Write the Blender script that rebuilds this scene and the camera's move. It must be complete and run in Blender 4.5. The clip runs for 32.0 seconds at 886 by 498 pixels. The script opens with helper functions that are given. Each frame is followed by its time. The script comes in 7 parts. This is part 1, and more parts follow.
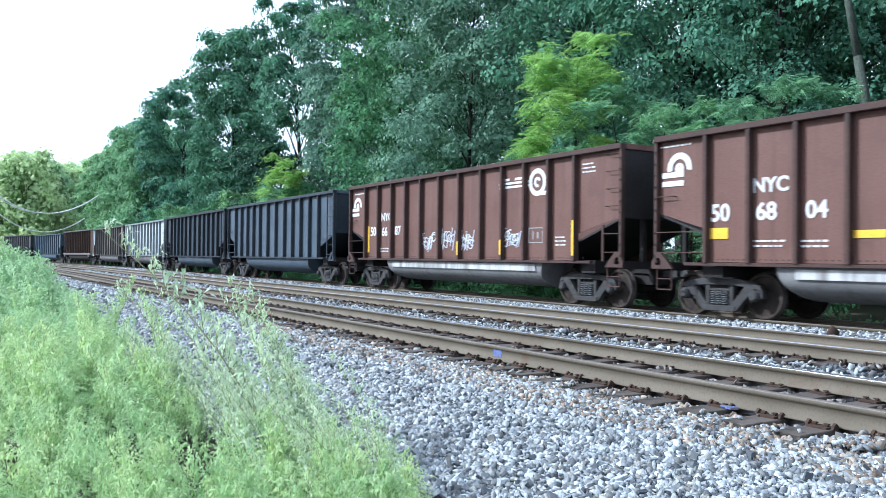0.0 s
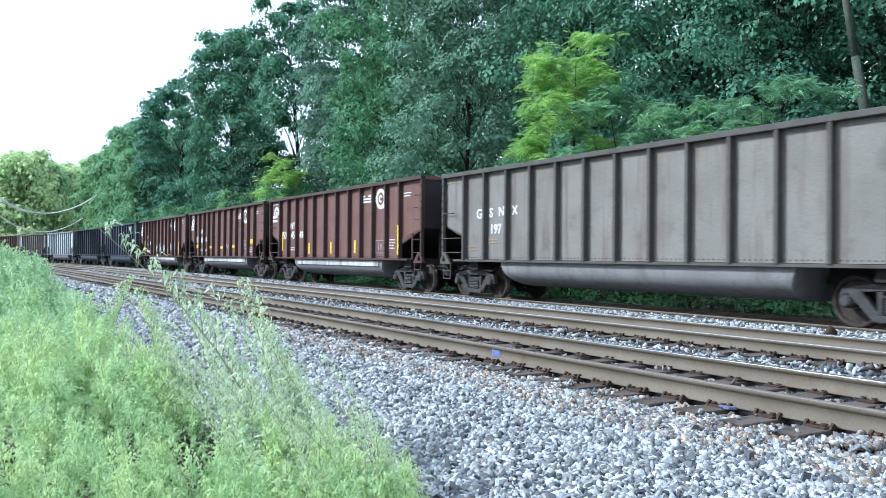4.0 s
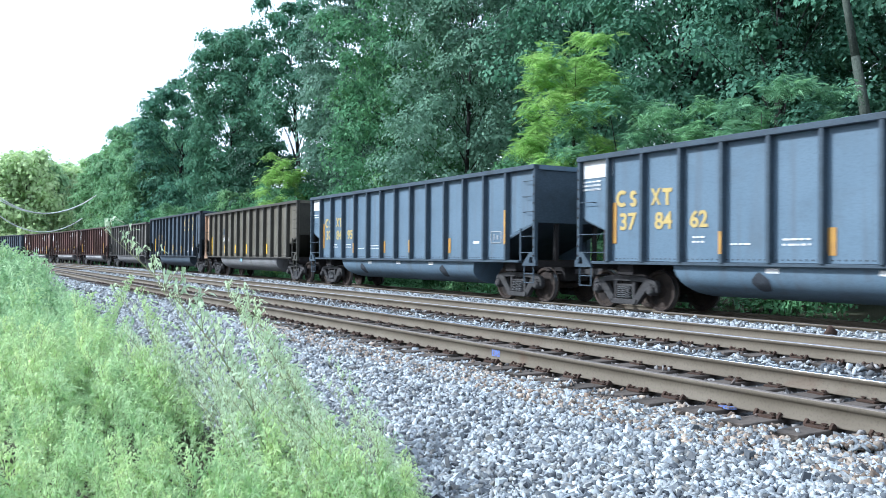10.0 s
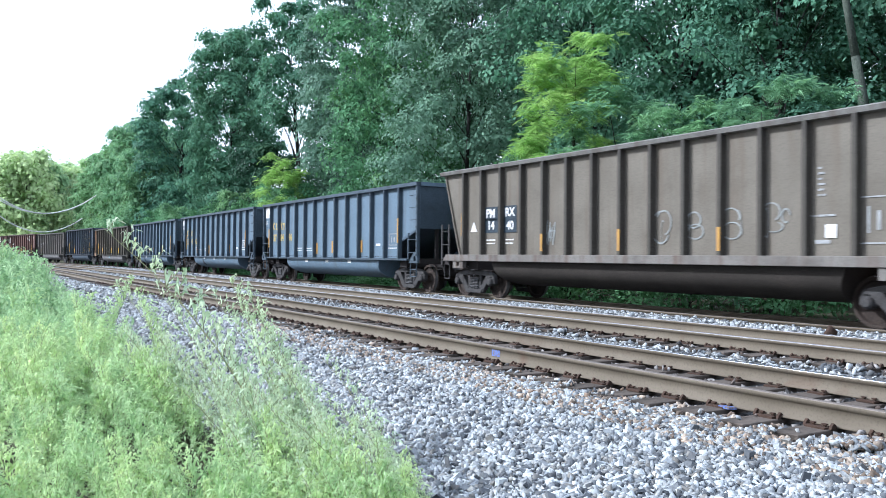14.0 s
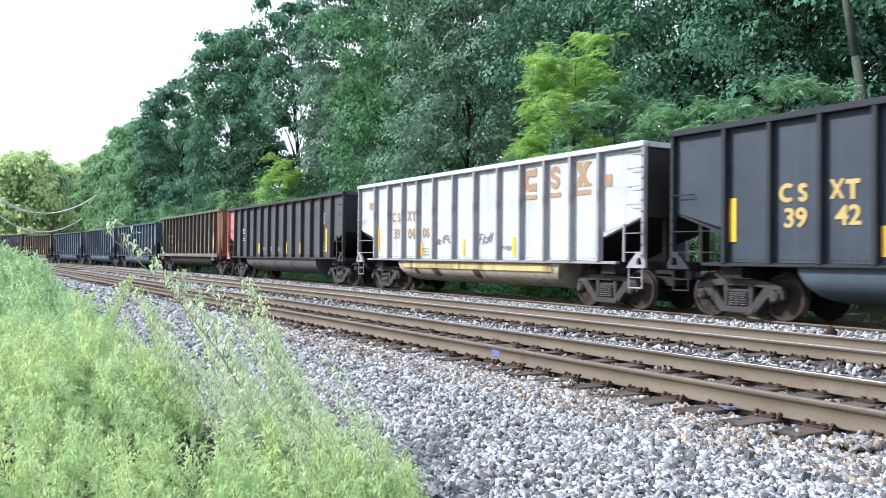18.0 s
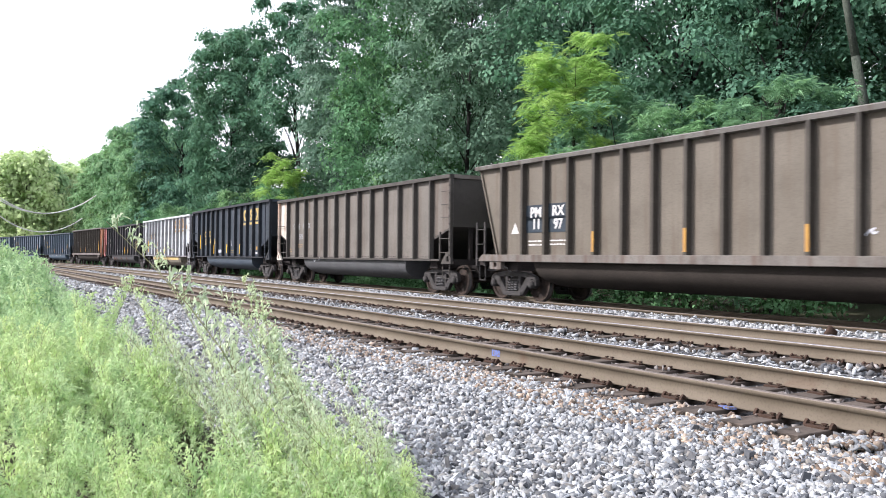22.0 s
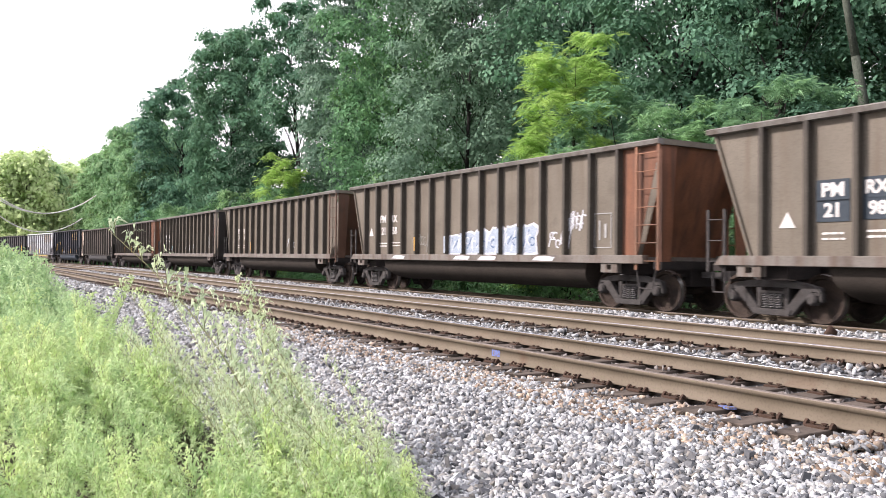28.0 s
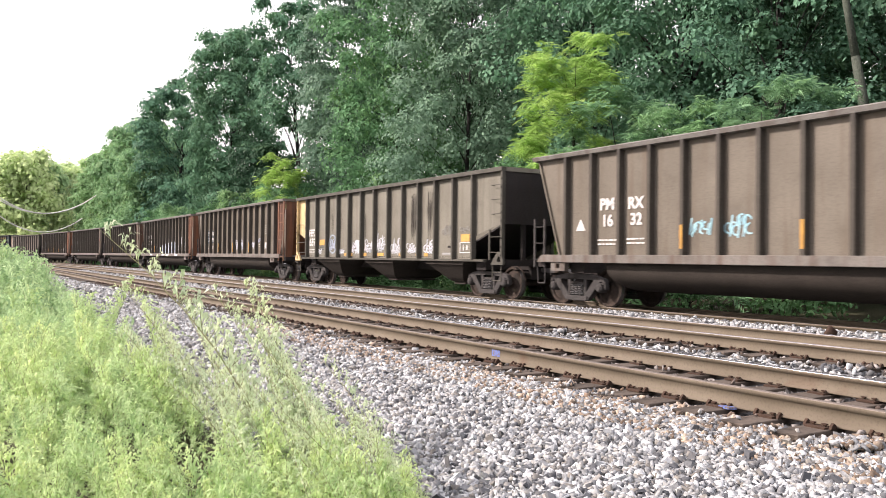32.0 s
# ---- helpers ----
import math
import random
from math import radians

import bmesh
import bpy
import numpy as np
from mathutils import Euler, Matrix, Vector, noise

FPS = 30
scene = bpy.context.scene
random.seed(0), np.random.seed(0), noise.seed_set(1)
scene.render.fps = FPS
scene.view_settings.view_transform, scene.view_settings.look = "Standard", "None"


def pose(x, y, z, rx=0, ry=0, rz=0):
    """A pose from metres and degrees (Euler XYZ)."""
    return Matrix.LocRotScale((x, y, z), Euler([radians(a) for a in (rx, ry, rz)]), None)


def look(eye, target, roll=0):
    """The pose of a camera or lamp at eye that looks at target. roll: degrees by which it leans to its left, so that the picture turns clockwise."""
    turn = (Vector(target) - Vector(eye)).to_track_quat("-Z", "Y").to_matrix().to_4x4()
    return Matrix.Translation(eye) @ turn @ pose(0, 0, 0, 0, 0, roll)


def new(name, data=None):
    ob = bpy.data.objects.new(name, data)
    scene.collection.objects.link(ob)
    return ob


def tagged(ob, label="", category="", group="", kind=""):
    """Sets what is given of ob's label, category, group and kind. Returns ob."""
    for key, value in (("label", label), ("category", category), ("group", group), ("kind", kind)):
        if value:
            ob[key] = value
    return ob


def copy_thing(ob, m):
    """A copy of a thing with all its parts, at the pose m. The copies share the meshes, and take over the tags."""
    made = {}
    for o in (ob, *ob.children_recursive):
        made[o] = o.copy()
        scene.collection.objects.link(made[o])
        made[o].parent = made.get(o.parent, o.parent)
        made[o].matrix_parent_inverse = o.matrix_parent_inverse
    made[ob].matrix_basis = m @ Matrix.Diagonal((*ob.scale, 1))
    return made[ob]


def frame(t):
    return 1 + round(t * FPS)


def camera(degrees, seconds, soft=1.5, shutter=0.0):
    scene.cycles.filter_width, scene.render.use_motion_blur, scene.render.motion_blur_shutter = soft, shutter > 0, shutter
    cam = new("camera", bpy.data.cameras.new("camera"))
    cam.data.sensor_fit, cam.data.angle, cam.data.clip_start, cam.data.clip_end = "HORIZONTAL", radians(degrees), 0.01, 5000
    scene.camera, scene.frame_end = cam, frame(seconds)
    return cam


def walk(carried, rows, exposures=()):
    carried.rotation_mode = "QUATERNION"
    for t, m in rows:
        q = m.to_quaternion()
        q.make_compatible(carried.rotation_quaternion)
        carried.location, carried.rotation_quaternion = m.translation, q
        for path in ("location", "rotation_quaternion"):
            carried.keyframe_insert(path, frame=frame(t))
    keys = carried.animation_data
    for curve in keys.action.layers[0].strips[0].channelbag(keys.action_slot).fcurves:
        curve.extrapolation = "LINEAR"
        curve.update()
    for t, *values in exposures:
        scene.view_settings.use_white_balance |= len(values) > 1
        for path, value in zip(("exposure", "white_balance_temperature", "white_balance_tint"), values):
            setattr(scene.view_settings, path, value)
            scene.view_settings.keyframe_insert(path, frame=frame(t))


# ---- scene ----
# how the clip's camera sets its exposure and white balance
EXPOSURES = [(0, 0.49, 5080, 8), (9, 0.53, 5150, 8), (14, 0.55, 5300, 12), (17, 0.56, 5620, 14), (20, 0.58, 5890, 17), (24, 0.605, 6210, 22), (28, 0.63, 6490, 24), (32, 0.65, 6780, 24)]

# ---- camera ----
cam = camera(56.87, 32.0, soft=0.6, shutter=0.22)
EYE_H = 1.1425
YAW, PITCH, ROLL = radians(31.286), radians(0.581), 0.539


def cam_pose(swing=0.0):
    """The camera at the trackside, swung to its right by a few hundredths of a degree."""
    a = YAW + radians(swing)
    ahead = Vector((-math.cos(a) * math.cos(PITCH), math.sin(a) * math.cos(PITCH), math.sin(PITCH)))
    eye = Vector((0, 0, EYE_H))
    return look(eye, eye + ahead * 10, ROLL)


walk(cam, [(0, cam_pose(-0.12)), (0.5, cam_pose(-0.115)), (1.5, cam_pose(-0.07)), (2.5, cam_pose(-0.03)), (3.5, cam_pose(0)), (5.5, cam_pose(0)), (16, cam_pose(0)), (32, cam_pose(0))],
     exposures=EXPOSURES)

# ---- world and sun ----
SUN_DIR = Vector((-0.46, -0.70, 0.55)).normalized()
world = bpy.data.worlds.new("world")
scene.world = world
world.use_nodes = True
wn, wl = world.node_tree.nodes, world.node_tree.links
wn.clear()
w_out = wn.new("ShaderNodeOutputWorld")
w_bg = wn.new("ShaderNodeBackground")
w_sky = wn.new("ShaderNodeTexSky")
w_sky.sky_type = "NISHITA"
w_sky.sun_disc = False
w_sky.sun_elevation = math.asin(SUN_DIR.z)
w_sky.sun_rotation = math.atan2(SUN_DIR.x, SUN_DIR.y)
w_sky.air_density, w_sky.dust_density, w_sky.ozone_density = 1.2, 6.0, 1.0
w_mix = wn.new("ShaderNodeMix")
w_mix.data_type = "RGBA"
w_mix.inputs["Factor"].default_value = 0.75
w_mix.inputs["B"].default_value = (10.7, 10.8, 10.9, 1)
wl.new(w_sky.outputs["Color"], w_mix.inputs["A"])
wl.new(w_mix.outputs["Result"], w_bg.inputs["Color"])
w_bg.inputs["Strength"].default_value = 0.12
wl.new(w_bg.outputs[0], w_out.inputs[0])
sun = new("sun", bpy.data.lights.new("sun", "SUN"))
sun.data.energy, sun.data.angle, sun.data.color = 4.2, radians(0.8), (1.0, 0.94, 0.84)
sun.matrix_world = look(SUN_DIR * 200, (0, 0, 0))

# ---- the line of the tracks ----
BEND_X, BEND_A, BEND_B = -23.17, 0.419e-3, 6.623e-6
RAIL_Z = {"near": 0.0, "middle": -0.013, "far": -0.084}
TRACK_Y = {"near": 6.895, "middle": 11.04, "far": 15.18}


def bend(x):
    """How far the line swings away from the camera's side at x."""
    u = max(BEND_X - x, 0.0)
    v = min(u, 170.0)
    y = BEND_A * v * v - BEND_B * v ** 3
    if u > v:
        y += (2 * BEND_A * v - 3 * BEND_B * v * v) * (u - v) - 0.0024 * (u - v) ** 2
    return y


def heading(x):
    return math.atan2(bend(x - 0.5) - bend(x + 0.5), -1.0) - math.pi


def run(t):
    """Metres that the train has gone at t seconds, counted from 16 s."""
    u = (t - 16.0) / 16.0
    return 16 * (10.4158 * u - 0.0242 * u ** 2 + 0.0164 * u ** 3)


# ---- mesh helpers ----
class Shape:
    """Vertices and faces put together from simple solids."""

    def __init__(self):
        self.v, self.f = [], []

    def add(self, v, f):
        n = len(self.v)
        self.v += [tuple(p) for p in v]
        self.f += [tuple(i + n for i in q) for q in f]
        return self

    def box(self, x0, x1, y0, y1, z0, z1):
        v = [(x, y, z) for x in (x0, x1) for y in (y0, y1) for z in (z0, z1)]
        return self.add(v, [(0, 1, 3, 2), (4, 6, 7, 5), (0, 4, 5, 1), (2, 3, 7, 6), (0, 2, 6, 4), (1, 5, 7, 3)])

    def prism(self, pts, a0, a1, axis="y"):
        """A polygon, given in the two other axes in order, drawn out along axis from a0 to a1."""
        def place(p, a):
            return {"x": (a, p[0], p[1]), "y": (p[0], a, p[1]), "z": (p[0], p[1], a)}[axis]
        n = len(pts)
        v = [place(p, a0) for p in pts] + [place(p, a1) for p in pts]
        f = [tuple(range(n)), tuple(range(2 * n - 1, n - 1, -1))]
        f += [(i, n + i, n + (i + 1) % n, (i + 1) % n) for i in range(n)]
        return self.add(v, f)

    def ring(self, pts, inner, a0, a1):
        """A plate in x and z with a hole of as many corners, from a0 to a1 in y."""
        n = len(pts)
        v = [(p[0], a, p[1]) for a in (a0, a1) for loop in (pts, inner) for p in loop]
        f = []
        for i in range(n):
            j = (i + 1) % n
            f += [(i, j, n + j, n + i), (2 * n + i, 3 * n + i, 3 * n + j, 2 * n + j), (i, 2 * n + i, 2 * n + j, j), (n + i, n + j, 3 * n + j, 3 * n + i)]
        return self.add(v, f)

    def tube(self, a, b, r, n=6, r2=None):
        a, b = Vector(a), Vector(b)
        q = (b - a).to_track_quat("Z", "Y")
        v = [tuple(p + q @ Vector((rr * math.cos(k * 2 * math.pi / n), rr * math.sin(k * 2 * math.pi / n), 0))) for p, rr in ((a, r), (b, r if r2 is None else r2)) for k in range(n)]
        f = [(i, (i + 1) % n, n + (i + 1) % n, n + i) for i in range(n)] + [tuple(range(n - 1, -1, -1)), tuple(range(n, 2 * n))]
        return self.add(v, f)

    def path(self, pts, r, n=6):
        for a, b in zip(pts, pts[1:]):
            self.tube(a, b, r, n)
        return self

    def lathe(self, prof, n=20):
        """A profile of (radius, y) turned round the y axis."""
        m = len(prof)
        v = [(r * math.cos(k * 2 * math.pi / n), y, r * math.sin(k * 2 * math.pi / n)) for k in range(n) for r, y in prof]
        f = [(k * m + i, k * m + i + 1, ((k + 1) % n) * m + i + 1, ((k + 1) % n) * m + i) for k in range(n) for i in range(m - 1)]
        return self.add(v, f)

    def moved(self, m):
        self.v = [tuple(m @ Vector(p)) for p in self.v]
        return self

    def mesh(self, name, material=None, smooth=False, bevel=0.0):
        me = bpy.data.meshes.new(name)
        me.from_pydata(self.v, [], self.f)
        bm = bmesh.new()
        bm.from_mesh(me)
        bmesh.ops.recalc_face_normals(bm, faces=bm.faces)
        if bevel:
            bmesh.ops.bevel(bm, geom=bm.edges[:], offset=bevel, segments=1, affect="EDGES")
        bm.to_mesh(me)
        bm.free()
        if material:
            me.materials.append(material)
        if smooth:
            me.polygons.foreach_set("use_smooth", [True] * len(me.polygons))
        return me


def raw_mesh(name, v, f, material):
    """A large mesh from arrays of vertices and faces."""
    me = bpy.data.meshes.new(name)
    v, f = np.asarray(v, np.float32), np.asarray(f, np.int32)
    k = f.shape[1]
    me.vertices.add(len(v))
    me.vertices.foreach_set("co", v.ravel())
    me.loops.add(f.size)
    me.loops.foreach_set("vertex_index", f.ravel())
    me.polygons.add(len(f))
    me.polygons.foreach_set("loop_start", np.arange(0, f.size, k, dtype=np.int32))
    me.polygons.foreach_set("use_smooth", np.zeros(len(f), dtype=bool))
    me.update(calc_edges=True)
    me.materials.append(material)
    return me


def part(name, me, parent, label="", m=None):
    """Links a mesh as one part under a thing or under a part."""
    ob = new(name, me)
    ob.parent = parent
    if m is not None:
        ob.matrix_basis = m
    return tagged(ob, label)


def thing(name, label, category, m=None, data=None, group="", kind=""):
    ob = new(name, data)
    if m is not None:
        ob.matrix_basis = m
    return tagged(ob, label, category, group, kind)


# ---- materials ----
def nodes_of(name):
    ma = bpy.data.materials.new(name)
    ma.use_nodes = True
    nt = ma.node_tree
    return ma, nt, nt.nodes, nt.links, nt.nodes["Principled BSDF"]


def noise_node(nt, coord, scale, detail=4.0, stretch=None):
    n, l = nt.nodes, nt.links
    tex = n.new("ShaderNodeTexNoise")
    tex.inputs["Scale"].default_value, tex.inputs["Detail"].default_value = scale, detail
    if stretch:
        mp = n.new("ShaderNodeMapping")
        mp.inputs["Scale"].default_value = stretch
        l.new(coord, mp.inputs["Vector"])
        coord = mp.outputs["Vector"]
    l.new(coord, tex.inputs["Vector"])
    return tex.outputs["Fac"]


def ramp(nt, fac, lo, hi):
    r = nt.nodes.new("ShaderNodeMapRange")
    r.inputs["From Min"].default_value, r.inputs["From Max"].default_value = lo, hi
    nt.links.new(fac, r.inputs["Value"])
    return r.outputs["Result"]


def mixed(nt, fac, a, b):
    mx = nt.nodes.new("ShaderNodeMix")
    mx.data_type = "RGBA"
    for socket, value in ((mx.inputs["Factor"], fac), (mx.inputs["A"], a), (mx.inputs["B"], b)):
        if isinstance(value, (tuple, float, int)):
            socket.default_value = (*value, 1) if isinstance(value, tuple) else value
        else:
            nt.links.new(value, socket)
    return mx.outputs["Result"]


def surface(name, base, second, rough=0.7, metal=0.0, scale=2.0, fine=25.0, bump=0.15, stain=None, stain_at=(0.55, 0.75), streak=None, streak_at=(0.55, 0.8), vary=None, depth=0.01, grain=0.35):
    """Colour at two scales, stains, streaks that run down, and fine relief. vary: the colour that single pieces lean to."""
    ma, nt, n, l, bsdf = nodes_of(name)
    co = n.new("ShaderNodeTexCoord").outputs["Object"]
    col = mixed(nt, ramp(nt, noise_node(nt, co, scale), 0.3, 0.7), base, second)
    small = noise_node(nt, co, fine, 6.0)
    col = mixed(nt, ramp(nt, small, grain, 0.55 + grain), col, tuple(c * 0.6 for c in base))
    if vary:
        info = n.new("ShaderNodeObjectInfo")
        col = mixed(nt, ramp(nt, info.outputs["Random"], 0.0, 1.6), col, vary)
    if streak:
        run_down = noise_node(nt, co, 1.0, 5.0, (4.5, 4.5, 0.35))
        col = mixed(nt, ramp(nt, run_down, *streak_at), col, streak)
    if stain:
        col = mixed(nt, ramp(nt, noise_node(nt, co, scale * 1.7, 8.0), *stain_at), col, stain)
    l.new(col, bsdf.inputs["Base Color"])
    bsdf.inputs["Metallic"].default_value = metal
    bsdf.inputs["Specular IOR Level"].default_value = 0.5 if metal > 0.5 else 0.2
    rg = n.new("ShaderNodeMapRange")
    rg.inputs["To Min"].default_value, rg.inputs["To Max"].default_value = max(rough - 0.12, 0.05), min(rough + 0.12, 1)
    l.new(small, rg.inputs["Value"])
    l.new(rg.outputs["Result"], bsdf.inputs["Roughness"])
    if bump:
        bp = n.new("ShaderNodeBump")
        bp.inputs["Strength"].default_value, bp.inputs["Distance"].default_value = bump, depth
        l.new(small, bp.inputs["Height"])
        l.new(bp.outputs["Normal"], bsdf.inputs["Normal"])
    return ma


def foliage(name, dark, light, warm, thin=0.35, patch=0.5):
    """Leaves that differ from one another, with light and shade of boughs put into their colour, and let some light
    through.
    """
    ma, nt, n, l, bsdf = nodes_of(name)
    geo = n.new("ShaderNodeNewGeometry")
    info = n.new("ShaderNodeObjectInfo")
    co = n.new("ShaderNodeTexCoord").outputs["Object"]
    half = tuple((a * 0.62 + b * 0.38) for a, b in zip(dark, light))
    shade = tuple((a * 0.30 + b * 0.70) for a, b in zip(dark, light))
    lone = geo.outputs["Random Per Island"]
    # bough-sized noise paints lit and shaded clumps into the leaf colour
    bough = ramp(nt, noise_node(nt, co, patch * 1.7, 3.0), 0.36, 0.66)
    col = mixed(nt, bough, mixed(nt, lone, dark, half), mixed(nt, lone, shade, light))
    col = mixed(nt, ramp(nt, noise_node(nt, co, patch, 2.0), 0.52, 0.95), col, warm)
    col = mixed(nt, ramp(nt, info.outputs["Random"], 0.2, 2.6), col, warm)
    l.new(col, bsdf.inputs["Base Color"])
    bsdf.inputs["Roughness"].default_value = 0.6
    bsdf.inputs["Specular IOR Level"].default_value = 0.12
    tr = n.new("ShaderNodeBsdfTranslucent")
    l.new(col, tr.inputs["Color"])
    mx = n.new("ShaderNodeMixShader")
    mx.inputs[0].default_value = thin
    l.new(bsdf.outputs[0], mx.inputs[1])
    l.new(tr.outputs[0], mx.inputs[2])
    l.new(mx.outputs[0], n["Material Output"].inputs["Surface"])
    return ma


PAINTS = {}


def paint(name, base, dirt=(0.05, 0.042, 0.035), streak=(0.09, 0.06, 0.045), fade=1.25, rough=0.55, much=0.0):
    PAINTS[name] = base
    return surface(name, base, tuple(min(c * fade + 0.01, 0.85) for c in base), rough, 0.0, 0.9, 30.0, 0.025, grain=0.46, stain=dirt, stain_at=(0.58 - much, 0.95 - much), streak=streak, streak_at=(0.51 - much, 0.82 - much))


def darkened(ma):
    """The same paint at under half its brightness, for ribs, chords, ladders and end sheets."""
    name = ma.name + "_darkened"
    old = bpy.data.materials.get(name)
    if old:
        return old
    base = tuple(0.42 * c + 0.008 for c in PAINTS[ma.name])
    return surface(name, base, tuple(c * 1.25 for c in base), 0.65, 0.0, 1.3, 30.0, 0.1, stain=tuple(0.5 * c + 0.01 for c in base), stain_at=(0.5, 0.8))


def grit(name, base, second, scale, fine, bump, depth=0.03):
    ma, nt, n, l, bsdf = nodes_of(name)
    co = n.new("ShaderNodeTexCoord").outputs["Object"]
    vor = n.new("ShaderNodeTexVoronoi")
    vor.inputs["Scale"].default_value = fine
    l.new(co, vor.inputs["Vector"])
    col = mixed(nt, vor.outputs["Color"], base, second)
    col = mixed(nt, ramp(nt, noise_node(nt, co, scale), 0.4, 0.8), col, tuple(c * 0.7 for c in base))
    l.new(col, bsdf.inputs["Base Color"])
    bsdf.inputs["Roughness"].default_value = 0.9
    bp = n.new("ShaderNodeBump")
    bp.inputs["Strength"].default_value, bp.inputs["Distance"].default_value = bump, depth
    l.new(vor.outputs["Distance"], bp.inputs["Height"])
    l.new(bp.outputs["Normal"], bsdf.inputs["Normal"])
    return ma


def stone_mat(name, dark, light, warm):
    ma, nt, n, l, bsdf = nodes_of(name)
    geo = n.new("ShaderNodeNewGeometry")
    co = n.new("ShaderNodeTexCoord").outputs["Object"]
    info = n.new("ShaderNodeObjectInfo")
    add = n.new("ShaderNodeMath")
    l.new(geo.outputs["Random Per Island"], add.inputs[0])
    l.new(info.outputs["Random"], add.inputs[1])
    frac = n.new("ShaderNodeMath")
    frac.operation = "FRACT"
    l.new(add.outputs[0], frac.inputs[0])
    col = mixed(nt, ramp(nt, frac.outputs[0], 0.12, 1.1), dark, light)
    wn_ = n.new("ShaderNodeTexWhiteNoise")
    wn_.noise_dimensions = "1D"
    l.new(frac.outputs[0], wn_.inputs["W"])
    col = mixed(nt, ramp(nt, wn_.outputs["Value"], 0.6, 1.3), col, warm)
    col = mixed(nt, ramp(nt, noise_node(nt, co, 45.0, 6.0), 0.45, 0.9), col, dark)
    l.new(col, bsdf.inputs["Base Color"])
    bsdf.inputs["Roughness"].default_value = 0.8
    return ma


# bed is near-black: shade in the gaps between stones is put into it
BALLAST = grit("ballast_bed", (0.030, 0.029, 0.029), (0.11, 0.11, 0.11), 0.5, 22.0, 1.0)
STONE = stone_mat("ballast_stone", (0.058, 0.064, 0.072), (0.595, 0.635, 0.65), (0.30, 0.275, 0.225))
STONE_GRIMY = stone_mat("ballast_stone_darkened", (0.03, 0.028, 0.027), (0.36, 0.34, 0.32), (0.15, 0.10, 0.07))
SOIL = surface("soil", (0.07, 0.06, 0.04), (0.05, 0.065, 0.03), 0.95, 0, 0.6, 12, 0.6, depth=0.05)
RAIL_SIDE = surface("rail_rust", (0.113, 0.095, 0.070), (0.150, 0.128, 0.097), 0.8, 0.1, 1.2, 40, 0.08, grain=0.5, stain=(0.105, 0.066, 0.045), stain_at=(0.6, 0.85))
RAIL_TOP = surface("rail_head", (0.40, 0.42, 0.47), (0.50, 0.52, 0.58), 0.27, 1.0, 3, 60, 0.02)
RAIL_DULL = surface("rail_head_dull", (0.16, 0.14, 0.12), (0.22, 0.19, 0.17), 0.6, 0.4, 3, 60, 0.05)
TIE = surface("tie_wood", (0.050, 0.041, 0.034), (0.095, 0.080, 0.066), 0.9, 0, 3, 25, 0.5, stain=(0.03, 0.026, 0.022), stain_at=(0.5, 0.7), vary=(0.12, 0.10, 0.085))
PLATE = surface("plate_rust", (0.075, 0.047, 0.034), (0.05, 0.034, 0.026), 0.85, 0.2, 9, 60, 0.3)
TRUCK = surface("truck_grime", (0.048, 0.047, 0.047), (0.076, 0.073, 0.071), 0.8, 0.1, 4, 40, 0.2, stain=(0.035, 0.030, 0.028), stain_at=(0.5, 0.75))
COIL = surface("spring_steel", (0.11, 0.11, 0.112), (0.15, 0.148, 0.146), 0.6, 0.2, 8, 50, 0.1, stain=(0.05, 0.045, 0.04), stain_at=(0.55, 0.8))
WHEEL = surface("wheel_steel", (0.046, 0.036, 0.031), (0.085, 0.064, 0.050), 0.75, 0.3, 2.2, 30, 0.15, stain=(0.026, 0.022, 0.020), stain_at=(0.48, 0.68))
TREAD = surface("wheel_tread", (0.4, 0.4, 0.41), (0.5, 0.5, 0.5), 0.35, 1.0, 5, 60, 0.02)
UNDER = surface("underframe_black", (0.022, 0.02, 0.02), (0.035, 0.03, 0.028), 0.85, 0.0, 3, 30, 0.1)
BARK = surface("bark", (0.022, 0.021, 0.02), (0.04, 0.038, 0.036), 0.95, 0, 2.5, 18, 0.8, depth=0.04)
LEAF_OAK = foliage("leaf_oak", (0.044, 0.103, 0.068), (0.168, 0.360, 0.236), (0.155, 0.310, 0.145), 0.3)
# the wood's inner shade is put into this darker leaf colour
LEAF_SHADED = foliage("leaf_shaded", (0.017, 0.042, 0.026), (0.070, 0.159, 0.096), (0.063, 0.140, 0.056), 0.3)
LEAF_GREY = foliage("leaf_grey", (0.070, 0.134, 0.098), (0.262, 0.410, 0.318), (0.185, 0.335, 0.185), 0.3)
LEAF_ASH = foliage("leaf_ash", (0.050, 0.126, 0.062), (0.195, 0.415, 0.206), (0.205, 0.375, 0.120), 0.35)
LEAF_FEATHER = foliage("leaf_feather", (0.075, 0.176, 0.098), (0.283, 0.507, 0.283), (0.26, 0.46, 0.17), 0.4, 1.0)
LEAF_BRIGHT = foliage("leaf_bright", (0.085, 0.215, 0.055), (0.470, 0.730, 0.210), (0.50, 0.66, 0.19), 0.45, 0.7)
# haze where the line bends away is put into this lighter leaf colour
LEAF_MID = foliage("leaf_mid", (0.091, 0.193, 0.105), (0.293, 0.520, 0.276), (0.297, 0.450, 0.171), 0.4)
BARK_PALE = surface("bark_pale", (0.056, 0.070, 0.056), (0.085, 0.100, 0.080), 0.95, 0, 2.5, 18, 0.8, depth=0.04)
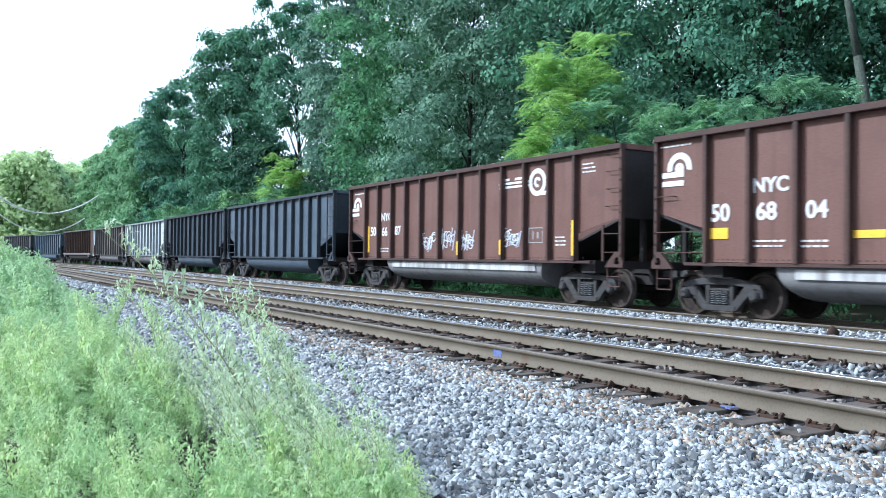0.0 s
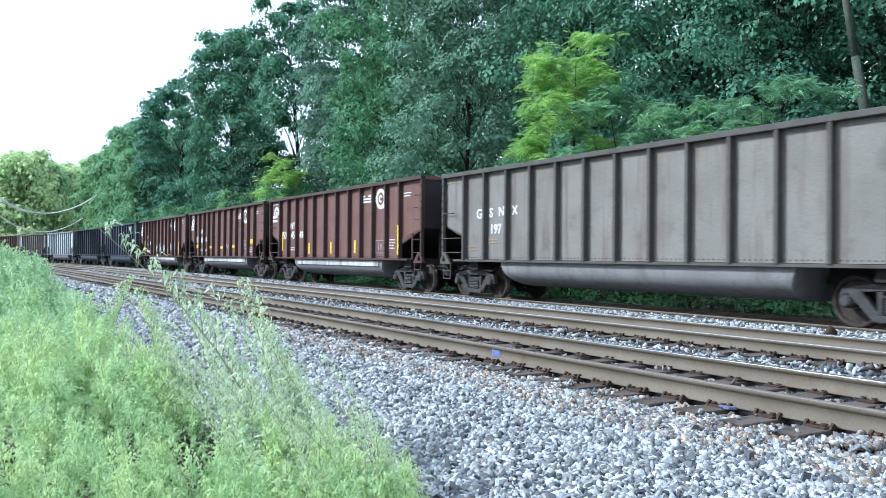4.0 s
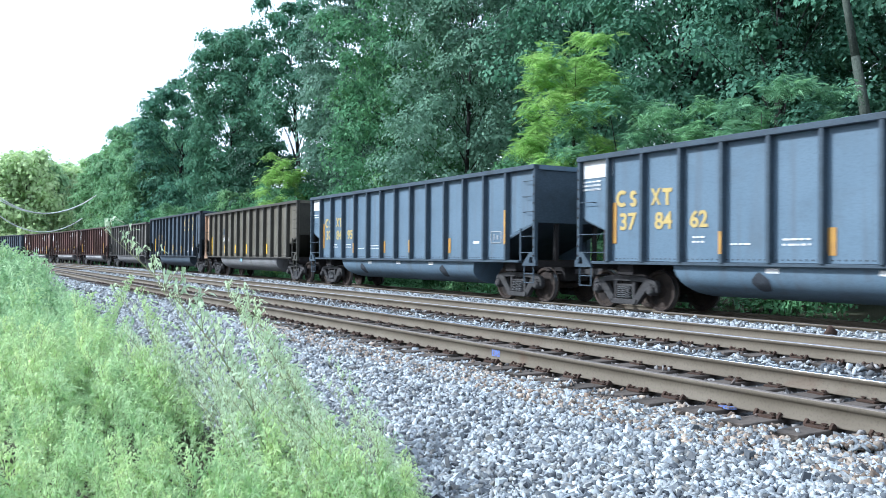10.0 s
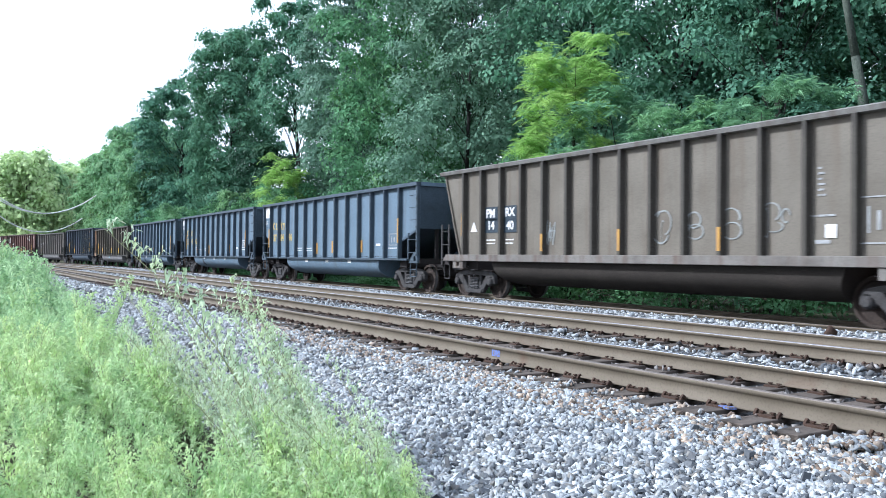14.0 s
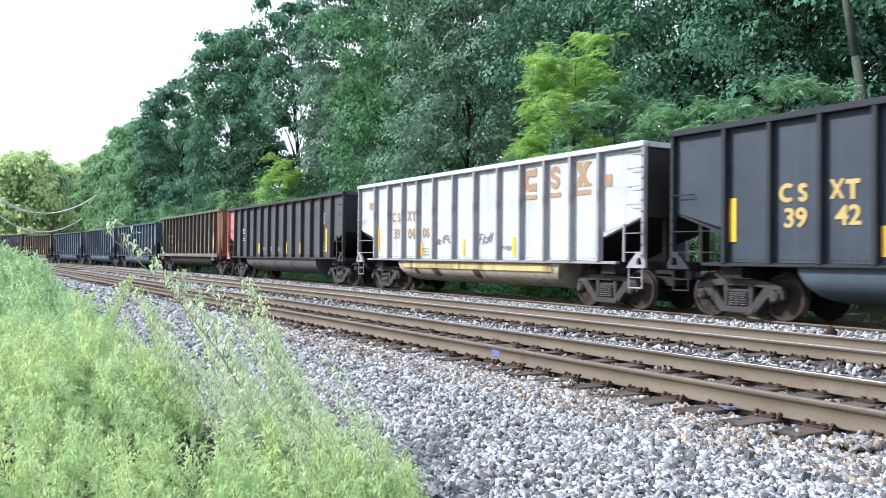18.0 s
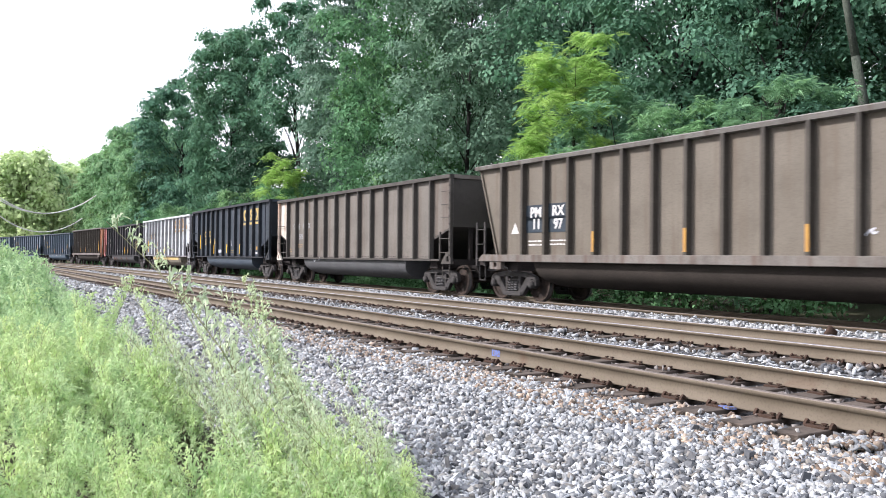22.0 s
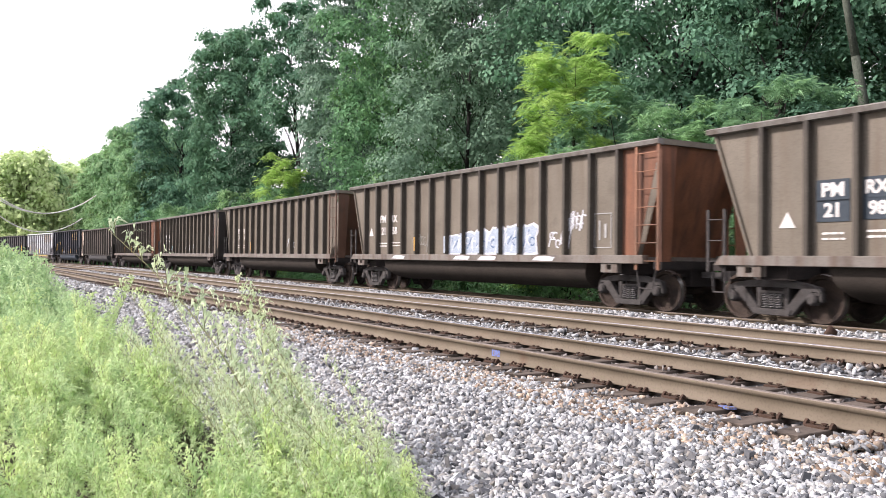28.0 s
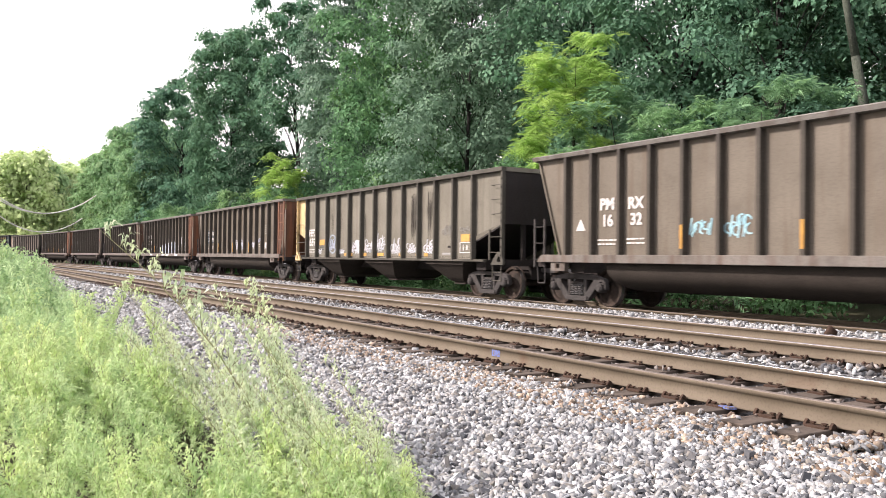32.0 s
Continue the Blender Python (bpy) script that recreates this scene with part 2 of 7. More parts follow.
# sunlight and haze over the far trees are put into this pale colour
LEAF_FAR_HAZED = foliage("leaf_far_hazed", (0.26, 0.42, 0.22), (0.58, 0.74, 0.42), (0.66, 0.72, 0.34), 0.5, 0.12)
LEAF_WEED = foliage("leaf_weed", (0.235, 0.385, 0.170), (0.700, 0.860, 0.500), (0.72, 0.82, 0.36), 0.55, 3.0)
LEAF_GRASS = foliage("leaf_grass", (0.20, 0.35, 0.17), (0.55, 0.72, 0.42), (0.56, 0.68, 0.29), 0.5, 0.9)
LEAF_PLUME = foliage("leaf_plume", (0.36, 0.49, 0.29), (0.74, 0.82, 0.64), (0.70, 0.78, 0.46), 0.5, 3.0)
STEM = surface("weed_stem", (0.22, 0.28, 0.13), (0.26, 0.22, 0.14), 0.7, 0, 20, 60, 0)
LETTER_WHITE = surface("letter_white", (0.72, 0.72, 0.70), (0.6, 0.6, 0.58), 0.6, 0, 3, 30, 0)
LETTER_DIM = surface("letter_dim", (0.36, 0.37, 0.37), (0.26, 0.27, 0.27), 0.65, 0, 3, 30, 0)
LETTER_YELLOW = surface("letter_yellow", (0.52, 0.39, 0.13), (0.42, 0.33, 0.14), 0.6, 0, 3, 30, 0)
LETTER_FAINT = surface("letter_faint", (0.34, 0.24, 0.10), (0.24, 0.18, 0.09), 0.7, 0, 3, 30, 0)
LETTER_BROWN = surface("letter_brown", (0.36, 0.24, 0.13), (0.3, 0.22, 0.14), 0.7, 0, 3, 30, 0)
STRIPE = surface("reflector_yellow", (0.80, 0.50, 0.04), (0.68, 0.42, 0.05), 0.5, 0, 3, 30, 0)
STRIPE_DULL = surface("reflector_dull", (0.48, 0.27, 0.06), (0.36, 0.2, 0.06), 0.6, 0, 3, 30, 0)
PATCH_ORANGE = surface("patch_orange", (0.60, 0.35, 0.10), (0.50, 0.30, 0.10), 0.6, 0, 3, 30, 0)
GRAFFITI = surface("graffiti_pale", (0.62, 0.64, 0.68), (0.5, 0.55, 0.62), 0.6, 0, 3, 30, 0)
GRAFFITI_BLUE = surface("graffiti_blue", (0.25, 0.52, 0.62), (0.4, 0.6, 0.65), 0.6, 0, 3, 30, 0)
GRAFFITI_DARK = surface("graffiti_dark", (0.12, 0.13, 0.15), (0.2, 0.2, 0.22), 0.6, 0, 3, 30, 0)
PANEL_DARK = surface("stencil_dark", (0.03, 0.045, 0.06), (0.04, 0.055, 0.07), 0.6, 0, 3, 30, 0)
CABLE = surface("cable_pale", (0.70, 0.70, 0.68), (0.58, 0.58, 0.57), 0.6, 0, 3, 30, 0)

# ---- ground ----
def ground_z(y, x=0.0):
    """The height of the soil at a distance y from the camera, the line's bend taken off."""
    if y < 2.2:
        return -0.55 + 0.02 * math.sin(x * 0.7) + min(max(-x - 14, 0) * 0.012, 0.35) + max(-y - 6, 0) * 0.02
    if y < 4.6:
        return -0.55 - 0.12 * (y - 2.2) / 2.4
    if y < 17.4:
        return -0.67
    if y < 19.5:
        return -0.67 - 0.1 * (y - 17.4)
    return min(-0.9 + (y - 19.5) * 0.05, 3.0)


def grid_mesh(name, xs, ys, z_of, material):
    v = [(x, y + bend(x) if y < 400 else y, z_of(y, x)) for x in xs for y in ys]
    m = len(ys)
    f = [(i * m + j, (i + 1) * m + j, (i + 1) * m + j + 1, i * m + j + 1) for i in range(len(xs) - 1) for j in range(m - 1)]
    me = raw_mesh(name, v, f, material)
    me.polygons.foreach_set("use_smooth", [True] * len(me.polygons))
    return me


xs_ground = [-2400, -1400, -800, -500] + list(range(-400, -60, 12)) + list(range(-60, 24, 2)) + [40, 80, 200, 600, 1500]
ys_ground = [-1500, -600, -200, -60, -25, -12, -6, -3, -1, 0.5, 1.4, 2.2, 3.2, 4.6, 8, 12, 17.4, 18.4, 19.5, 24, 32, 45, 70, 120, 300, 800, 1800]
thing("ground", "dark weedy soil beside the railway and under the woods", "ground", None, grid_mesh("ground", xs_ground, ys_ground, ground_z, SOIL), kind="structure")


def bed_z(y, x=0.0):
    """The ballast's surface: shoulders, cribs a little under the ties' tops and dips between the tracks."""
    if y < 5.45:
        return -0.245 - 0.35 * ((5.45 - y) / 3.3) ** 1.15
    if y > 16.75:
        return -0.30 - 0.42 * (y - 16.75)
    for key, yc in TRACK_Y.items():
        if abs(y - yc) < 1.45:
            return RAIL_Z[key] - 0.25
    return -0.30 if y < 10 else -0.13


xs_bed = list(range(-330, -60, 6)) + [x * 0.5 for x in range(-120, 30)]
ys_bed = [2.15, 2.7, 3.3, 3.9, 4.5, 5.0, 5.45, 5.6, 8.3, 8.6, 9.3, 9.6, 12.45, 12.75, 13.45, 13.7, 16.6, 16.8, 17.2, 17.8]
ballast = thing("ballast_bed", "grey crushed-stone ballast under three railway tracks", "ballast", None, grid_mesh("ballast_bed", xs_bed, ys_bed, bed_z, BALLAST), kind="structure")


def stones_mesh(name, n, x0, x1, y0, y1, size, rng, lift=0.4, ma=None):
    """Loose crushed stones, each a rough block of eight corners, strewn over the ballast."""
    cube = np.array([(x, y, z) for x in (-1, 1) for y in (-1, 1) for z in (-1, 1)], float)
    faces = np.array([(0, 1, 3, 2), (4, 6, 7, 5), (0, 4, 5, 1), (2, 3, 7, 6), (0, 2, 6, 4), (1, 5, 7, 3)])
    px = x1 + (x0 - x1) * rng.random(n) ** 1.25
    py = y0 + (y1 - y0) * rng.random(n)
    keep, lift_up = np.ones(n, bool), np.zeros(n)
    for yc in TRACK_Y.values():
        off_tie = np.abs((px - 1.13 + 0.005 * yc + 0.2575) % 0.515 - 0.2575)
        on_tie = (np.abs(py - yc) < 1.36) & (off_tie < 0.155)
        # some ties lie buried at their ends
        number = np.round((px - 1.13 + 0.005 * yc) / 0.515)
        buried = (np.abs(np.sin(number * 12.9898 + yc)) * 437.585 % 1 < 0.16) & (np.abs(py - yc) > 0.9)
        keep &= ~(on_tie & ~buried & (rng.random(n) < 0.985))
        lift_up = np.where(on_tie, 0.055, lift_up)
        keep &= np.abs(np.abs(py - yc) - 0.756) > 0.11
    px, py, lift_up = px[keep], py[keep], lift_up[keep]
    n = len(px)
    pz = np.array([bed_z(b) for b in py]) + lift_up
    off = np.array([bend(a) for a in px])
    s = size * (0.55 + 0.75 * rng.random((n, 1, 1)) ** 1.5) * np.array([1.5, 1.0, 0.5])
    v = cube[None] * s * (0.66 + 0.34 * rng.random((n, 8, 3))) * np.where(rng.random((n, 8, 1)) < 0.2, 0.7, 1.0)
    q = rng.normal(size=(n, 4))
    q[:, 1:3] *= 0.6
    q /= np.linalg.norm(q, axis=1, keepdims=True)
    w, a, b, c = q.T
    rot = np.stack([np.stack([1 - 2 * (b * b + c * c), 2 * (a * b - w * c), 2 * (a * c + w * b)], -1), np.stack([2 * (a * b + w * c), 1 - 2 * (a * a + c * c), 2 * (b * c - w * a)], -1), np.stack([2 * (a * c - w * b), 2 * (b * c + w * a), 1 - 2 * (a * a + b * b)], -1)], 1)
    v = np.einsum("nij,nkj->nki", rot, v) + np.stack([px, py + off, pz + size * lift * (0.2 + rng.random(n))], -1)[:, None]
    f = (faces[None] + 8 * np.arange(n)[:, None, None]).reshape(-1, 4)
    me = raw_mesh(name, v.reshape(-1, 3), f, ma or STONE)
    me.polygons.foreach_set("use_smooth", np.ones(len(f), dtype=bool))
    return me


rng_s = np.random.default_rng(5)
for n_, a_, b_, c_, d_, e_, up_, ma_ in ((32000, -9.5, -2.0, 2.1, 5.8, 0.0275, 0.5, STONE), (20000, -28, -9.0, 2.2, 5.8, 0.033, 0.4, STONE), (12000, -24, -2.5, 5.7, 8.25, 0.025, 0.6, STONE_GRIMY), (9000, -34, -3.0, 8.1, 9.85, 0.036, 0.6, STONE), (9000, -32, -4, 9.8, 12.4, 0.029, 0.7, STONE_GRIMY), (10000, -40, -5.0, 12.3, 13.95, 0.036, 0.5, STONE), (5500, -70, -26, 2.4, 5.6, 0.06, 0.4, STONE), (3500, -75, -30, 8.2, 9.8, 0.06, 0.5, STONE), (3000, -85, -36, 12.3, 13.8, 0.06, 0.5, STONE), (9000, -2.9, 4.0, 2.1, 5.8, 0.031, 0.4, STONE)):
    tagged(part("loose_stones", stones_mesh("loose_stones", n_, a_, b_, c_, d_, e_, rng_s, up_, ma_), ballast), kind="stuff")
STONE_WARM = stone_mat("ballast_stone_rusty", (0.10, 0.075, 0.055), (0.50, 0.42, 0.33), (0.26, 0.17, 0.11))
tagged(part("loose_stones", stones_mesh("loose_stones", 5200, -16, -2.2, 4.9, 5.95, 0.026, rng_s, 0.8, STONE_WARM), ballast, "rust-stained stones along the rail"), kind="stuff")
stone_kinds = []
for i_ in range(8):
    me_ = stones_mesh("stone", 1, -1, 0, 4, 4.1, 0.031, rng_s)
    vs_ = np.array([tuple(v.co) for v in me_.vertices])
    vs_ -= vs_.mean(axis=0)
    stone_kinds.append(raw_mesh("stone", vs_, [tuple(p.vertices) for p in me_.polygons], STONE))
r_st = random.Random(4)
for i_ in range(280):
    y_ = r_st.uniform(2.6, 5.4)
    part("stone", stone_kinds[i_ % 8], ballast, m=pose(r_st.uniform(-6.0, -2.6), y_, bed_z(y_) + 0.03, r_st.uniform(-40, 40), r_st.uniform(-40, 40), r_st.uniform(0, 360)))

# ---- tracks ----
RAIL_WORN = surface("rail_head_worn", (0.30, 0.30, 0.32), (0.38, 0.38, 0.4), 0.5, 0.8, 3, 60, 0.03)
RAIL_PROFILE = [(-0.076, -0.186), (0.076, -0.186), (0.076, -0.172), (0.014, -0.150), (0.010, -0.05), (0.034, -0.04), (0.037, -0.006), (0.030, 0.0), (-0.030, 0.0), (-0.037, -0.006), (-0.034, -0.04), (-0.010, -0.05), (-0.014, -0.150), (-0.076, -0.172)]


def rail_mesh(name, y, z, head):
    xs = list(range(-330, -60, 5)) + list(range(-60, 24, 2))
    m = len(RAIL_PROFILE)
    v = [(x, y + bend(x) + a, z + b) for x in xs for a, b in RAIL_PROFILE]
    f = [(i * m + j, (i + 1) * m + j, (i + 1) * m + (j + 1) % m, i * m + (j + 1) % m) for i in range(len(xs) - 1) for j in range(m)]
    me = raw_mesh(name, v, f, RAIL_SIDE)
    me.polygons.foreach_set("use_smooth", np.ones(len(f), dtype=bool))
    me.materials.append(head)
    me.polygons.foreach_set("material_index", [1 if k % m in (6, 7, 8) else 0 for k in range(len(f))])
    return me


def tie_shape(seed):
    r = random.Random(seed)
    s = Shape().box(-0.122, 0.122, -1.3, 1.3, -0.18, 0)
    s.v = [(x + r.uniform(-0.012, 0.012), y + r.uniform(-0.04, 0.04), z + (r.uniform(-0.012, 0.008) if z == 0 else 0)) for x, y, z in s.v]
    return s


tie_meshes = [tie_shape(i).mesh("tie", TIE, bevel=0.006) for i in range(5)]
plate_shape = Shape().box(-0.09, 0.09, -0.165, 0.165, -0.006, 0.014)
for sx_, sy_ in ((-0.05, -0.105), (0.055, -0.105), (-0.055, 0.105), (0.05, 0.105)):
    plate_shape.box(sx_ - 0.009, sx_ + 0.009, sy_ - 0.009, sy_ + 0.009, 0.01, 0.03).box(sx_ - 0.02, sx_ + 0.02, sy_ - 0.016, sy_ + 0.016, 0.026, 0.038)
for sx_ in (-0.115, 0.115):
    plate_shape.prism([(-0.13, 0.0), (-0.06, 0.0), (-0.06, 0.03), (-0.09, 0.05), (-0.12, 0.025)], sx_ - 0.012, sx_ + 0.012, "x")
plate_mesh = plate_shape.mesh("tie_plate", PLATE)


def railway_track(key, heads, near_x, label):
    yc, zc = TRACK_Y[key], RAIL_Z[key]
    track = thing("railway_track", label, "railway track", None, None, kind="structure")
    for side, head in ((-1, heads[0]), (1, heads[1])):
        part("rail", rail_mesh("rail", yc + side * 0.756, zc, head), track)
    r = random.Random(yc)
    rest = Shape()
    n = 0
    x = 1.13 - 0.005 * yc
    while x > -150:
        m = pose(x, yc + bend(x) + r.uniform(-0.03, 0.03), zc - 0.196, rz=r.uniform(-0.8, 0.8))
        if near_x[0] > x > near_x[1]:
            tie = part("tie", tie_meshes[n % 5], track, m=m)
            for side in (-1, 1):
                part("tie_plate", plate_mesh, tie, m=pose(0, side * 0.756, 0.002, rz=90 * (1 + side)))
        else:
            rest.add([m @ Vector(p) for p in tie_shape(n).v], tie_shape(n).f)
        x -= 0.515
        n += 1
    tagged(part("far_ties", rest.mesh("far_ties", TIE), track), kind="stuff")
    return track


near_track = railway_track("near", (RAIL_DULL, RAIL_TOP), (-1.5, -42), "rusty steel rails on dark creosoted ties in ballast")
railway_track("middle", (RAIL_WORN, RAIL_WORN), (-4, -34), "middle track with bright rail heads on wooden ties")
railway_track("far", (RAIL_DULL, RAIL_DULL), (-4, -12), "track under the coal train with rusty rails")

BLUE_SPRAY = surface("blue_spray", (0.10, 0.16, 0.42), (0.16, 0.22, 0.5), 0.7, 0, 20, 60, 0, stain=(0.14, 0.11, 0.08), stain_at=(0.45, 0.6))
part("paint_mark", Shape().box(-0.09, 0.09, 0, 0.004, -0.14, -0.055).mesh("paint_mark", BLUE_SPRAY), near_track, "blue spray mark on the rail's web", pose(-8.73, 6.122, 0))
part("paint_mark", Shape().prism([(-0.08, -0.03), (0.05, -0.045), (0.09, 0.02), (0.0, 0.05), (-0.07, 0.03)], 0, 0.02, "z").mesh("paint_mark", BLUE_SPRAY), near_track, "stone marked with blue paint", pose(-4.96, 6.02, -0.19))

lump = stones_mesh("stone_lump", 1, -8.9, -8.8, 12.7, 12.71, 0.13, np.random.default_rng(3), 0.2, PLATE)
centre_ = np.mean([tuple(v.co) for v in lump.vertices], axis=0)
for v_ in lump.vertices:
    v_.co = Vector(v_.co) - Vector(centre_)
thing("stone_lump", "dark rusty lump lying beside the middle track", "stone", pose(-8.33, 12.62, -0.08), lump)

# ---- trees ----
def leaf_quads(p, up, leaf, rng, droop, narrow):
    """One folded leaf at each place, lying across its up direction, its tip hanging."""
    n = len(p)
    side = np.cross(up, rng.normal(size=(n, 3)))
    side /= np.linalg.norm(side, axis=1, keepdims=True) + 1e-9
    out = np.cross(side, up)
    out[:, 2] -= droop
    L = leaf * (0.6 + 0.8 * rng.random(n))[:, None]
    return np.stack([p, p + out * L * 0.5 + side * L * narrow + up * L * 0.12, p + out * L, p + out * L * 0.5 - side * L * narrow + up * L * 0.12], 1).reshape(-1, 3)


def leaf_cloud(name, centres, radii, sprays, per, leaf, material, rng, droop=0.3, narrow=0.42, spread=0.36, core=80):
    """Boughs round the given centres, each a flattened dome of sprays, each spray a drooping tuft of leaves."""
    centres, radii = np.asarray(centres, float), np.asarray(radii, float)
    m = len(centres) * sprays
    idx = np.repeat(np.arange(len(centres)), sprays)
    d = rng.normal(size=(m, 3))
    d /= np.linalg.norm(d, axis=1, keepdims=True)
    d[:, 2] = np.abs(d[:, 2]) * 1.15 - 0.28
    seat = centres[idx] + d * (radii[idx] * (0.62 + 0.5 * rng.random(m) ** 0.7))[:, None] * np.array([1.0, 1.0, 0.62])
    n = m * per
    d, seat = np.repeat(d, per, axis=0), np.repeat(seat, per, axis=0)
    off = rng.normal(size=(n, 3)) * spread * np.array([0.62, 0.62, 0.30])
    off[:, 2] -= 0.9 * (off[:, 0] ** 2 + off[:, 1] ** 2) / spread
    up = d * 1.1 + off * 0.8 + rng.normal(size=(n, 3)) * 0.24
    up[:, 2] += 0.55
    up /= np.linalg.norm(up, axis=1, keepdims=True) + 1e-9
    v = leaf_quads(seat + off, up, leaf, rng, droop, narrow)
    # the crowded leaves inside each bough
    k = len(centres) * core
    mid = np.repeat(centres, core, axis=0) + rng.normal(size=(k, 3)) * np.repeat(radii, core)[:, None] * np.array([0.40, 0.40, 0.20])
    up = rng.normal(size=(k, 3)) + np.array([0, 0, 0.6])
    up /= np.linalg.norm(up, axis=1, keepdims=True)
    v = np.concatenate([v, leaf_quads(mid, up, leaf * 1.5, rng, droop, 0.45)])
    return raw_mesh(name, v, np.arange(len(v)).reshape(-1, 4), material)


def crown_points(rng, h, low, r, n, lean=0.0):
    """Centres and radii of the boughs of a broad, uneven crown, with the ends of its limbs."""
    pts, rad, limbs = [], [], []
    for k in range(n):
        t = (k + rng.random()) / n
        a = k * 2.39996 + rng.normal() * 0.35
        wide = r * max(1.0 - (abs(t - 0.45) / 0.62) ** 2.6, 0.08) ** 0.5
        size = r * (0.22 + 0.20 * rng.random()) * (1.1 - 0.35 * t)
        reach = max(wide * (0.25 + 0.75 * rng.random() ** 0.45) * (0.85 + 0.3 * rng.random()) - size * 0.45, 0.0)
        c = np.array([math.cos(a) * reach + lean * t, math.sin(a) * reach, low + (h - low) * t - size * 0.55 * t])
        pts.append(c)
        rad.append(size)
        limbs.append(c)
    return pts, rad, limbs


def trunk_shape(limbs, h, r0, rng, lean=0.0):
    s = Shape()
    pts, z = [], -0.6
    wob = rng.normal(size=2) * 0.25
    for k in range(7):
        t = k / 6
        pts.append(Vector((lean * t * t + wob[0] * t * t * 2 + 0.15 * math.sin(3 * t + wob[1]), wob[1] * t * t * 2, -0.6 + (h * 0.86 + 0.6) * t)))
    for k in range(6):
        s.tube(pts[k], pts[k + 1], r0 * (1 - 0.92 * k / 6), 8, r0 * (1 - 0.92 * (k + 1) / 6))
    for c in limbs[::2]:
        t = min(max((c[2] * 0.72) / (h * 0.86), 0.12), 0.95)
        i = min(int(t * 6), 5)
        a = pts[i].lerp(pts[i + 1], t * 6 - i)
        mid = a.lerp(Vector(c), 0.55) + Vector((0, 0, 0.3))
        s.tube(a, mid, r0 * 0.24 * (1 - t * 0.6), 5, r0 * 0.11 * (1 - t * 0.5))
        s.tube(mid, Vector(c), r0 * 0.11 * (1 - t * 0.5), 5, 0.012)
    return s


def tree_kind(name, label, h, low, r, boughs, sprays, per, leaf, material, seed, r0=0.3, narrow=0.42, lean=0.0, spread=0.36, bark=None):
    """One tree: a trunk with limbs and a crown of boughs."""
    rng = np.random.default_rng(seed)
    boughs, sprays, leaf = round(boughs * 0.82), round(sprays * 1.25), leaf * 1.1
    pts, rad, limbs = crown_points(rng, h, low, r, boughs, lean)
    tr = thing(name, label, "tree", pose(0, 0, 0), group="trees of the wood")
    part("trunk", trunk_shape(limbs, h, r0, rng, lean).mesh("trunk", bark or BARK, smooth=True), tr)
    part("crown", leaf_cloud("crown", pts, rad, sprays, per, leaf, material, rng, narrow=narrow, spread=spread, core=100), tr)
    return tr


def plant_trees(kind, places):
    """places: x, y, scale, turn; the first of them takes the tree itself."""
    for i, (x, y, s, a) in enumerate(places):
        m = pose(x, y, ground_z(min(y, 60), x), rz=a)
        ob = kind if i == 0 else copy_thing(kind, m)
        ob.matrix_basis = m
        ob.scale = (s, s, s)


def frond_cloud(name, centres, per, length, material, rng):
    """Long feathered leaves, each a drooping rib with pairs of leaflets, in sprays round the given centres."""
    centres = np.asarray(centres, float)
    n = len(centres) * per
    a = rng.random(n) * 6.283
    way = np.stack([np.cos(a), np.sin(a), -0.6 + 1.2 * rng.random(n)], 1)
    side = np.stack([-np.sin(a), np.cos(a), np.zeros(n)], 1) + rng.normal(size=(n, 3)) * 0.38
    seat = np.repeat(centres, per, axis=0) + rng.normal(size=(n, 3)) * 0.10
    L = length * (0.6 + 0.6 * rng.random(n))[:, None]
    quads = []
    for k in range(6):
        f = 0.2 + 0.8 * k / 5
        p = seat + way * L * f + np.array([0, 0, -0.4]) * L * f * f
        q = L * (0.42 - 0.16 * f)
        for g in (-1, 1):
            tip = p + side * g * q + way * q * 0.45 + np.array([0, 0, -0.35]) * q
            mid = (p + tip) / 2
            w = way * q * 0.19
            quads.append(np.stack([p, mid + w, tip, mid - w], 1))
    v = np.concatenate(quads).reshape(-1, 3)
    return raw_mesh(name, v, np.arange(len(v)).reshape(-1, 4), material)


def locust(label, seed, h, r, sprays, material, low=1.8, lean=0.0):
    """A feather-leaved tree: tiers of drooping fronds round its limbs' ends."""
    rng = np.random.default_rng(seed)
    tr = thing("locust_tree", label, "tree", pose(0, 0, 0), group="trees of the wood")
    tips = []
    for k in range(sprays // 5):
        z = low + (h - low - 0.4) * rng.random() ** 0.85
        t = (z - low) / (h - low)
        a, reach = rng.random() * 6.283, r * (0.45 + 0.6 * rng.random()) * math.sqrt(max(1.0 - (abs(t - 0.36) / 0.68) ** 2.4, 0.04))
        c = np.array([math.cos(a) * reach + lean * t, math.sin(a) * reach, z])
        tips += [c + rng.normal(size=3) * np.array([0.34, 0.34, 0.16]) for _ in range(5)]
    part("trunk", trunk_shape(tips[::10], h, 0.1, rng, lean).mesh("trunk", BARK, smooth=True), tr)
    part("crown", frond_cloud("crown", tips, 15, 0.44, material, rng), tr)
    return tr


r_t = random.Random(11)
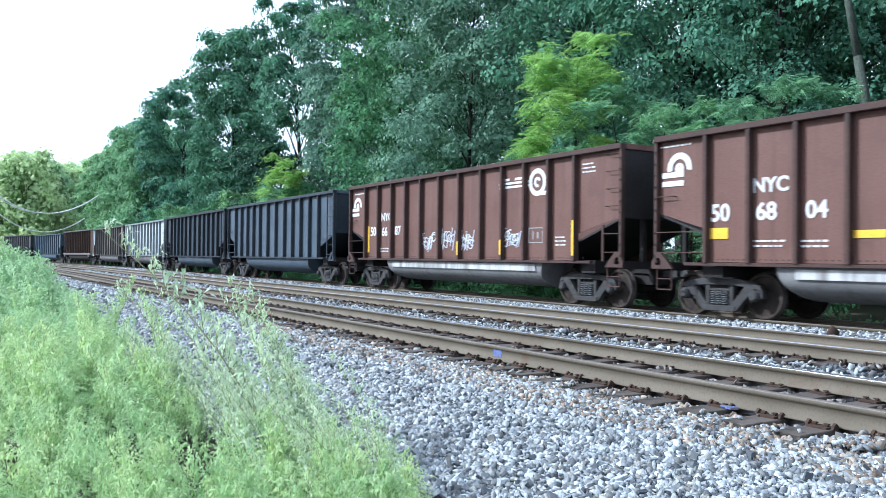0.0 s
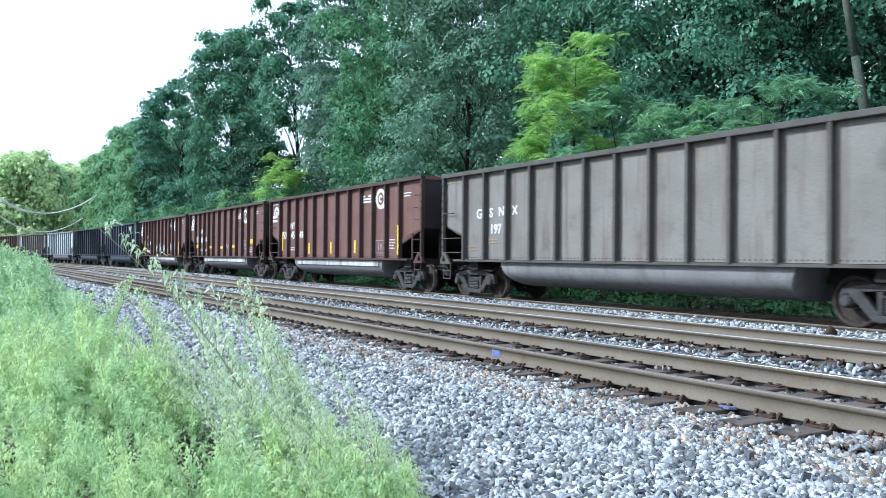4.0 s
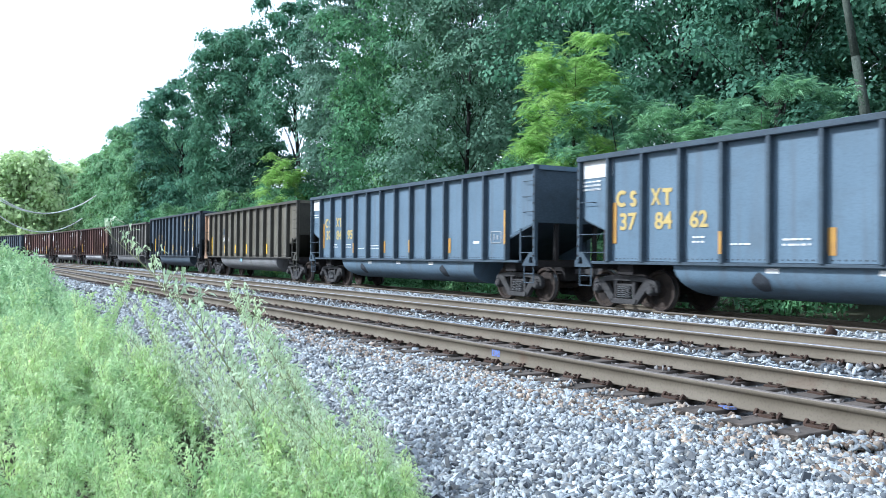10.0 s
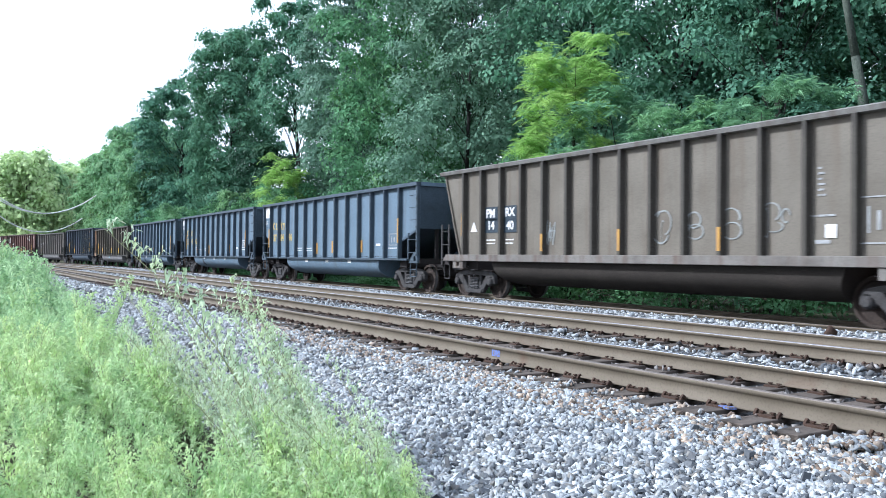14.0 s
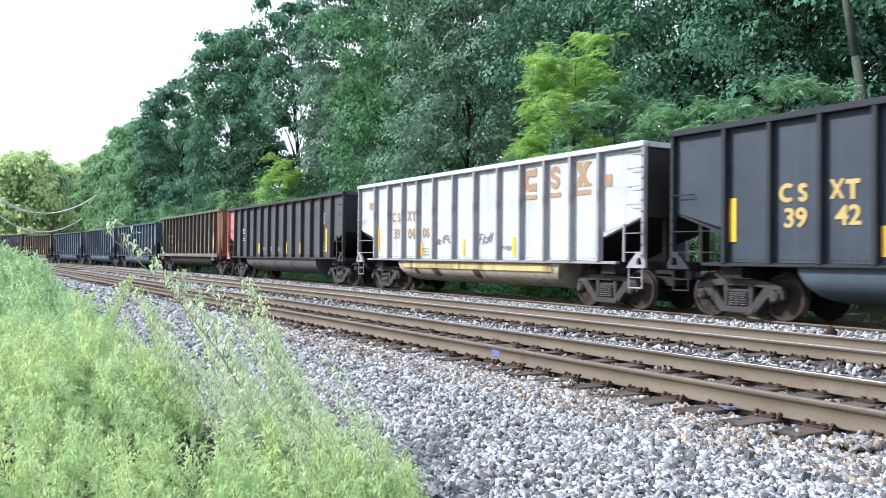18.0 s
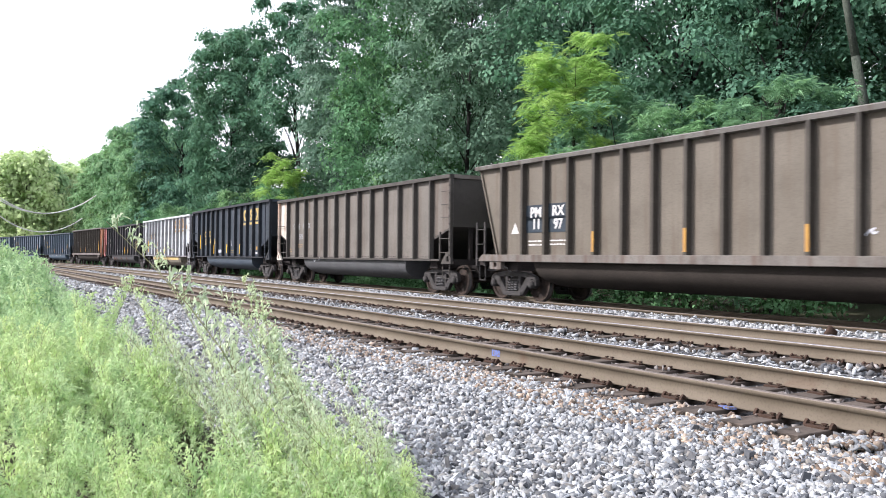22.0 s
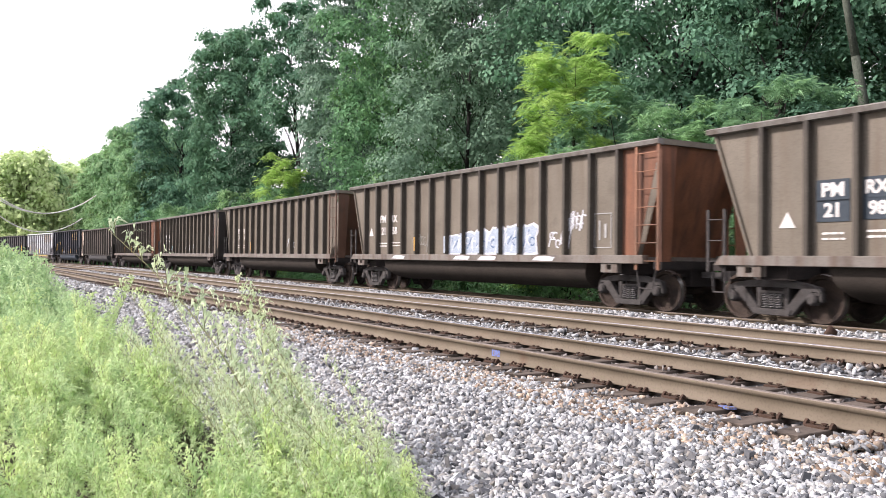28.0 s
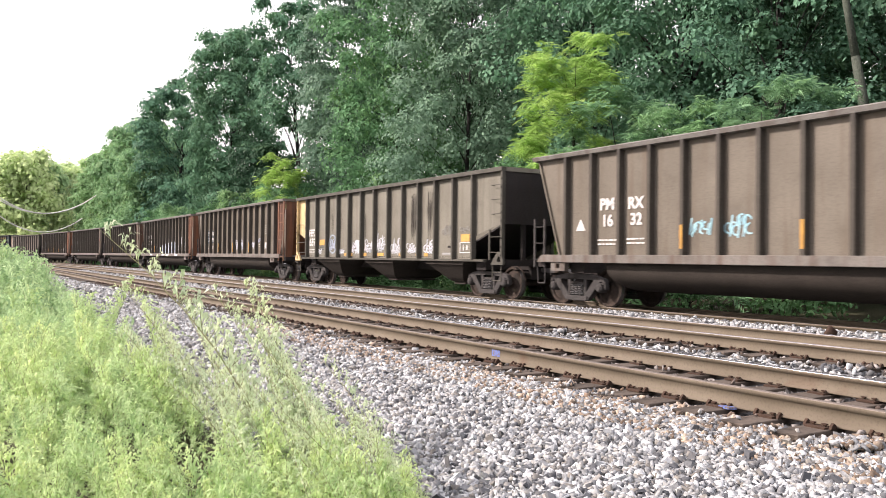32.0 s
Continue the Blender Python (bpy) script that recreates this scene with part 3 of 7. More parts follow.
# the great trees that make the skyline, each with a crown of its own
EDGE = [
    ("oak_tree", "great dark green oak with a broad domed crown", -90.5, 26.9, 27.4, 3.0, 5.6, 120, 26, 11, 0.25, LEAF_OAK, 21, 0.45, 0.0, 0.52),
    ("oak_tree", "dark green oak beside the great domed one", -105, 24.8, 23.4, 2.0, 5.9, 84, 22, 10, 0.28, LEAF_OAK, 22, 0.4, 0.0, 0.55),
    ("oak_tree", "oak with a thin ragged top above open sky", -67.6, 26.5, 25.8, 12.9, 3.8, 46, 24, 11, 0.21, LEAF_OAK, 23, 0.34, -4.6, 0.42),
    ("oak_tree", "low dark oak with sky showing behind it", -71.5, 24.6, 12.2, 1.0, 4.4, 44, 22, 10, 0.24, LEAF_SHADED, 24, 0.3, 0.0, 0.45),
    ("maple_tree", "tall grey-green tree with hanging leaves", -56.4, 25.9, 26.5, 2.0, 3.9, 104, 26, 12, 0.185, LEAF_GREY, 25, 0.17, 0.0, 0.40),
    ("ash_tree", "tall fresh green tree at the edge of the wood", -48.0, 25.4, 25.0, 1.5, 5.0, 108, 26, 12, 0.17, LEAF_ASH, 26, 0.17, 0.0, 0.38),
    ("maple_tree", "broad grey-green tree with drooping sprays", -39.2, 25.2, 24.0, 1.5, 5.2, 112, 26, 12, 0.16, LEAF_GREY, 27, 0.17, 0.0, 0.36),
    ("ash_tree", "dark tree behind the bright locust", -31.0, 27.6, 23.0, 1.5, 5.0, 90, 24, 11, 0.16, LEAF_OAK, 28, 0.18, 0.0, 0.36),
    ("oak_tree", "dark oak with a stout bare lower trunk", -25.4, 27.8, 21.0, 7.6, 5.2, 76, 24, 11, 0.15, LEAF_OAK, 29, 0.55, 0.0, 0.34),
    ("ash_tree", "dark green tree with fine leaves", -19.5, 26.2, 20.0, 2.0, 4.2, 84, 26, 11, 0.13, LEAF_OAK, 30, 0.24, 0.0, 0.32),
    ("ash_tree", "dense tree near the leaning trunk, shade painted into its leaves", -11.2, 26.6, 20.0, 2.0, 4.6, 84, 26, 11, 0.13, LEAF_SHADED, 31, 0.26, 0.0, 0.32),
]
for name_, label_, x_, y_, h_, low_, r_, boughs_, sprays_, per_, leaf_, ma_, seed_, r0_, lean_, spread_ in EDGE:
    tree_ = tree_kind(name_, label_, h_, low_, r_, boughs_, sprays_, per_, leaf_, ma_, seed_, r0_, 0.42, lean_, spread_)
    tree_.matrix_basis = pose(x_, y_, ground_z(y_, x_))
inner = tree_kind("wood_tree", "tree standing deeper in the wood, shade painted into its leaves", 22, 1.0, 5.8, 84, 24, 9, 0.19, LEAF_SHADED, 7, 0.3, 0.42, 0.0, 0.5)
sapling = tree_kind("young_tree", "young green tree leaning out over the track", 8.5, 0.5, 2.5, 40, 18, 11, 0.125, LEAF_ASH, 4, 0.1, 0.36, 0.0, 0.3)
brush_tree = tree_kind("young_tree", "yellow-green young tree at the foot of the wood", 8.0, 0.4, 2.7, 40, 18, 10, 0.15, LEAF_MID, 13, 0.1, 0.36, 0.0, 0.34)
mid_tree = tree_kind("trackside_tree", "mid-green tree where the line bends away, haze in its leaf colour", 20, 0.8, 5.4, 76, 18, 9, 0.32, LEAF_MID, 12, 0.28, 0.42, 0.0, 0.6)
far_tree = tree_kind("far_tree", "pale yellow-green tree far along the line, haze in its leaf colour", 17.4, 1, 6.0, 70, 16, 8, 0.46, LEAF_FAR_HAZED, 6, 0.3, 0.45, 0.0, 1.3)
leaning = tree_kind("leaning_tree", "tall tree with a bare leaning trunk", 20, 15.0, 3.6, 30, 22, 12, 0.14, LEAF_SHADED, 9, 0.25, 0.36, 0.0, 0.34, BARK_PALE)
leaning.matrix_basis = pose(-13.7, 24.3, ground_z(24.3), ry=-12, rz=0)
bright = locust("bright yellow-green feather-leaved tree before the wood", 5, 11.2, 2.1, 260, LEAF_BRIGHT, 1.0)
feathery = locust("fresh green feather-leaved young tree at the wood's edge", 15, 8.6, 2.5, 150, LEAF_FEATHER, 1.2)

places = {"inner": [], "far": [], "sapling": [], "brush": []}
for i in range(30):
    x_, y_ = 8 - 5.0 * i + r_t.uniform(-2, 2), r_t.uniform(32, 46)
    # a gap where the sky shows through the wood
    if not (x_ < 0 and 0.28 < y_ / -x_ < 0.46):
        places["inner"].append((x_, y_, r_t.uniform(0.9, 1.05), r_t.uniform(0, 360)))
places["mid"] = [(-119, 24.0, 1.06, 10), (-131, 23.0, 0.98, 200), (-111, 22.6, 0.86, 300), (-145, 24, 1.0, 40)]
for i in range(7):
    places["mid"].append((-124 - 14 * i + r_t.uniform(-3, 3), r_t.uniform(22, 30), r_t.uniform(0.9, 1.1), r_t.uniform(0, 360)))
for i in range(34):
    places["brush" if i % 3 == 2 else "sapling"].append((-27 - 3.1 * i + r_t.uniform(-1.2, 1.2), r_t.uniform(20.4, 23), r_t.uniform(0.5, 1.0), r_t.uniform(0, 360)))
for i in range(9):
    x_ = -205 - 13 * i
    places["mid"].append((x_, -x_ * (0.075 + 0.085 * ((i * 4) % 9) / 9), r_t.uniform(0.8, 1.05), r_t.uniform(0, 360)))
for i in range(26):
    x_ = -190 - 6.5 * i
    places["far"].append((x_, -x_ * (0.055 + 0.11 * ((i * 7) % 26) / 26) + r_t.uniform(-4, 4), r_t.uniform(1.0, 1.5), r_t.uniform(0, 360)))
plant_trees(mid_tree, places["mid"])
plant_trees(inner, places["inner"])
plant_trees(sapling, places["sapling"])
plant_trees(brush_tree, places["brush"])
plant_trees(bright, [(-24.9, 20.9, 1.0, 0), (-57, 21.0, 0.85, 120)])
plant_trees(feathery, [(-22.6, 21.6, 1.0, 40), (-19.3, 21.4, 0.86, 150), (-16.2, 21.6, 0.9, 260), (-35.0, 21.2, 0.62, 80), (-40.5, 21.2, 0.6, 200), (-28.4, 22.0, 0.7, 300)])
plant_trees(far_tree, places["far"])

# cables that hang over the line far along it
for i_, (ya_, yb_, za_, zb_, sag_) in enumerate(((2.14, 10.7, 7.2, 6.0, 2.05), (2.1, 10.9, 6.85, 6.15, 1.98), (2.15, 9.84, 5.9, 4.16, 2.0))):
    cu_ = bpy.data.curves.new("overhead_cable", "CURVE")
    cu_.dimensions, cu_.bevel_depth, cu_.bevel_resolution = "3D", 0.045, 1
    sp_ = cu_.splines.new("POLY")
    sp_.points.add(24)
    for j_ in range(25):
        f_ = j_ / 24
        sp_.points[j_].co = (-77 + 2 * f_, ya_ + (yb_ - ya_) * f_, za_ + (zb_ - za_) * f_ - sag_ * 4 * f_ * (1 - f_), 1)
    cu_.materials.append(CABLE)
    thing("overhead_cable", "pale cable hanging in a slack curve", "cable", None, cu_, group="overhead cables")

# undergrowth along the foot of the wood
rng_u = np.random.default_rng(8)
ux = -4 - 130 * rng_u.random(330) ** 1.3
uy = 18.6 + 3.2 * rng_u.random(330)
uh = 0.1 + (uy - 18.6) * 0.55 * (0.4 + rng_u.random(330))
under_c = [(x, y + bend(x), ground_z(y) + h) for x, y, h in zip(ux, uy, uh)]
thing("undergrowth", "tangled green brush along the foot of the wood", "brush", None, leaf_cloud("undergrowth", under_c, 0.5 + 0.5 * rng_u.random(330), 12, 11, 0.12, LEAF_ASH, rng_u, 0.3, 0.42, 0.26, 10), kind="stuff")

# ---- coal cars ----
WHEEL_R = 0.483
TRUCK_BASE = 1.83


def wheelset_mesh():
    s = Shape()
    s.lathe([(0.0, -1.02), (0.075, -1.02), (0.075, -0.84), (0.09, -0.82), (0.09, -0.6), (0.085, 0.6), (0.09, 0.82), (0.075, 0.84), (0.075, 1.02), (0.0, 1.02)], 12)
    me_tread = len(s.f)
    for g in (-1, 1):
        s.lathe([(0.09, g * 0.80), (0.14, g * 0.80), (0.17, g * 0.765), (0.385, g * 0.745), (0.41, g * 0.80), (0.47, g * 0.80), (0.478, g * 0.79)], 32)
        s.lathe([(0.478, g * 0.79), (0.486, g * 0.70), (0.51, g * 0.685), (0.51, g * 0.668), (0.42, g * 0.665), (0.40, g * 0.70), (0.17, g * 0.72), (0.09, g * 0.66)], 32)
        for k in range(3):
            a = k * 2.094
            s.box(0.03 * math.cos(a) - 0.012, 0.03 * math.cos(a) + 0.012, g * 1.02, g * 1.04, 0.03 * math.sin(a) - 0.012, 0.03 * math.sin(a) + 0.012)
    me = s.mesh("wheelset", WHEEL, smooth=False)
    me.materials.append(TREAD)
    flags = []
    for p in me.polygons:
        r = math.hypot(p.center.x, p.center.z)
        flags.append(1 if 0.473 < r < 0.498 and abs(p.normal.y) < 0.6 else 0)
    me.polygons.foreach_set("material_index", flags)
    return me


def side_frame_shape():
    """A cast truck side: an arched top member, two slanted struts, columns, spring seat and jaws over the bearings; y is its middle."""
    s = Shape()
    a, b = -0.075, 0.075
    b2 = TRUCK_BASE / 2
    s.prism([(-b2 - 0.17, 0.50), (-b2 - 0.12, 0.60), (-b2 + 0.16, 0.66), (-0.45, 0.70), (0.45, 0.70), (b2 - 0.16, 0.66), (b2 + 0.12, 0.60), (b2 + 0.17, 0.50), (b2 - 0.02, 0.53), (b2 - 0.25, 0.56), (0.3, 0.58), (-0.3, 0.58), (-b2 + 0.25, 0.56), (-b2 + 0.02, 0.53)], a, b)
    for g in (-1, 1):
        s.prism([(g * (b2 + 0.0), 0.54), (g * (b2 - 0.24), 0.59), (g * 0.33, 0.24), (g * 0.30, 0.10), (g * 0.46, 0.12), (g * 0.54, 0.20)], a - 0.004, b + 0.004)
        s.prism([(g * 0.25, 0.60), (g * 0.37, 0.60), (g * 0.36, 0.20), (g * 0.27, 0.16)], a * 0.8, b * 0.8)
        s.prism([(g * (b2 - 0.20), 0.54), (g * (b2 - 0.15), 0.36), (g * (b2 - 0.10), 0.36), (g * (b2 - 0.09), 0.54)], a * 0.9, b * 0.9)
        s.prism([(g * (b2 + 0.17), 0.53), (g * (b2 + 0.18), 0.36), (g * (b2 + 0.12), 0.36), (g * (b2 + 0.09), 0.53)], a * 0.9, b * 0.9)
    s.prism([(-0.46, 0.21), (0.46, 0.21), (0.40, 0.10), (-0.40, 0.10)], a - 0.03, b + 0.03)
    s.box(-0.26, 0.26, a * 0.7, b * 0.9, 0.47, 0.52)
    return s


def coil_shape():
    # one wire wound six times round
    v, f, n, m, r, t = [], [], 66, 5, 0.06, 0.017
    for i in range(n + 1):
        a = i * 2 * math.pi / 11
        for j in range(m):
            b = j * 2 * math.pi / m
            v.append(((r + t * math.cos(b)) * math.cos(a), (r + t * math.cos(b)) * math.sin(a), 0.225 + 0.29 * i / n + t * math.sin(b)))
            if i < n:
                f.append((i * m + j, (i + 1) * m + j, (i + 1) * m + (j + 1) % m, i * m + (j + 1) % m))
    f += [tuple(range(m)), tuple(range(n * m + m - 1, n * m - 1, -1))]
    return Shape().add(v, f)


MESH = {}


def once(key, make):
    if key not in MESH:
        MESH[key] = make()
    return MESH[key]


def cap_shape():
    s = Shape().lathe([(0.0, -0.17), (0.07, -0.17), (0.085, -0.155), (0.11, -0.13), (0.12, -0.06), (0.12, 0.08)], 14)
    return s.box(-0.13, 0.13, -0.08, 0.07, 0.085, 0.13)


WHEELSETS = []


def truck(car, x):
    """A three-piece freight truck: bolster, side frames, springs, bearing ends and two wheelsets."""
    def bolster():
        # near-black: the shade behind the side frame's windows is put into its colour
        s = Shape().box(-0.2, 0.2, -0.95, 0.95, 0.46, 0.68)
        return s.box(-0.18, 0.18, -0.62, -0.48, 0.64, 0.76).box(-0.18, 0.18, 0.48, 0.62, 0.64, 0.76).mesh("truck", UNDER)
    tk = part("truck", once("bolster", bolster), car, "three-piece freight truck, dark with grime", pose(x, 0, 0))
    for g in (-1, 1):
        part("side_frame", once("side_frame", lambda: side_frame_shape().moved(Matrix.Diagonal((1, 1, 1.16, 1))).mesh("side_frame", TRUCK, bevel=0.012)), tk, m=pose(0, g * 0.99, 0.02))
        for dx in (-0.15, 0.0, 0.15):
            part("spring", once("coil", lambda: coil_shape().mesh("spring", COIL, smooth=True)), tk, m=pose(dx, g * 1.03, 0.04))
        for ax in (-1, 1):
            part("bearing", once("cap", lambda: cap_shape().mesh("bearing", TRUCK, smooth=False)), tk, m=pose(ax * TRUCK_BASE / 2, g * 0.99, WHEEL_R, rz=0 if g < 0 else 180))
    for ax in (-1, 1):
        ws = part("wheelset", once("wheelset", wheelset_mesh), tk)
        ws.matrix_parent_inverse = Matrix.Translation((ax * TRUCK_BASE / 2, 0, WHEEL_R))
        WHEELSETS.append(ws)
    return tk


def coupler_shape():
    s = Shape().box(-0.62, 0.2, -0.07, 0.07, 0.80, 0.94)
    s.prism([(-0.62, -0.15), (-0.62, 0.15), (-0.80, 0.17), (-0.88, 0.08), (-0.80, 0.02), (-0.78, -0.08), (-0.86, -0.16)], 0.74, 1.0, "z")
    return s


def tub_shape(u0, u1, bottom=0.4):
    """The rounded belly between the trucks, its ends drawn in a little towards the bottom."""
    prof = [(-1.40, 1.12)] + [(-1.40 * math.cos(a) ** 0.8, 1.0 - (1.0 - bottom) * math.sin(a) ** 0.9) for a in [math.pi / 2 * i / 8 for i in range(8)]] + [(0.0, bottom)]
    prof += [(-y, z) for y, z in prof[-2::-1]]
    v, f, m = [], [], len(prof)
    for x, g in ((u0, 1), (u1, -1)):
        v += [(x + g * 0.28 * ((1.12 - z) / 0.62) ** 1.4, y, z) for y, z in prof]
    s = Shape().add(v, [(j, j + 1, m + j + 1, m + j) for j in range(m - 1)])
    # the end walls have corners of their own, so that only the belly's curve is smooth
    s.add(v[:m], [tuple(range(m - 1, -1, -1))])
    s.add(v[m:], [tuple(range(m))])
    return s.add([v[0], v[m], v[2 * m - 1], v[m - 1]], [(0, 1, 2, 3)])


def ladder_shape(x0, x1, z0, z1, y, rungs, rail=0.03):
    s = Shape()
    for x in (x0, x1):
        s.box(x - rail, x + rail, y - 0.012, y + 0.03, z0, z1)
    for k in range(rungs):
        z = z0 + (z1 - z0) * (k + 0.5) / rungs
        s.tube((x0, y - 0.015, z), (x1, y - 0.015, z), 0.013, 6)
    return s


def grab(x0, x1, y, z):
    out = y + (-0.12 if y < 0 else 0.12)
    return Shape().path([(x0, y, z), (x0, out, z), (x1, out, z), (x1, y, z)], 0.012, 5)


def car_common(car, L, sill):
    h = L / 2
    for g in (-1, 1):
        truck(car, (1.4 if L < 15.5 else 1.15) - h if g < 0 else h - (1.8 if L < 15.5 else 1.45))
        part("coupler", once("coupler", lambda: coupler_shape().mesh("coupler", TRUCK)), car, m=pose(g * h, 0, 0, rz=0 if g < 0 else 180))
    # added dark block that keeps light from showing between the cars
    for g in (-1, 1):
        part("draft_gear", once(("draft", L), lambda: Shape().box(-1.5, 0.0, -0.42, 0.42, 0.60, 1.0).tube((-0.15, -0.9, 0.86), (-0.15, 1.2, 0.80), 0.03, 6).mesh("draft_gear", UNDER)), car, "black block added as draft gear and brake rigging", pose(g * (h - 0.1), 0, 0, rz=0 if g > 0 else 180))
    part("centre_sill", once(("centre", L, sill), lambda: Shape().box(-h + 0.1, h - 0.1, -0.3, 0.3, 0.78, 1.1).box(-h + 1.2, -h + 1.7, -1.3, 1.3, 0.86, sill - 0.02).box(h - 1.7, h - 1.2, -1.3, 1.3, 0.86, sill - 0.02).mesh("centre_sill", UNDER)), car)


def rivet_row(x, y, z0, z1, n):
    s, g = Shape(), -1 if y < 0 else 1
    for i in range(n):
        z = z0 + 0.1 + (z1 - z0 - 0.2) * i / (n - 1)
        s.prism([(x - 0.028, z), (x, z - 0.028), (x + 0.028, z), (x, z + 0.028)], min(y - 0.002, y + g * 0.016), max(y - 0.002, y + g * 0.016))
    return s


def foot_rivets(L, n):
    """Small rivet heads along the lower edge of a side sheet."""
    s = Shape()
    for i in range(n):
        x = -L / 2 + 1.3 + 0.13 * i
        s.add([(x - 0.022, -1.4425, 1.235), (x, -1.4425, 1.213), (x + 0.022, -1.4425, 1.235), (x, -1.4425, 1.257), (x, -1.458, 1.235)], [(0, 1, 4), (1, 2, 4), (2, 3, 4), (3, 0, 4)])
    return s.mesh("rivet_line", UNDER)


def tub_car(k):
    """A rotary coal gondola: ribbed sides, cut-out ends with ladders, a rounded tub below."""
    L, top, body, n = k["L"], k["top"], k["paint"], k["ribs"]
    h, sill = L / 2, 1.2
    car = thing("coal_car", k["label"], "freight car", pose(0, 0, 0), group="cars of the coal train")
    car_common(car, L, sill)
    e0, step = k.get("first", 1.46), k.get("step", 1.107)
    # twelve-ribbed bodies have wider bays in their middle
    at = [1.45, 2.53, 3.60, 4.64, 5.71, 6.93, 8.15, 9.37, 10.46, 11.53, 12.60, 13.66] if n == 12 else [e0 + i * step for i in range(n)]
    e0, e1 = at[0], L - at[-1]
    # the darkened body paint, unless the car has a rib paint of its own
    worn = k.get("rib") or darkened(body)
    hopper = k.get("hopper")
    pb = body.name
    for g in (-1, 1):
        y = g * 1.44
        part("side_sheet", once(("sheet", L, top, e0, pb, g), lambda: Shape().box(-h + e0, h - e1, min(y, y * 0.99), max(y, y * 0.99), sill - 0.02, top - 0.05).mesh("side_sheet", body)), car)
        for a, key in ((-1, "front"), (1, "rear")):
            ma = k.get(key) or body
            part("end_panel", once(("endp", L, top, e0, ma.name, g, a), lambda: Shape().prism([(a * (h - (e0 if a < 0 else e1)), 1.86), (a * (h - 0.04), 2.26), (a * (h - 0.04), top - 0.05), (a * (h - (e0 if a < 0 else e1)), top - 0.05)], min(y, y * 0.99), max(y, y * 0.99)).mesh("end_panel", ma)), car, k.get(key + "_label", ""))
            part("corner_post", once(("post", L, top, ma.name, g, a), lambda: Shape().box(a * (h - 0.09), a * h, min(g * 1.45, g * 1.57), max(g * 1.45, g * 1.57), sill - 0.05, top - 0.02).mesh("corner_post", ma if k.get(key) else worn, bevel=0.008)), car)
            tagged(part("rivets", once(("rivets", L, top, g, a), lambda: rivet_row(a * (h - 0.045), g * 1.57, sill, top, 11).mesh("rivets", UNDER)), car), kind="stuff")
            part("jack_pad", once(("pad", L, pb, g, a), lambda: Shape().ring([(a * (h - 0.55), 1.02), (a * (h + 0.06), 1.02), (a * (h + 0.06), 1.16), (a * (h - 0.08), 1.40), (a * (h - 0.20), 1.40), (a * (h - 0.42), 1.18)], [(a * (h - 0.22), 1.10), (a * (h - 0.06), 1.10), (a * (h - 0.04), 1.18), (a * (h - 0.08), 1.26), (a * (h - 0.18), 1.26), (a * (h - 0.22), 1.18)], min(g * 1.50, g * 1.575), max(g * 1.50, g * 1.575)).mesh("jack_pad", k.get(key) or worn)), car)
            if k.get("tall") and a > 0:
                part("ladder", once(("tall", L, top, g), lambda: ladder_shape(h - 0.70, h - 0.06, 1.1, top - 0.1, g * 1.56, 7, 0.03).mesh("ladder", worn)), car)
            elif g < 0 or a > 0:
                part("ladder", once(("lad", L, pb, g, a), lambda: (ladder_shape(a * (h - 0.66) if a > 0 else a * (h - 0.05), a * (h - 0.05) if a > 0 else a * (h - e0 + 0.04), 1.16, 2.05, g * 1.545, 2)).mesh("ladder", worn)), car)
                part("stirrup_step", once(("stir", L, pb, g, a), lambda: Shape().path([(a * (h - 0.08), g * 1.53, 1.05), (a * (h - 0.08), g * 1.53, 0.56), (a * (h - 0.5), g * 1.53, 0.56), (a * (h - 0.5), g * 1.53, 1.05)], 0.018, 5).tube((a * (h - 0.08), g * 1.53, 0.8), (a * (h - 0.5), g * 1.53, 0.8), 0.014, 5).mesh("stirrup_step", worn)), car)
            if g < 0 and not (k.get("tall") and a > 0):
                for i in range(4 if a > 0 else 1):
                    part("grab_iron", once(("grab", L, pb, a, i), lambda: grab(a * (h - 0.56), a * (h - 0.05), y, (2.5 + 0.42 * i) if a > 0 else 2.62).mesh("grab_iron", worn)), car)
        part("top_chord", once(("chord", L, top, pb, g), lambda: Shape().prism([(g * 1.42, top - 0.13), (g * 1.6, top - 0.13), (g * 1.6, top), (g * 1.42, top)], -h, h, "x").mesh("top_chord", k.get("chord") or worn, bevel=0.012)), car)
        part("side_sill", once(("sill", L, e0, pb, g), lambda: Shape().box(-h + e0 - 0.6, h - e1 + 0.6, min(g * 1.4, g * 1.545), max(g * 1.4, g * 1.545), sill - 0.10, sill - 0.03).mesh("side_sill", worn, bevel=0.008)), car)
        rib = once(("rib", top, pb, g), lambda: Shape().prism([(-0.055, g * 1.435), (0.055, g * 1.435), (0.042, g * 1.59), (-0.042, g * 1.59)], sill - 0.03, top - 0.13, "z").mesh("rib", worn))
        for a in at:
            part("rib", rib, car, m=pose(-h + a, 0, 0))
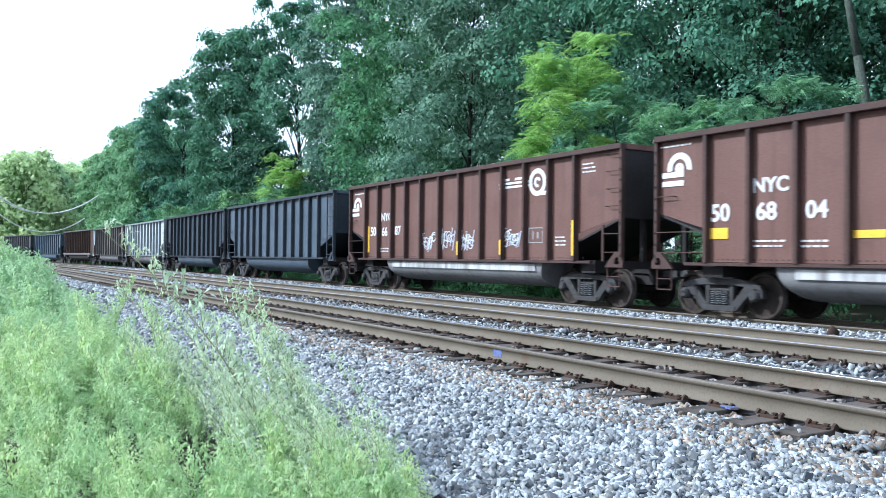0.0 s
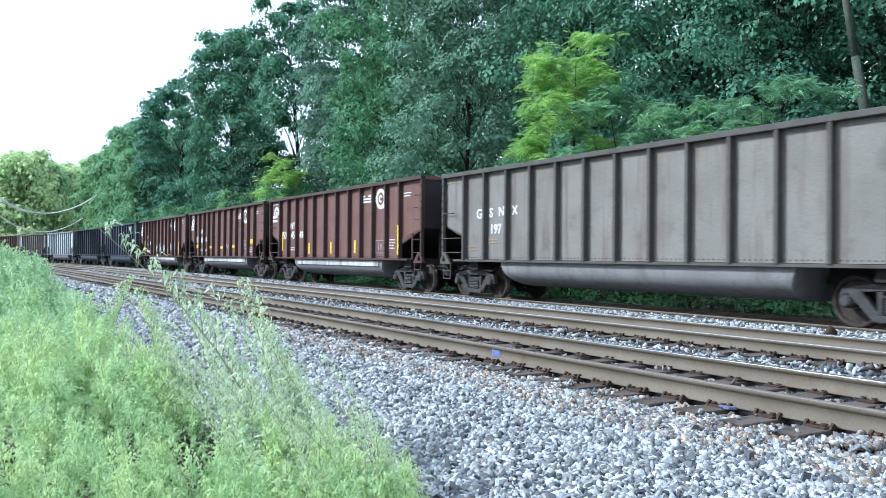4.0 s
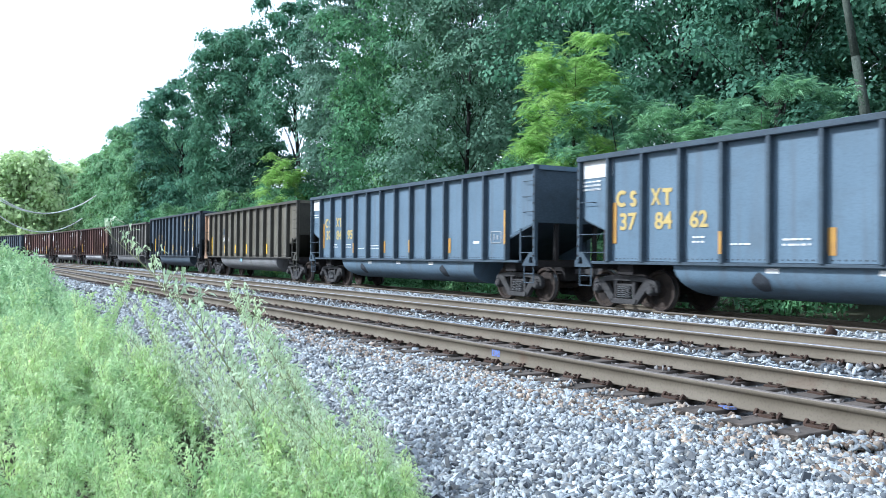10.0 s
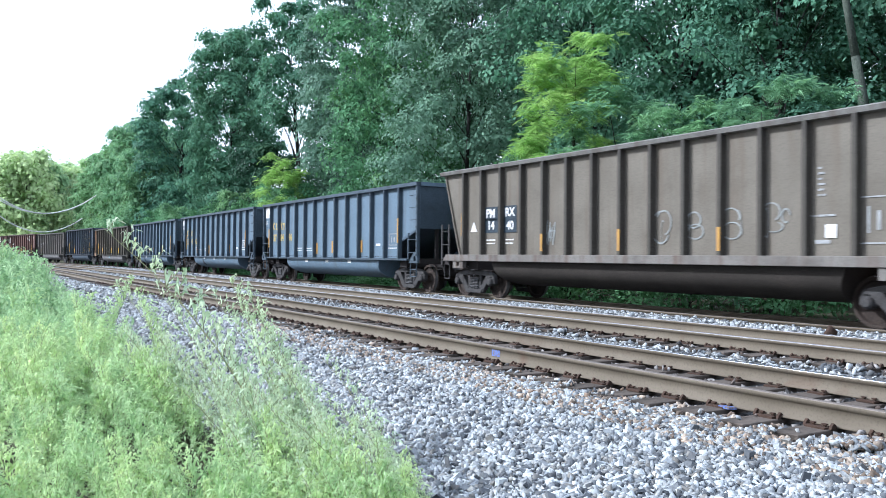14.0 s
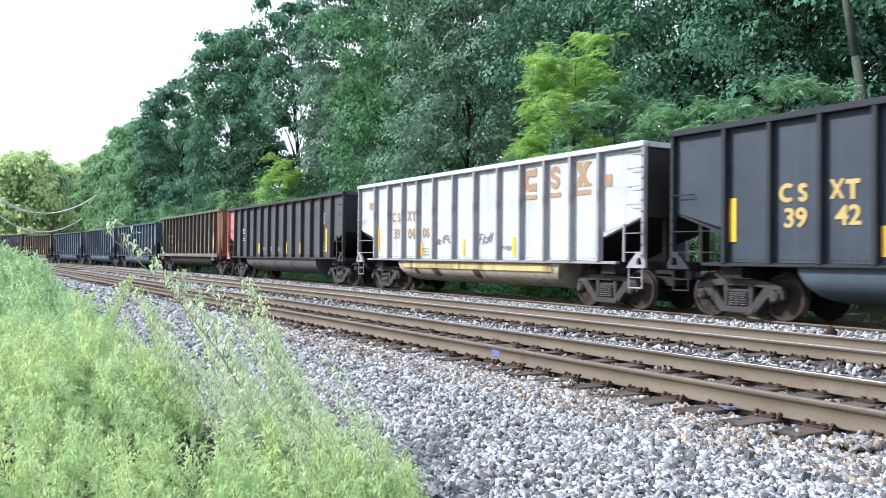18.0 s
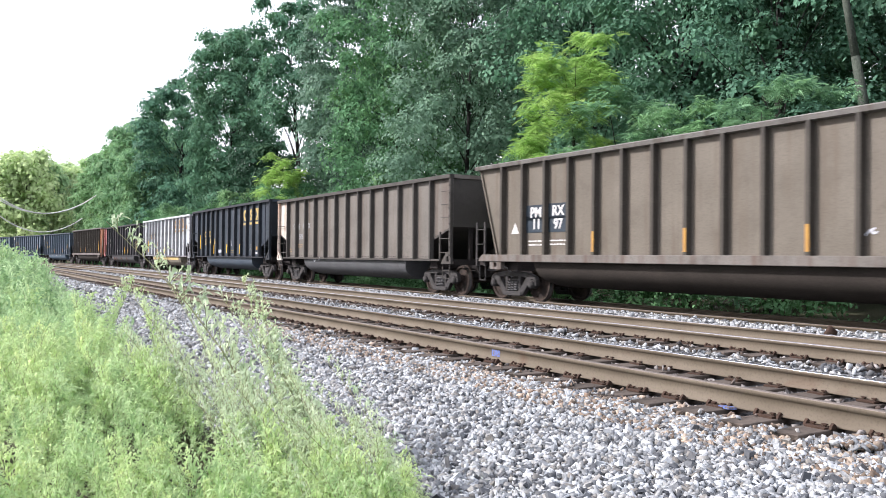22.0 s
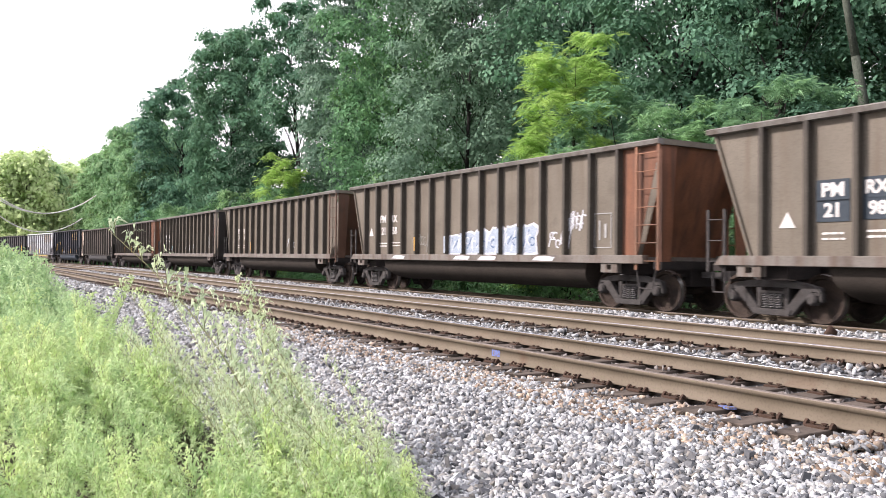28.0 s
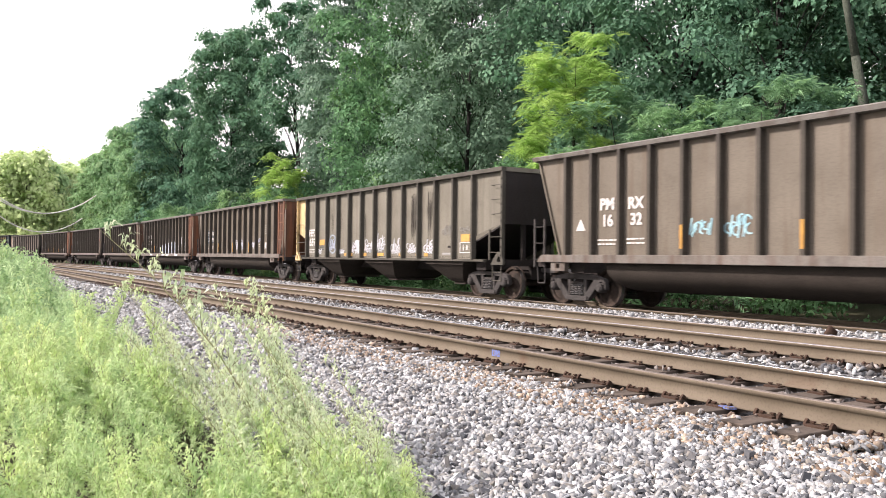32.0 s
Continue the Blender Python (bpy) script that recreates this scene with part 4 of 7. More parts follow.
    for a, key in ((-1, "front"), (1, "rear")):
        # end sheets take a darker colour that stands for shade as well as grime
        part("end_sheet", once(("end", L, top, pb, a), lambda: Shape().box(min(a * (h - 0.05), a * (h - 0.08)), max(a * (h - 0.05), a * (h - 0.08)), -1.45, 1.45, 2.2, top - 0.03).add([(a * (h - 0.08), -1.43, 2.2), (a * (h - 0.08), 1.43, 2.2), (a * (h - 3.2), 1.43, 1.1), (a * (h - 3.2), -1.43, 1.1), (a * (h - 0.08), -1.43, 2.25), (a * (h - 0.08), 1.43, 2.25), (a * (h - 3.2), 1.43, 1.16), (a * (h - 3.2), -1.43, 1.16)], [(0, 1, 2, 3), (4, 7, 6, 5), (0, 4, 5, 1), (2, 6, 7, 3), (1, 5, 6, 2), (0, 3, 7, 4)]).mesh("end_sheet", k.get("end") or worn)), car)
        part("end_chord", once(("endc", L, top, pb, a), lambda: Shape().box(min(a * (h - 0.1), a * h), max(a * (h - 0.1), a * h), -1.415, 1.415, top - 0.13, top - 0.004).mesh("end_chord", body)), car)
        part("end_sill", once(("ends", L, a), lambda: Shape().box(min(a * (h - 0.25), a * (h - 0.02)), max(a * (h - 0.25), a * (h - 0.02)), -1.42, 1.42, 0.98, 1.16).mesh("end_sill", UNDER)), car)
        for y in (-0.7, 0.7):
            part("end_post", once(("endpost", L, a, y), lambda: Shape().box(min(a * (h - 0.2), a * (h - 0.1)), max(a * (h - 0.2), a * (h - 0.1)), y - 0.06, y + 0.06, 1.14, 2.3).mesh("end_post", UNDER)), car)
    if hopper:
        for i in range(3):
            xc = -h + 3.4 + i * 4.7
            part("hopper_bay", once(("bay", pb), lambda: bay_shape().mesh("hopper_bay", k["tub"])), car, "sloping hopper pocket with discharge gate", pose(xc, 0, 0))
    else:
        part("tub", once(("tub", L, k["tub"].name), lambda: tub_shape(-h + 3.05, h - 3.2).mesh("tub", k["tub"], smooth=True)), car)
        if k.get("band"):
            part("tub_band", once(("band", L, k["band"].name), lambda: Shape().box(-h + 3.5, h - 3.5, -1.42, -1.40, 0.87, 1.06).mesh("tub_band", k["band"])), car)
    return car


def bay_shape():
    """A hopper pocket: sides that slope in to a narrow, rounded bottom, with its gate below."""
    levels = [(1.12, 1.15, 1.42), (1.02, 1.10, 1.42), (0.56, 0.50, 1.02), (0.46, 0.40, 0.90), (0.42, 0.28, 0.80)]
    v = [(g * x, q * y, z) for z, x, y in levels for g, q in ((-1, -1), (1, -1), (1, 1), (-1, 1))]
    n = len(levels)
    f = [(4 * i + j, 4 * i + (j + 1) % 4, 4 * i + 4 + (j + 1) % 4, 4 * i + 4 + j) for i in range(n - 1) for j in range(4)] + [(3, 2, 1, 0), tuple(4 * n - 4 + j for j in range(4))]
    return Shape().add(v, f).box(-0.34, 0.34, -0.82, 0.82, 0.36, 0.425).box(-1.15, 1.15, -1.44, -1.425, 1.0, 1.1)


def slant_car(k):
    """A gondola with ends that slope outwards to the top, a deep side sill and ladders at its corners."""
    L, top, body, n = k["L"], k["top"], k["paint"], k["ribs"]
    h, sill = L / 2, 1.3
    car = thing("coal_car", k["label"], "freight car", pose(0, 0, 0), group="cars of the coal train")
    car_common(car, L, 1.2)
    rear, pb = k.get("rear") or body, body.name
    panel = k.get("panel") or rear
    cut = -L / 2 + 1.28 + 0.977 * (n - 1)
    worn = darkened(body)
    for g in (-1, 1):
        y = g * 1.44
        lo, hi = min(y, y * 0.99), max(y, y * 0.99)
        part("side_sheet", once(("ssheet", L, top, pb, g), lambda: Shape().prism([(-h + 1.28, sill - 0.02), (cut, sill - 0.02), (cut, top - 0.05), (-h + 1.28, top - 0.05)], lo, hi).mesh("side_sheet", body)), car)
        fore = k.get("fore") or body
        part("front_panel", once(("sfront", L, top, fore.name, g), lambda: Shape().prism([(-h + 0.95, sill - 0.02), (-h + 1.28, sill - 0.02), (-h + 1.28, top - 0.05), (-h + 0.03, top - 0.05)], lo, hi).mesh("front_panel", fore)), car, k.get("fore_label", ""))
        part("end_panel", once(("spanel", L, top, panel.name, g), lambda: Shape().prism([(cut, sill - 0.02), (h - 0.80, sill - 0.02), (h - 0.10, top - 0.05), (cut, top - 0.05)], lo, hi).mesh("end_panel", panel)), car, k.get("rear_label", ""))
        part("top_chord", once(("schord", L, top, pb, g), lambda: Shape().prism([(g * 1.42, top - 0.14), (g * 1.6, top - 0.12), (g * 1.63, top - 0.03), (g * 1.58, top), (g * 1.42, top)], -h - 0.05, h, "x").mesh("top_chord", k.get("chord") or CHORD_GREY)), car)
        part("side_sill", once(("ssill", L, g), lambda: Shape().prism([(-h + 0.15, 1.12), (h - 0.45, 1.12), (h - 0.45, 1.32), (-h + 0.35, 1.32)], min(g * 1.42, g * 1.62), max(g * 1.42, g * 1.62)).mesh("side_sill", SILL_GREY, bevel=0.01)), car, "dented pale grey side sill")
        rib = once(("srib", top, pb, g), lambda: Shape().prism([(-0.058, g * 1.435), (0.058, g * 1.435), (0.045, g * 1.60), (-0.045, g * 1.60)], sill, top - 0.12, "z").mesh("rib", worn))
        for i in range(n):
            part("rib", rib, car, m=pose(-h + 1.28 + i * 0.977, 0, 0))
        for x in (-h + 1.0, h - 1.6):
            part("sill_bracket", once(("brk", g), lambda: Shape().ring([(-0.28, 1.12), (0.28, 1.12), (0.28, 0.90), (0.18, 0.90), (-0.18, 0.90), (-0.28, 0.90)], [(-0.08, 1.09), (0.08, 1.09), (0.08, 1.0), (0.06, 0.97), (-0.06, 0.97), (-0.08, 1.0)], min(g * 1.44, g * 1.58), max(g * 1.44, g * 1.58)).mesh("sill_bracket", SILL_GREY)), car, m=pose(x, 0, 0))
        # lighter rust on the ladder: the shade behind it is put into the colours
        part("ladder", once(("slad", L, rear.name, g), lambda: ladder_shape(h - 0.72, h - 0.04, 0.98, top - 0.1, g * 1.56, 7, 0.035).mesh("ladder", RUST_LIGHT if rear is RUST else rear)), car)
        part("stirrup_step", once(("sstir", L, g), lambda: Shape().path([(h - 0.1, g * 1.55, 1.0), (h - 0.2, g * 1.55, 0.56), (h - 0.62, g * 1.55, 0.56), (h - 0.7, g * 1.55, 1.0)], 0.018, 5).mesh("stirrup_step", TRUCK)), car)
        part("end_ladder", once(("slad2", L, g), lambda: ladder_shape(-h - 0.08, -h + 0.34, 0.98, 2.28, g * 1.5, 3, 0.03).mesh("end_ladder", TRUCK)), car)
        part("stirrup_step", once(("sstir2", L, g), lambda: Shape().path([(-h - 0.02, y, 1.0), (-h + 0.02, y, 0.56), (-h + 0.3, y, 0.56), (-h + 0.32, y, 1.0)], 0.018, 5).mesh("stirrup_step", TRUCK)), car)
    # ends: a slope sheet and, behind, corner gussets
    part("end_sheet", once(("send", L, top, pb, -1), lambda: Shape().prism([(-h + 0.03, top - 0.05), (-h + 0.95, 1.28), (-h + 1.0, 1.28), (-h + 0.08, top - 0.05)], -1.5, 1.5).mesh("end_sheet", body)), car)
    part("end_sheet", once(("send", L, top, rear.name, 1), lambda: Shape().prism([(h - 0.10, top - 0.05), (h - 0.95, 1.28), (h - 1.0, 1.28), (h - 0.15, top - 0.05)], -1.1, 1.1).prism([(h - 0.10, top - 0.05), (h - 0.95, 1.28), (h - 1.0, 1.28), (h - 0.15, top - 0.05)], 1.1, 1.5).mesh("end_sheet", rear)), car, k.get("rear_label", ""))
    for g in (-1, 1):
        part("gusset", once(("gus", L, top, rear.name, g), lambda: Shape().add([(h - 0.06, g * 1.435, top - 0.06), (h - 0.06, g * 1.435, 1.15), (h - 0.06, g * 1.12, 1.15), (h - 0.06, g * 0.95, top - 0.06), (h - 0.10, g * 1.435, top - 0.06), (h - 0.10, g * 1.435, 1.15), (h - 0.10, g * 1.12, 1.15), (h - 0.10, g * 0.95, top - 0.06)], [(0, 1, 2, 3), (7, 6, 5, 4), (0, 4, 5, 1), (1, 5, 6, 2), (2, 6, 7, 3), (3, 7, 4, 0)]).mesh("gusset", rear)), car)
    for a in (-1, 1):
        x = a * h
        part("end_chord", once(("sendc", L, top, pb, a), lambda: Shape().box(min(x, x - a * 0.12), max(x, x - a * 0.12), -1.415, 1.415, top - 0.13, top - 0.004).mesh("end_chord", k.get("chord") or body)), car)
        part("end_sill", once(("sends", L, a), lambda: Shape().box(min(x - a * 0.28, x - a * 0.02), max(x - a * 0.28, x - a * 0.02), -1.45, 1.45, 1.0, 1.17).mesh("end_sill", UNDER)), car)
    part("tub", once(("stub", L), lambda: tub_shape(-h + 2.6, h - 2.6, 0.42).mesh("tub", UNDER_BROWN, smooth=True)), car, "dark sloping belly between the trucks")
    return car


# ---- lettering and marks on the near sides ----
def on_side(k, u, z):
    """A place on a car's near side: u metres behind its front, z above the rail."""
    return pose(-k["L"] / 2 + u, -1.452, z, rx=90)


def text_mesh(words, size, material):
    def make():
        cu = bpy.data.curves.new("lettering", "FONT")
        cu.body, cu.size, cu.align_x, cu.align_y, cu.extrude, cu.offset = words, size / 0.73, "CENTER", "CENTER", 0.002, 0.0105 * size / 0.3
        ob = bpy.data.objects.new("lettering", cu)
        me = bpy.data.meshes.new_from_object(ob)
        bpy.data.objects.remove(ob)
        me.materials.clear()
        me.materials.append(material)
        me.name = "lettering"
        return me
    return once(("text", words, size, material.name), make)


def letter(car, k, words, size, u, z, material=None, lift=0.003):
    part("lettering", text_mesh(words, size, material or LETTER_WHITE), car, m=on_side(k, u, z) @ Matrix.Translation((0, 0, lift)))


def bar(car, k, u, z, w, h, material=None, name="marking", slot=0.006):
    part(name, once(("bar", w, h, (material or LETTER_WHITE).name, slot), lambda: Shape().box(-w / 2, w / 2, -h / 2, h / 2, 0, slot).mesh(name, material or LETTER_WHITE)), car, m=on_side(k, u, z))


def rib_strip(car, k, u, z, h, material):
    """A reflector strip stuck on the outer face of a rib."""
    y = -1.591 if k["kind"] == "tub" else -1.601
    part("reflector", once(("rib_strip", h, material.name), lambda: Shape().box(-0.04, 0.04, -h / 2, h / 2, 0, 0.004).mesh("reflector", material)), car, m=pose(-k["L"] / 2 + u, y, z, rx=90))


def bars(car, k, u, z, w, rows, material=None, gap=0.10, h=0.038):
    def make():
        s = Shape()
        r = random.Random(int(w * 100) + rows)
        for i in range(rows):
            x = -w / 2
            while x < w / 2 - 0.05:
                ww = r.uniform(0.05, 0.16)
                s.box(x, min(x + ww, w / 2), -i * gap - h / 2, -i * gap + h / 2, 0, 0.004)
                x += ww + r.uniform(0.02, 0.05)
        return s.mesh("small_print", material or LETTER_WHITE)
    tagged(part("small_print", once(("bars", w, rows, gap, h, (material or LETTER_WHITE).name), make), car, m=on_side(k, u, z)), kind="stuff")


def frame_mark(car, k, u, z, w, h, material=None):
    """An outlined data panel with a few cells."""
    def make():
        s, t = Shape(), 0.012
        for x in (-w / 2, w / 2):
            s.box(x - t, x + t, -h / 2, h / 2, 0, 0.004)
        for y in (-h / 2, h / 2):
            s.box(-w / 2, w / 2, y - t, y + t, 0, 0.0045)
        s.box(-w * 0.22, -w * 0.14, -h * 0.28, h * 0.3, 0, 0.004).box(w * 0.1, w * 0.22, -h * 0.22, h * 0.2, 0, 0.004)
        return s.mesh("data_panel", material or LETTER_DIM)
    part("data_panel", once(("frame", w, h, (material or LETTER_WHITE).name), make), car, m=on_side(k, u, z))


def arc_shape(r0, r1, a0, a1, n=18):
    v, f = [], []
    for i in range(n + 1):
        a = radians(a0 + (a1 - a0) * i / n)
        for r in (r0, r1):
            for z in (0, 0.005):
                v.append((r * math.cos(a), r * math.sin(a), z))
    for i in range(n):
        b = 4 * i
        f += [(b + 1, b + 3, b + 7, b + 5), (b, b + 4, b + 6, b + 2), (b, b + 1, b + 5, b + 4), (b + 2, b + 6, b + 7, b + 3)]
    return Shape().add(v, f)


def wheel_logo(car, k, u, z):
    """A white emblem: a half wheel over a pair of rails."""
    def make():
        a = arc_shape(0.17, 0.29, -10, 190).add(*vf(arc_shape(0.04, 0.10, 0, 200)))
        a.box(-0.42, 0.10, -0.16, -0.06, 0, 0.005).box(-0.42, 0.10, -0.32, -0.22, 0, 0.005).box(-0.1, 0.1, -0.08, 0.02, 0, 0.0045)
        return a.mesh("emblem", LETTER_WHITE)
    part("emblem", once("wheel_logo", make), car, m=on_side(k, u, z) @ Matrix.Scale(1.2, 4))


def vf(s):
    return s.v, s.f


def ring_logo(car, k, u, z):
    """A white ring with a foot, and lines that run into it."""
    def make():
        a = arc_shape(0.27, 0.42, 0, 360, 28).add(*vf(arc_shape(0.07, 0.16, 20, 300)))
        a.prism([(0.05, -0.40), (0.46, -0.42), (0.46, -0.28), (0.2, -0.3)], 0, 0.0055, "z")
        for y in (-0.06, 0.06):
            a.box(-2.0, -0.25, y - 0.035, y + 0.035, 0, 0.005)
        a.box(-1.95, -1.45, 0.14, 0.22, 0, 0.005).box(-1.15, -0.65, 0.14, 0.22, 0, 0.005)
        return a.mesh("emblem", LETTER_WHITE)
    part("emblem", once("ring_logo", make), car, m=on_side(k, u, z) @ Matrix.Scale(0.9, 4))


def block_logo(car, k, us, z, material):
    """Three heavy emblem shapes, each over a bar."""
    def first():
        return arc_shape(0.13, 0.33, 38, 322).box(0.18, 0.30, 0.10, 0.34, 0, 0.0045).box(0.18, 0.30, -0.34, -0.10, 0, 0.0045).box(-0.33, 0.31, -0.56, -0.43, 0, 0.005).mesh("emblem", material)

    def second():
        a = arc_shape(0.05, 0.20, -10, 270, 12).moved(pose(0, 0.135, 0))
        b = arc_shape(0.05, 0.20, -190, 90, 12).moved(pose(0, -0.135, 0))
        return a.add(*vf(b)).box(-0.26, 0.26, -0.56, -0.43, 0, 0.005).mesh("emblem", material)

    def third():
        a = Shape().prism([(-0.31, -0.32), (-0.09, -0.32), (0.31, 0.32), (0.09, 0.32)], 0, 0.005, "z").prism([(-0.31, 0.32), (-0.09, 0.32), (0.31, -0.32), (0.09, -0.32)], 0, 0.0065, "z").box(-0.36, -0.04, 0.25, 0.335, 0, 0.0055).box(0.06, 0.36, 0.25, 0.335, 0, 0.006).box(-0.36, -0.06, -0.335, -0.25, 0, 0.0058).box(0.04, 0.36, -0.335, -0.25, 0, 0.0062)
        return a.box(-0.36, 0.36, -0.56, -0.43, 0, 0.005).mesh("emblem", material)
    for u, make, key in zip(us, (first, second, third), "abc"):
        part("emblem", once(("block", key, material.name), make), car, m=on_side(k, u, z - 0.02) @ Matrix.Scale(0.93, 4))


def scrawl(car, k, u, z, w, h, material, seed, n=9, lift=0.0):
    """Spray-painted loops and strokes."""
    def make():
        r, s = random.Random(seed), Shape()
        for i in range(n):
            x = -w / 2 + w * (i + 0.5) / n
            kind = r.random()
            if kind < 0.45:
                s.add(*vf(arc_shape(h * 0.16, h * 0.16 + 0.035, r.uniform(0, 90), r.uniform(220, 360), 10).moved(pose(x, r.uniform(-0.2, 0.25) * h, 0))))
            else:
                a, b = Vector((x - w / n * 0.4, -h / 2 * r.uniform(0.5, 1), 0)), Vector((x + w / n * 0.5, h / 2 * r.uniform(0.3, 1), 0))
                d = (b - a).normalized() * 0.018
                p = Vector((-d.y, d.x, 0))
                s.prism([tuple((a + p)[:2]), tuple((b + p)[:2]), tuple((b - p)[:2]), tuple((a - p)[:2])], 0, 0.004 + 0.0004 * i, "z")
        return s.mesh("graffiti", material)
    part("graffiti", once(("scrawl", w, h, seed, material.name), make), car, "spray-painted tag", on_side(k, u, z) @ pose(0, 0, lift))


def glyph(car, k, kind, u, z, h, material):
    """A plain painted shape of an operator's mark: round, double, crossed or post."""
    def make():
        t, r = h * 0.23, h / 2
        if kind == "round":
            s = arc_shape(r - t, r, 50, 310, 14)
        elif kind == "double":
            s = arc_shape(r * 0.55 - t, r * 0.55, 10, 270, 10).moved(pose(0, r * 0.42, 0)).add(*vf(arc_shape(r * 0.55 - t, r * 0.55, -170, 90, 10).moved(pose(0, -r * 0.42, 0))))
        elif kind == "crossed":
            s = Shape().prism([(-r * 0.8, -r), (-r * 0.4, -r), (r * 0.8, r), (r * 0.4, r)], 0, 0.005, "z").prism([(-r * 0.8, r), (-r * 0.4, r), (r * 0.8, -r), (r * 0.4, -r)], 0, 0.0062, "z")
        else:
            s = Shape().box(-t / 2, t / 2, -r, r - t, 0, 0.005).box(-r * 0.75, r * 0.75, r - t, r, 0, 0.005)
        return s.mesh("mark", material)
    part("mark", once(("glyph", kind, h, material.name), make), car, m=on_side(k, u, z))

SILL_GREY = paint("sill_grey", (0.128, 0.119, 0.107), much=0.06)
UNDER_BROWN = surface("belly_brown", (0.030, 0.026, 0.022), (0.046, 0.039, 0.033), 0.8, 0, 1.5, 30, 0.1)
BROWN = paint("paint_oxide_brown", (0.124, 0.064, 0.050), dirt=(0.070, 0.040, 0.034), streak=(0.088, 0.047, 0.038), fade=1.12)
BLACK = paint("paint_black", (0.031, 0.042, 0.056), dirt=(0.026, 0.033, 0.043), streak=(0.044, 0.056, 0.069), fade=1.2)
NAVY = paint("paint_dark_navy", (0.057, 0.077, 0.100), dirt=(0.050, 0.060, 0.070), streak=(0.080, 0.092, 0.106))
BLUE = paint("paint_slate_blue", (0.104, 0.151, 0.197), dirt=(0.081, 0.102, 0.118), streak=(0.094, 0.115, 0.136), fade=1.1)
GREY = paint("paint_warm_grey", (0.150, 0.142, 0.125))
TAUPE = paint("paint_taupe", (0.128, 0.119, 0.104))
OLIVE = paint("paint_olive_grey", (0.112, 0.103, 0.078), dirt=(0.064, 0.055, 0.041), streak=(0.084, 0.067, 0.047), much=0.04)
OLIVE_PALE = paint("paint_pale_olive", (0.150, 0.145, 0.118), dirt=(0.096, 0.090, 0.074), streak=(0.105, 0.098, 0.080))
CHARCOAL = paint("paint_charcoal", (0.065, 0.068, 0.073), dirt=(0.050, 0.051, 0.054), streak=(0.081, 0.083, 0.085))
WHITE = paint("paint_white_worn", (0.44, 0.49, 0.50), dirt=(0.27, 0.27, 0.26), streak=(0.30, 0.30, 0.28), fade=1.08, much=0.02)
DRAB = paint("paint_drab_brown", (0.120, 0.107, 0.086), dirt=(0.074, 0.066, 0.053), streak=(0.102, 0.080, 0.058))
RUST = paint("rust_orange", (0.172, 0.074, 0.040), dirt=(0.095, 0.047, 0.031), streak=(0.072, 0.042, 0.033), much=0.07)
RUST_DARK = paint("rust_dark", (0.090, 0.048, 0.032), much=0.05)
CREAM = paint("paint_cream", (0.50, 0.39, 0.21), streak=(0.36, 0.25, 0.13), much=0.06)
PINK = paint("paint_faded_red", (0.38, 0.155, 0.14), streak=(0.26, 0.12, 0.10))
TAN = paint("paint_tan_rust", (0.33, 0.22, 0.14), streak=(0.27, 0.15, 0.085), much=0.05)
PATCH_WHITE = paint("panel_white_rust", (0.495, 0.468, 0.414), streak=(0.38, 0.16, 0.07), much=0.05)
# the shade on car ends is put into this near-black
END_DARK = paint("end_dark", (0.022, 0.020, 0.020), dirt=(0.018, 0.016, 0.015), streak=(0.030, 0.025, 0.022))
TUB_GREY = paint("tub_grey", (0.175, 0.172, 0.170), dirt=(0.085, 0.080, 0.076), streak=(0.115, 0.108, 0.102))
BAND_PALE = paint("band_pale", (0.46, 0.46, 0.45), dirt=(0.12, 0.11, 0.10), streak=(0.16, 0.15, 0.14), much=0.09)
BAND_OCHRE = paint("band_ochre", (0.468, 0.360, 0.144), much=0.05)
TUB_OLIVE = paint("tub_olive", (0.33, 0.30, 0.235))
RUST_LIGHT = paint("rust_light", (0.200, 0.098, 0.058), much=0.03)
STAIN_RUST = surface("stain_rust", (0.13, 0.06, 0.04), (0.16, 0.08, 0.05), 0.8, 0, 4, 40, 0)
STAIN_SOOT = surface("stain_soot", (0.045, 0.050, 0.058), (0.06, 0.068, 0.08), 0.8, 0, 4, 40, 0)
STAIN_DARK = surface("stain_dark", (0.07, 0.05, 0.035), (0.09, 0.065, 0.045), 0.8, 0, 4, 40, 0)
RIB_MAUVE = paint("rib_grey_mauve", (0.215, 0.212, 0.225), streak=(0.34, 0.35, 0.35), much=0.03)
TUB_SLATE = paint("tub_slate", (0.078, 0.082, 0.086), dirt=(0.05, 0.05, 0.05), streak=(0.09, 0.09, 0.09))
CHORD_GREY = paint("chord_worn_grey", (0.150, 0.146, 0.136), streak=(0.10, 0.085, 0.07), much=0.05)
RUST_VIVID = paint("rust_vivid", (0.240, 0.098, 0.043), dirt=(0.096, 0.050, 0.034), streak=(0.108, 0.054, 0.036), much=0.02)
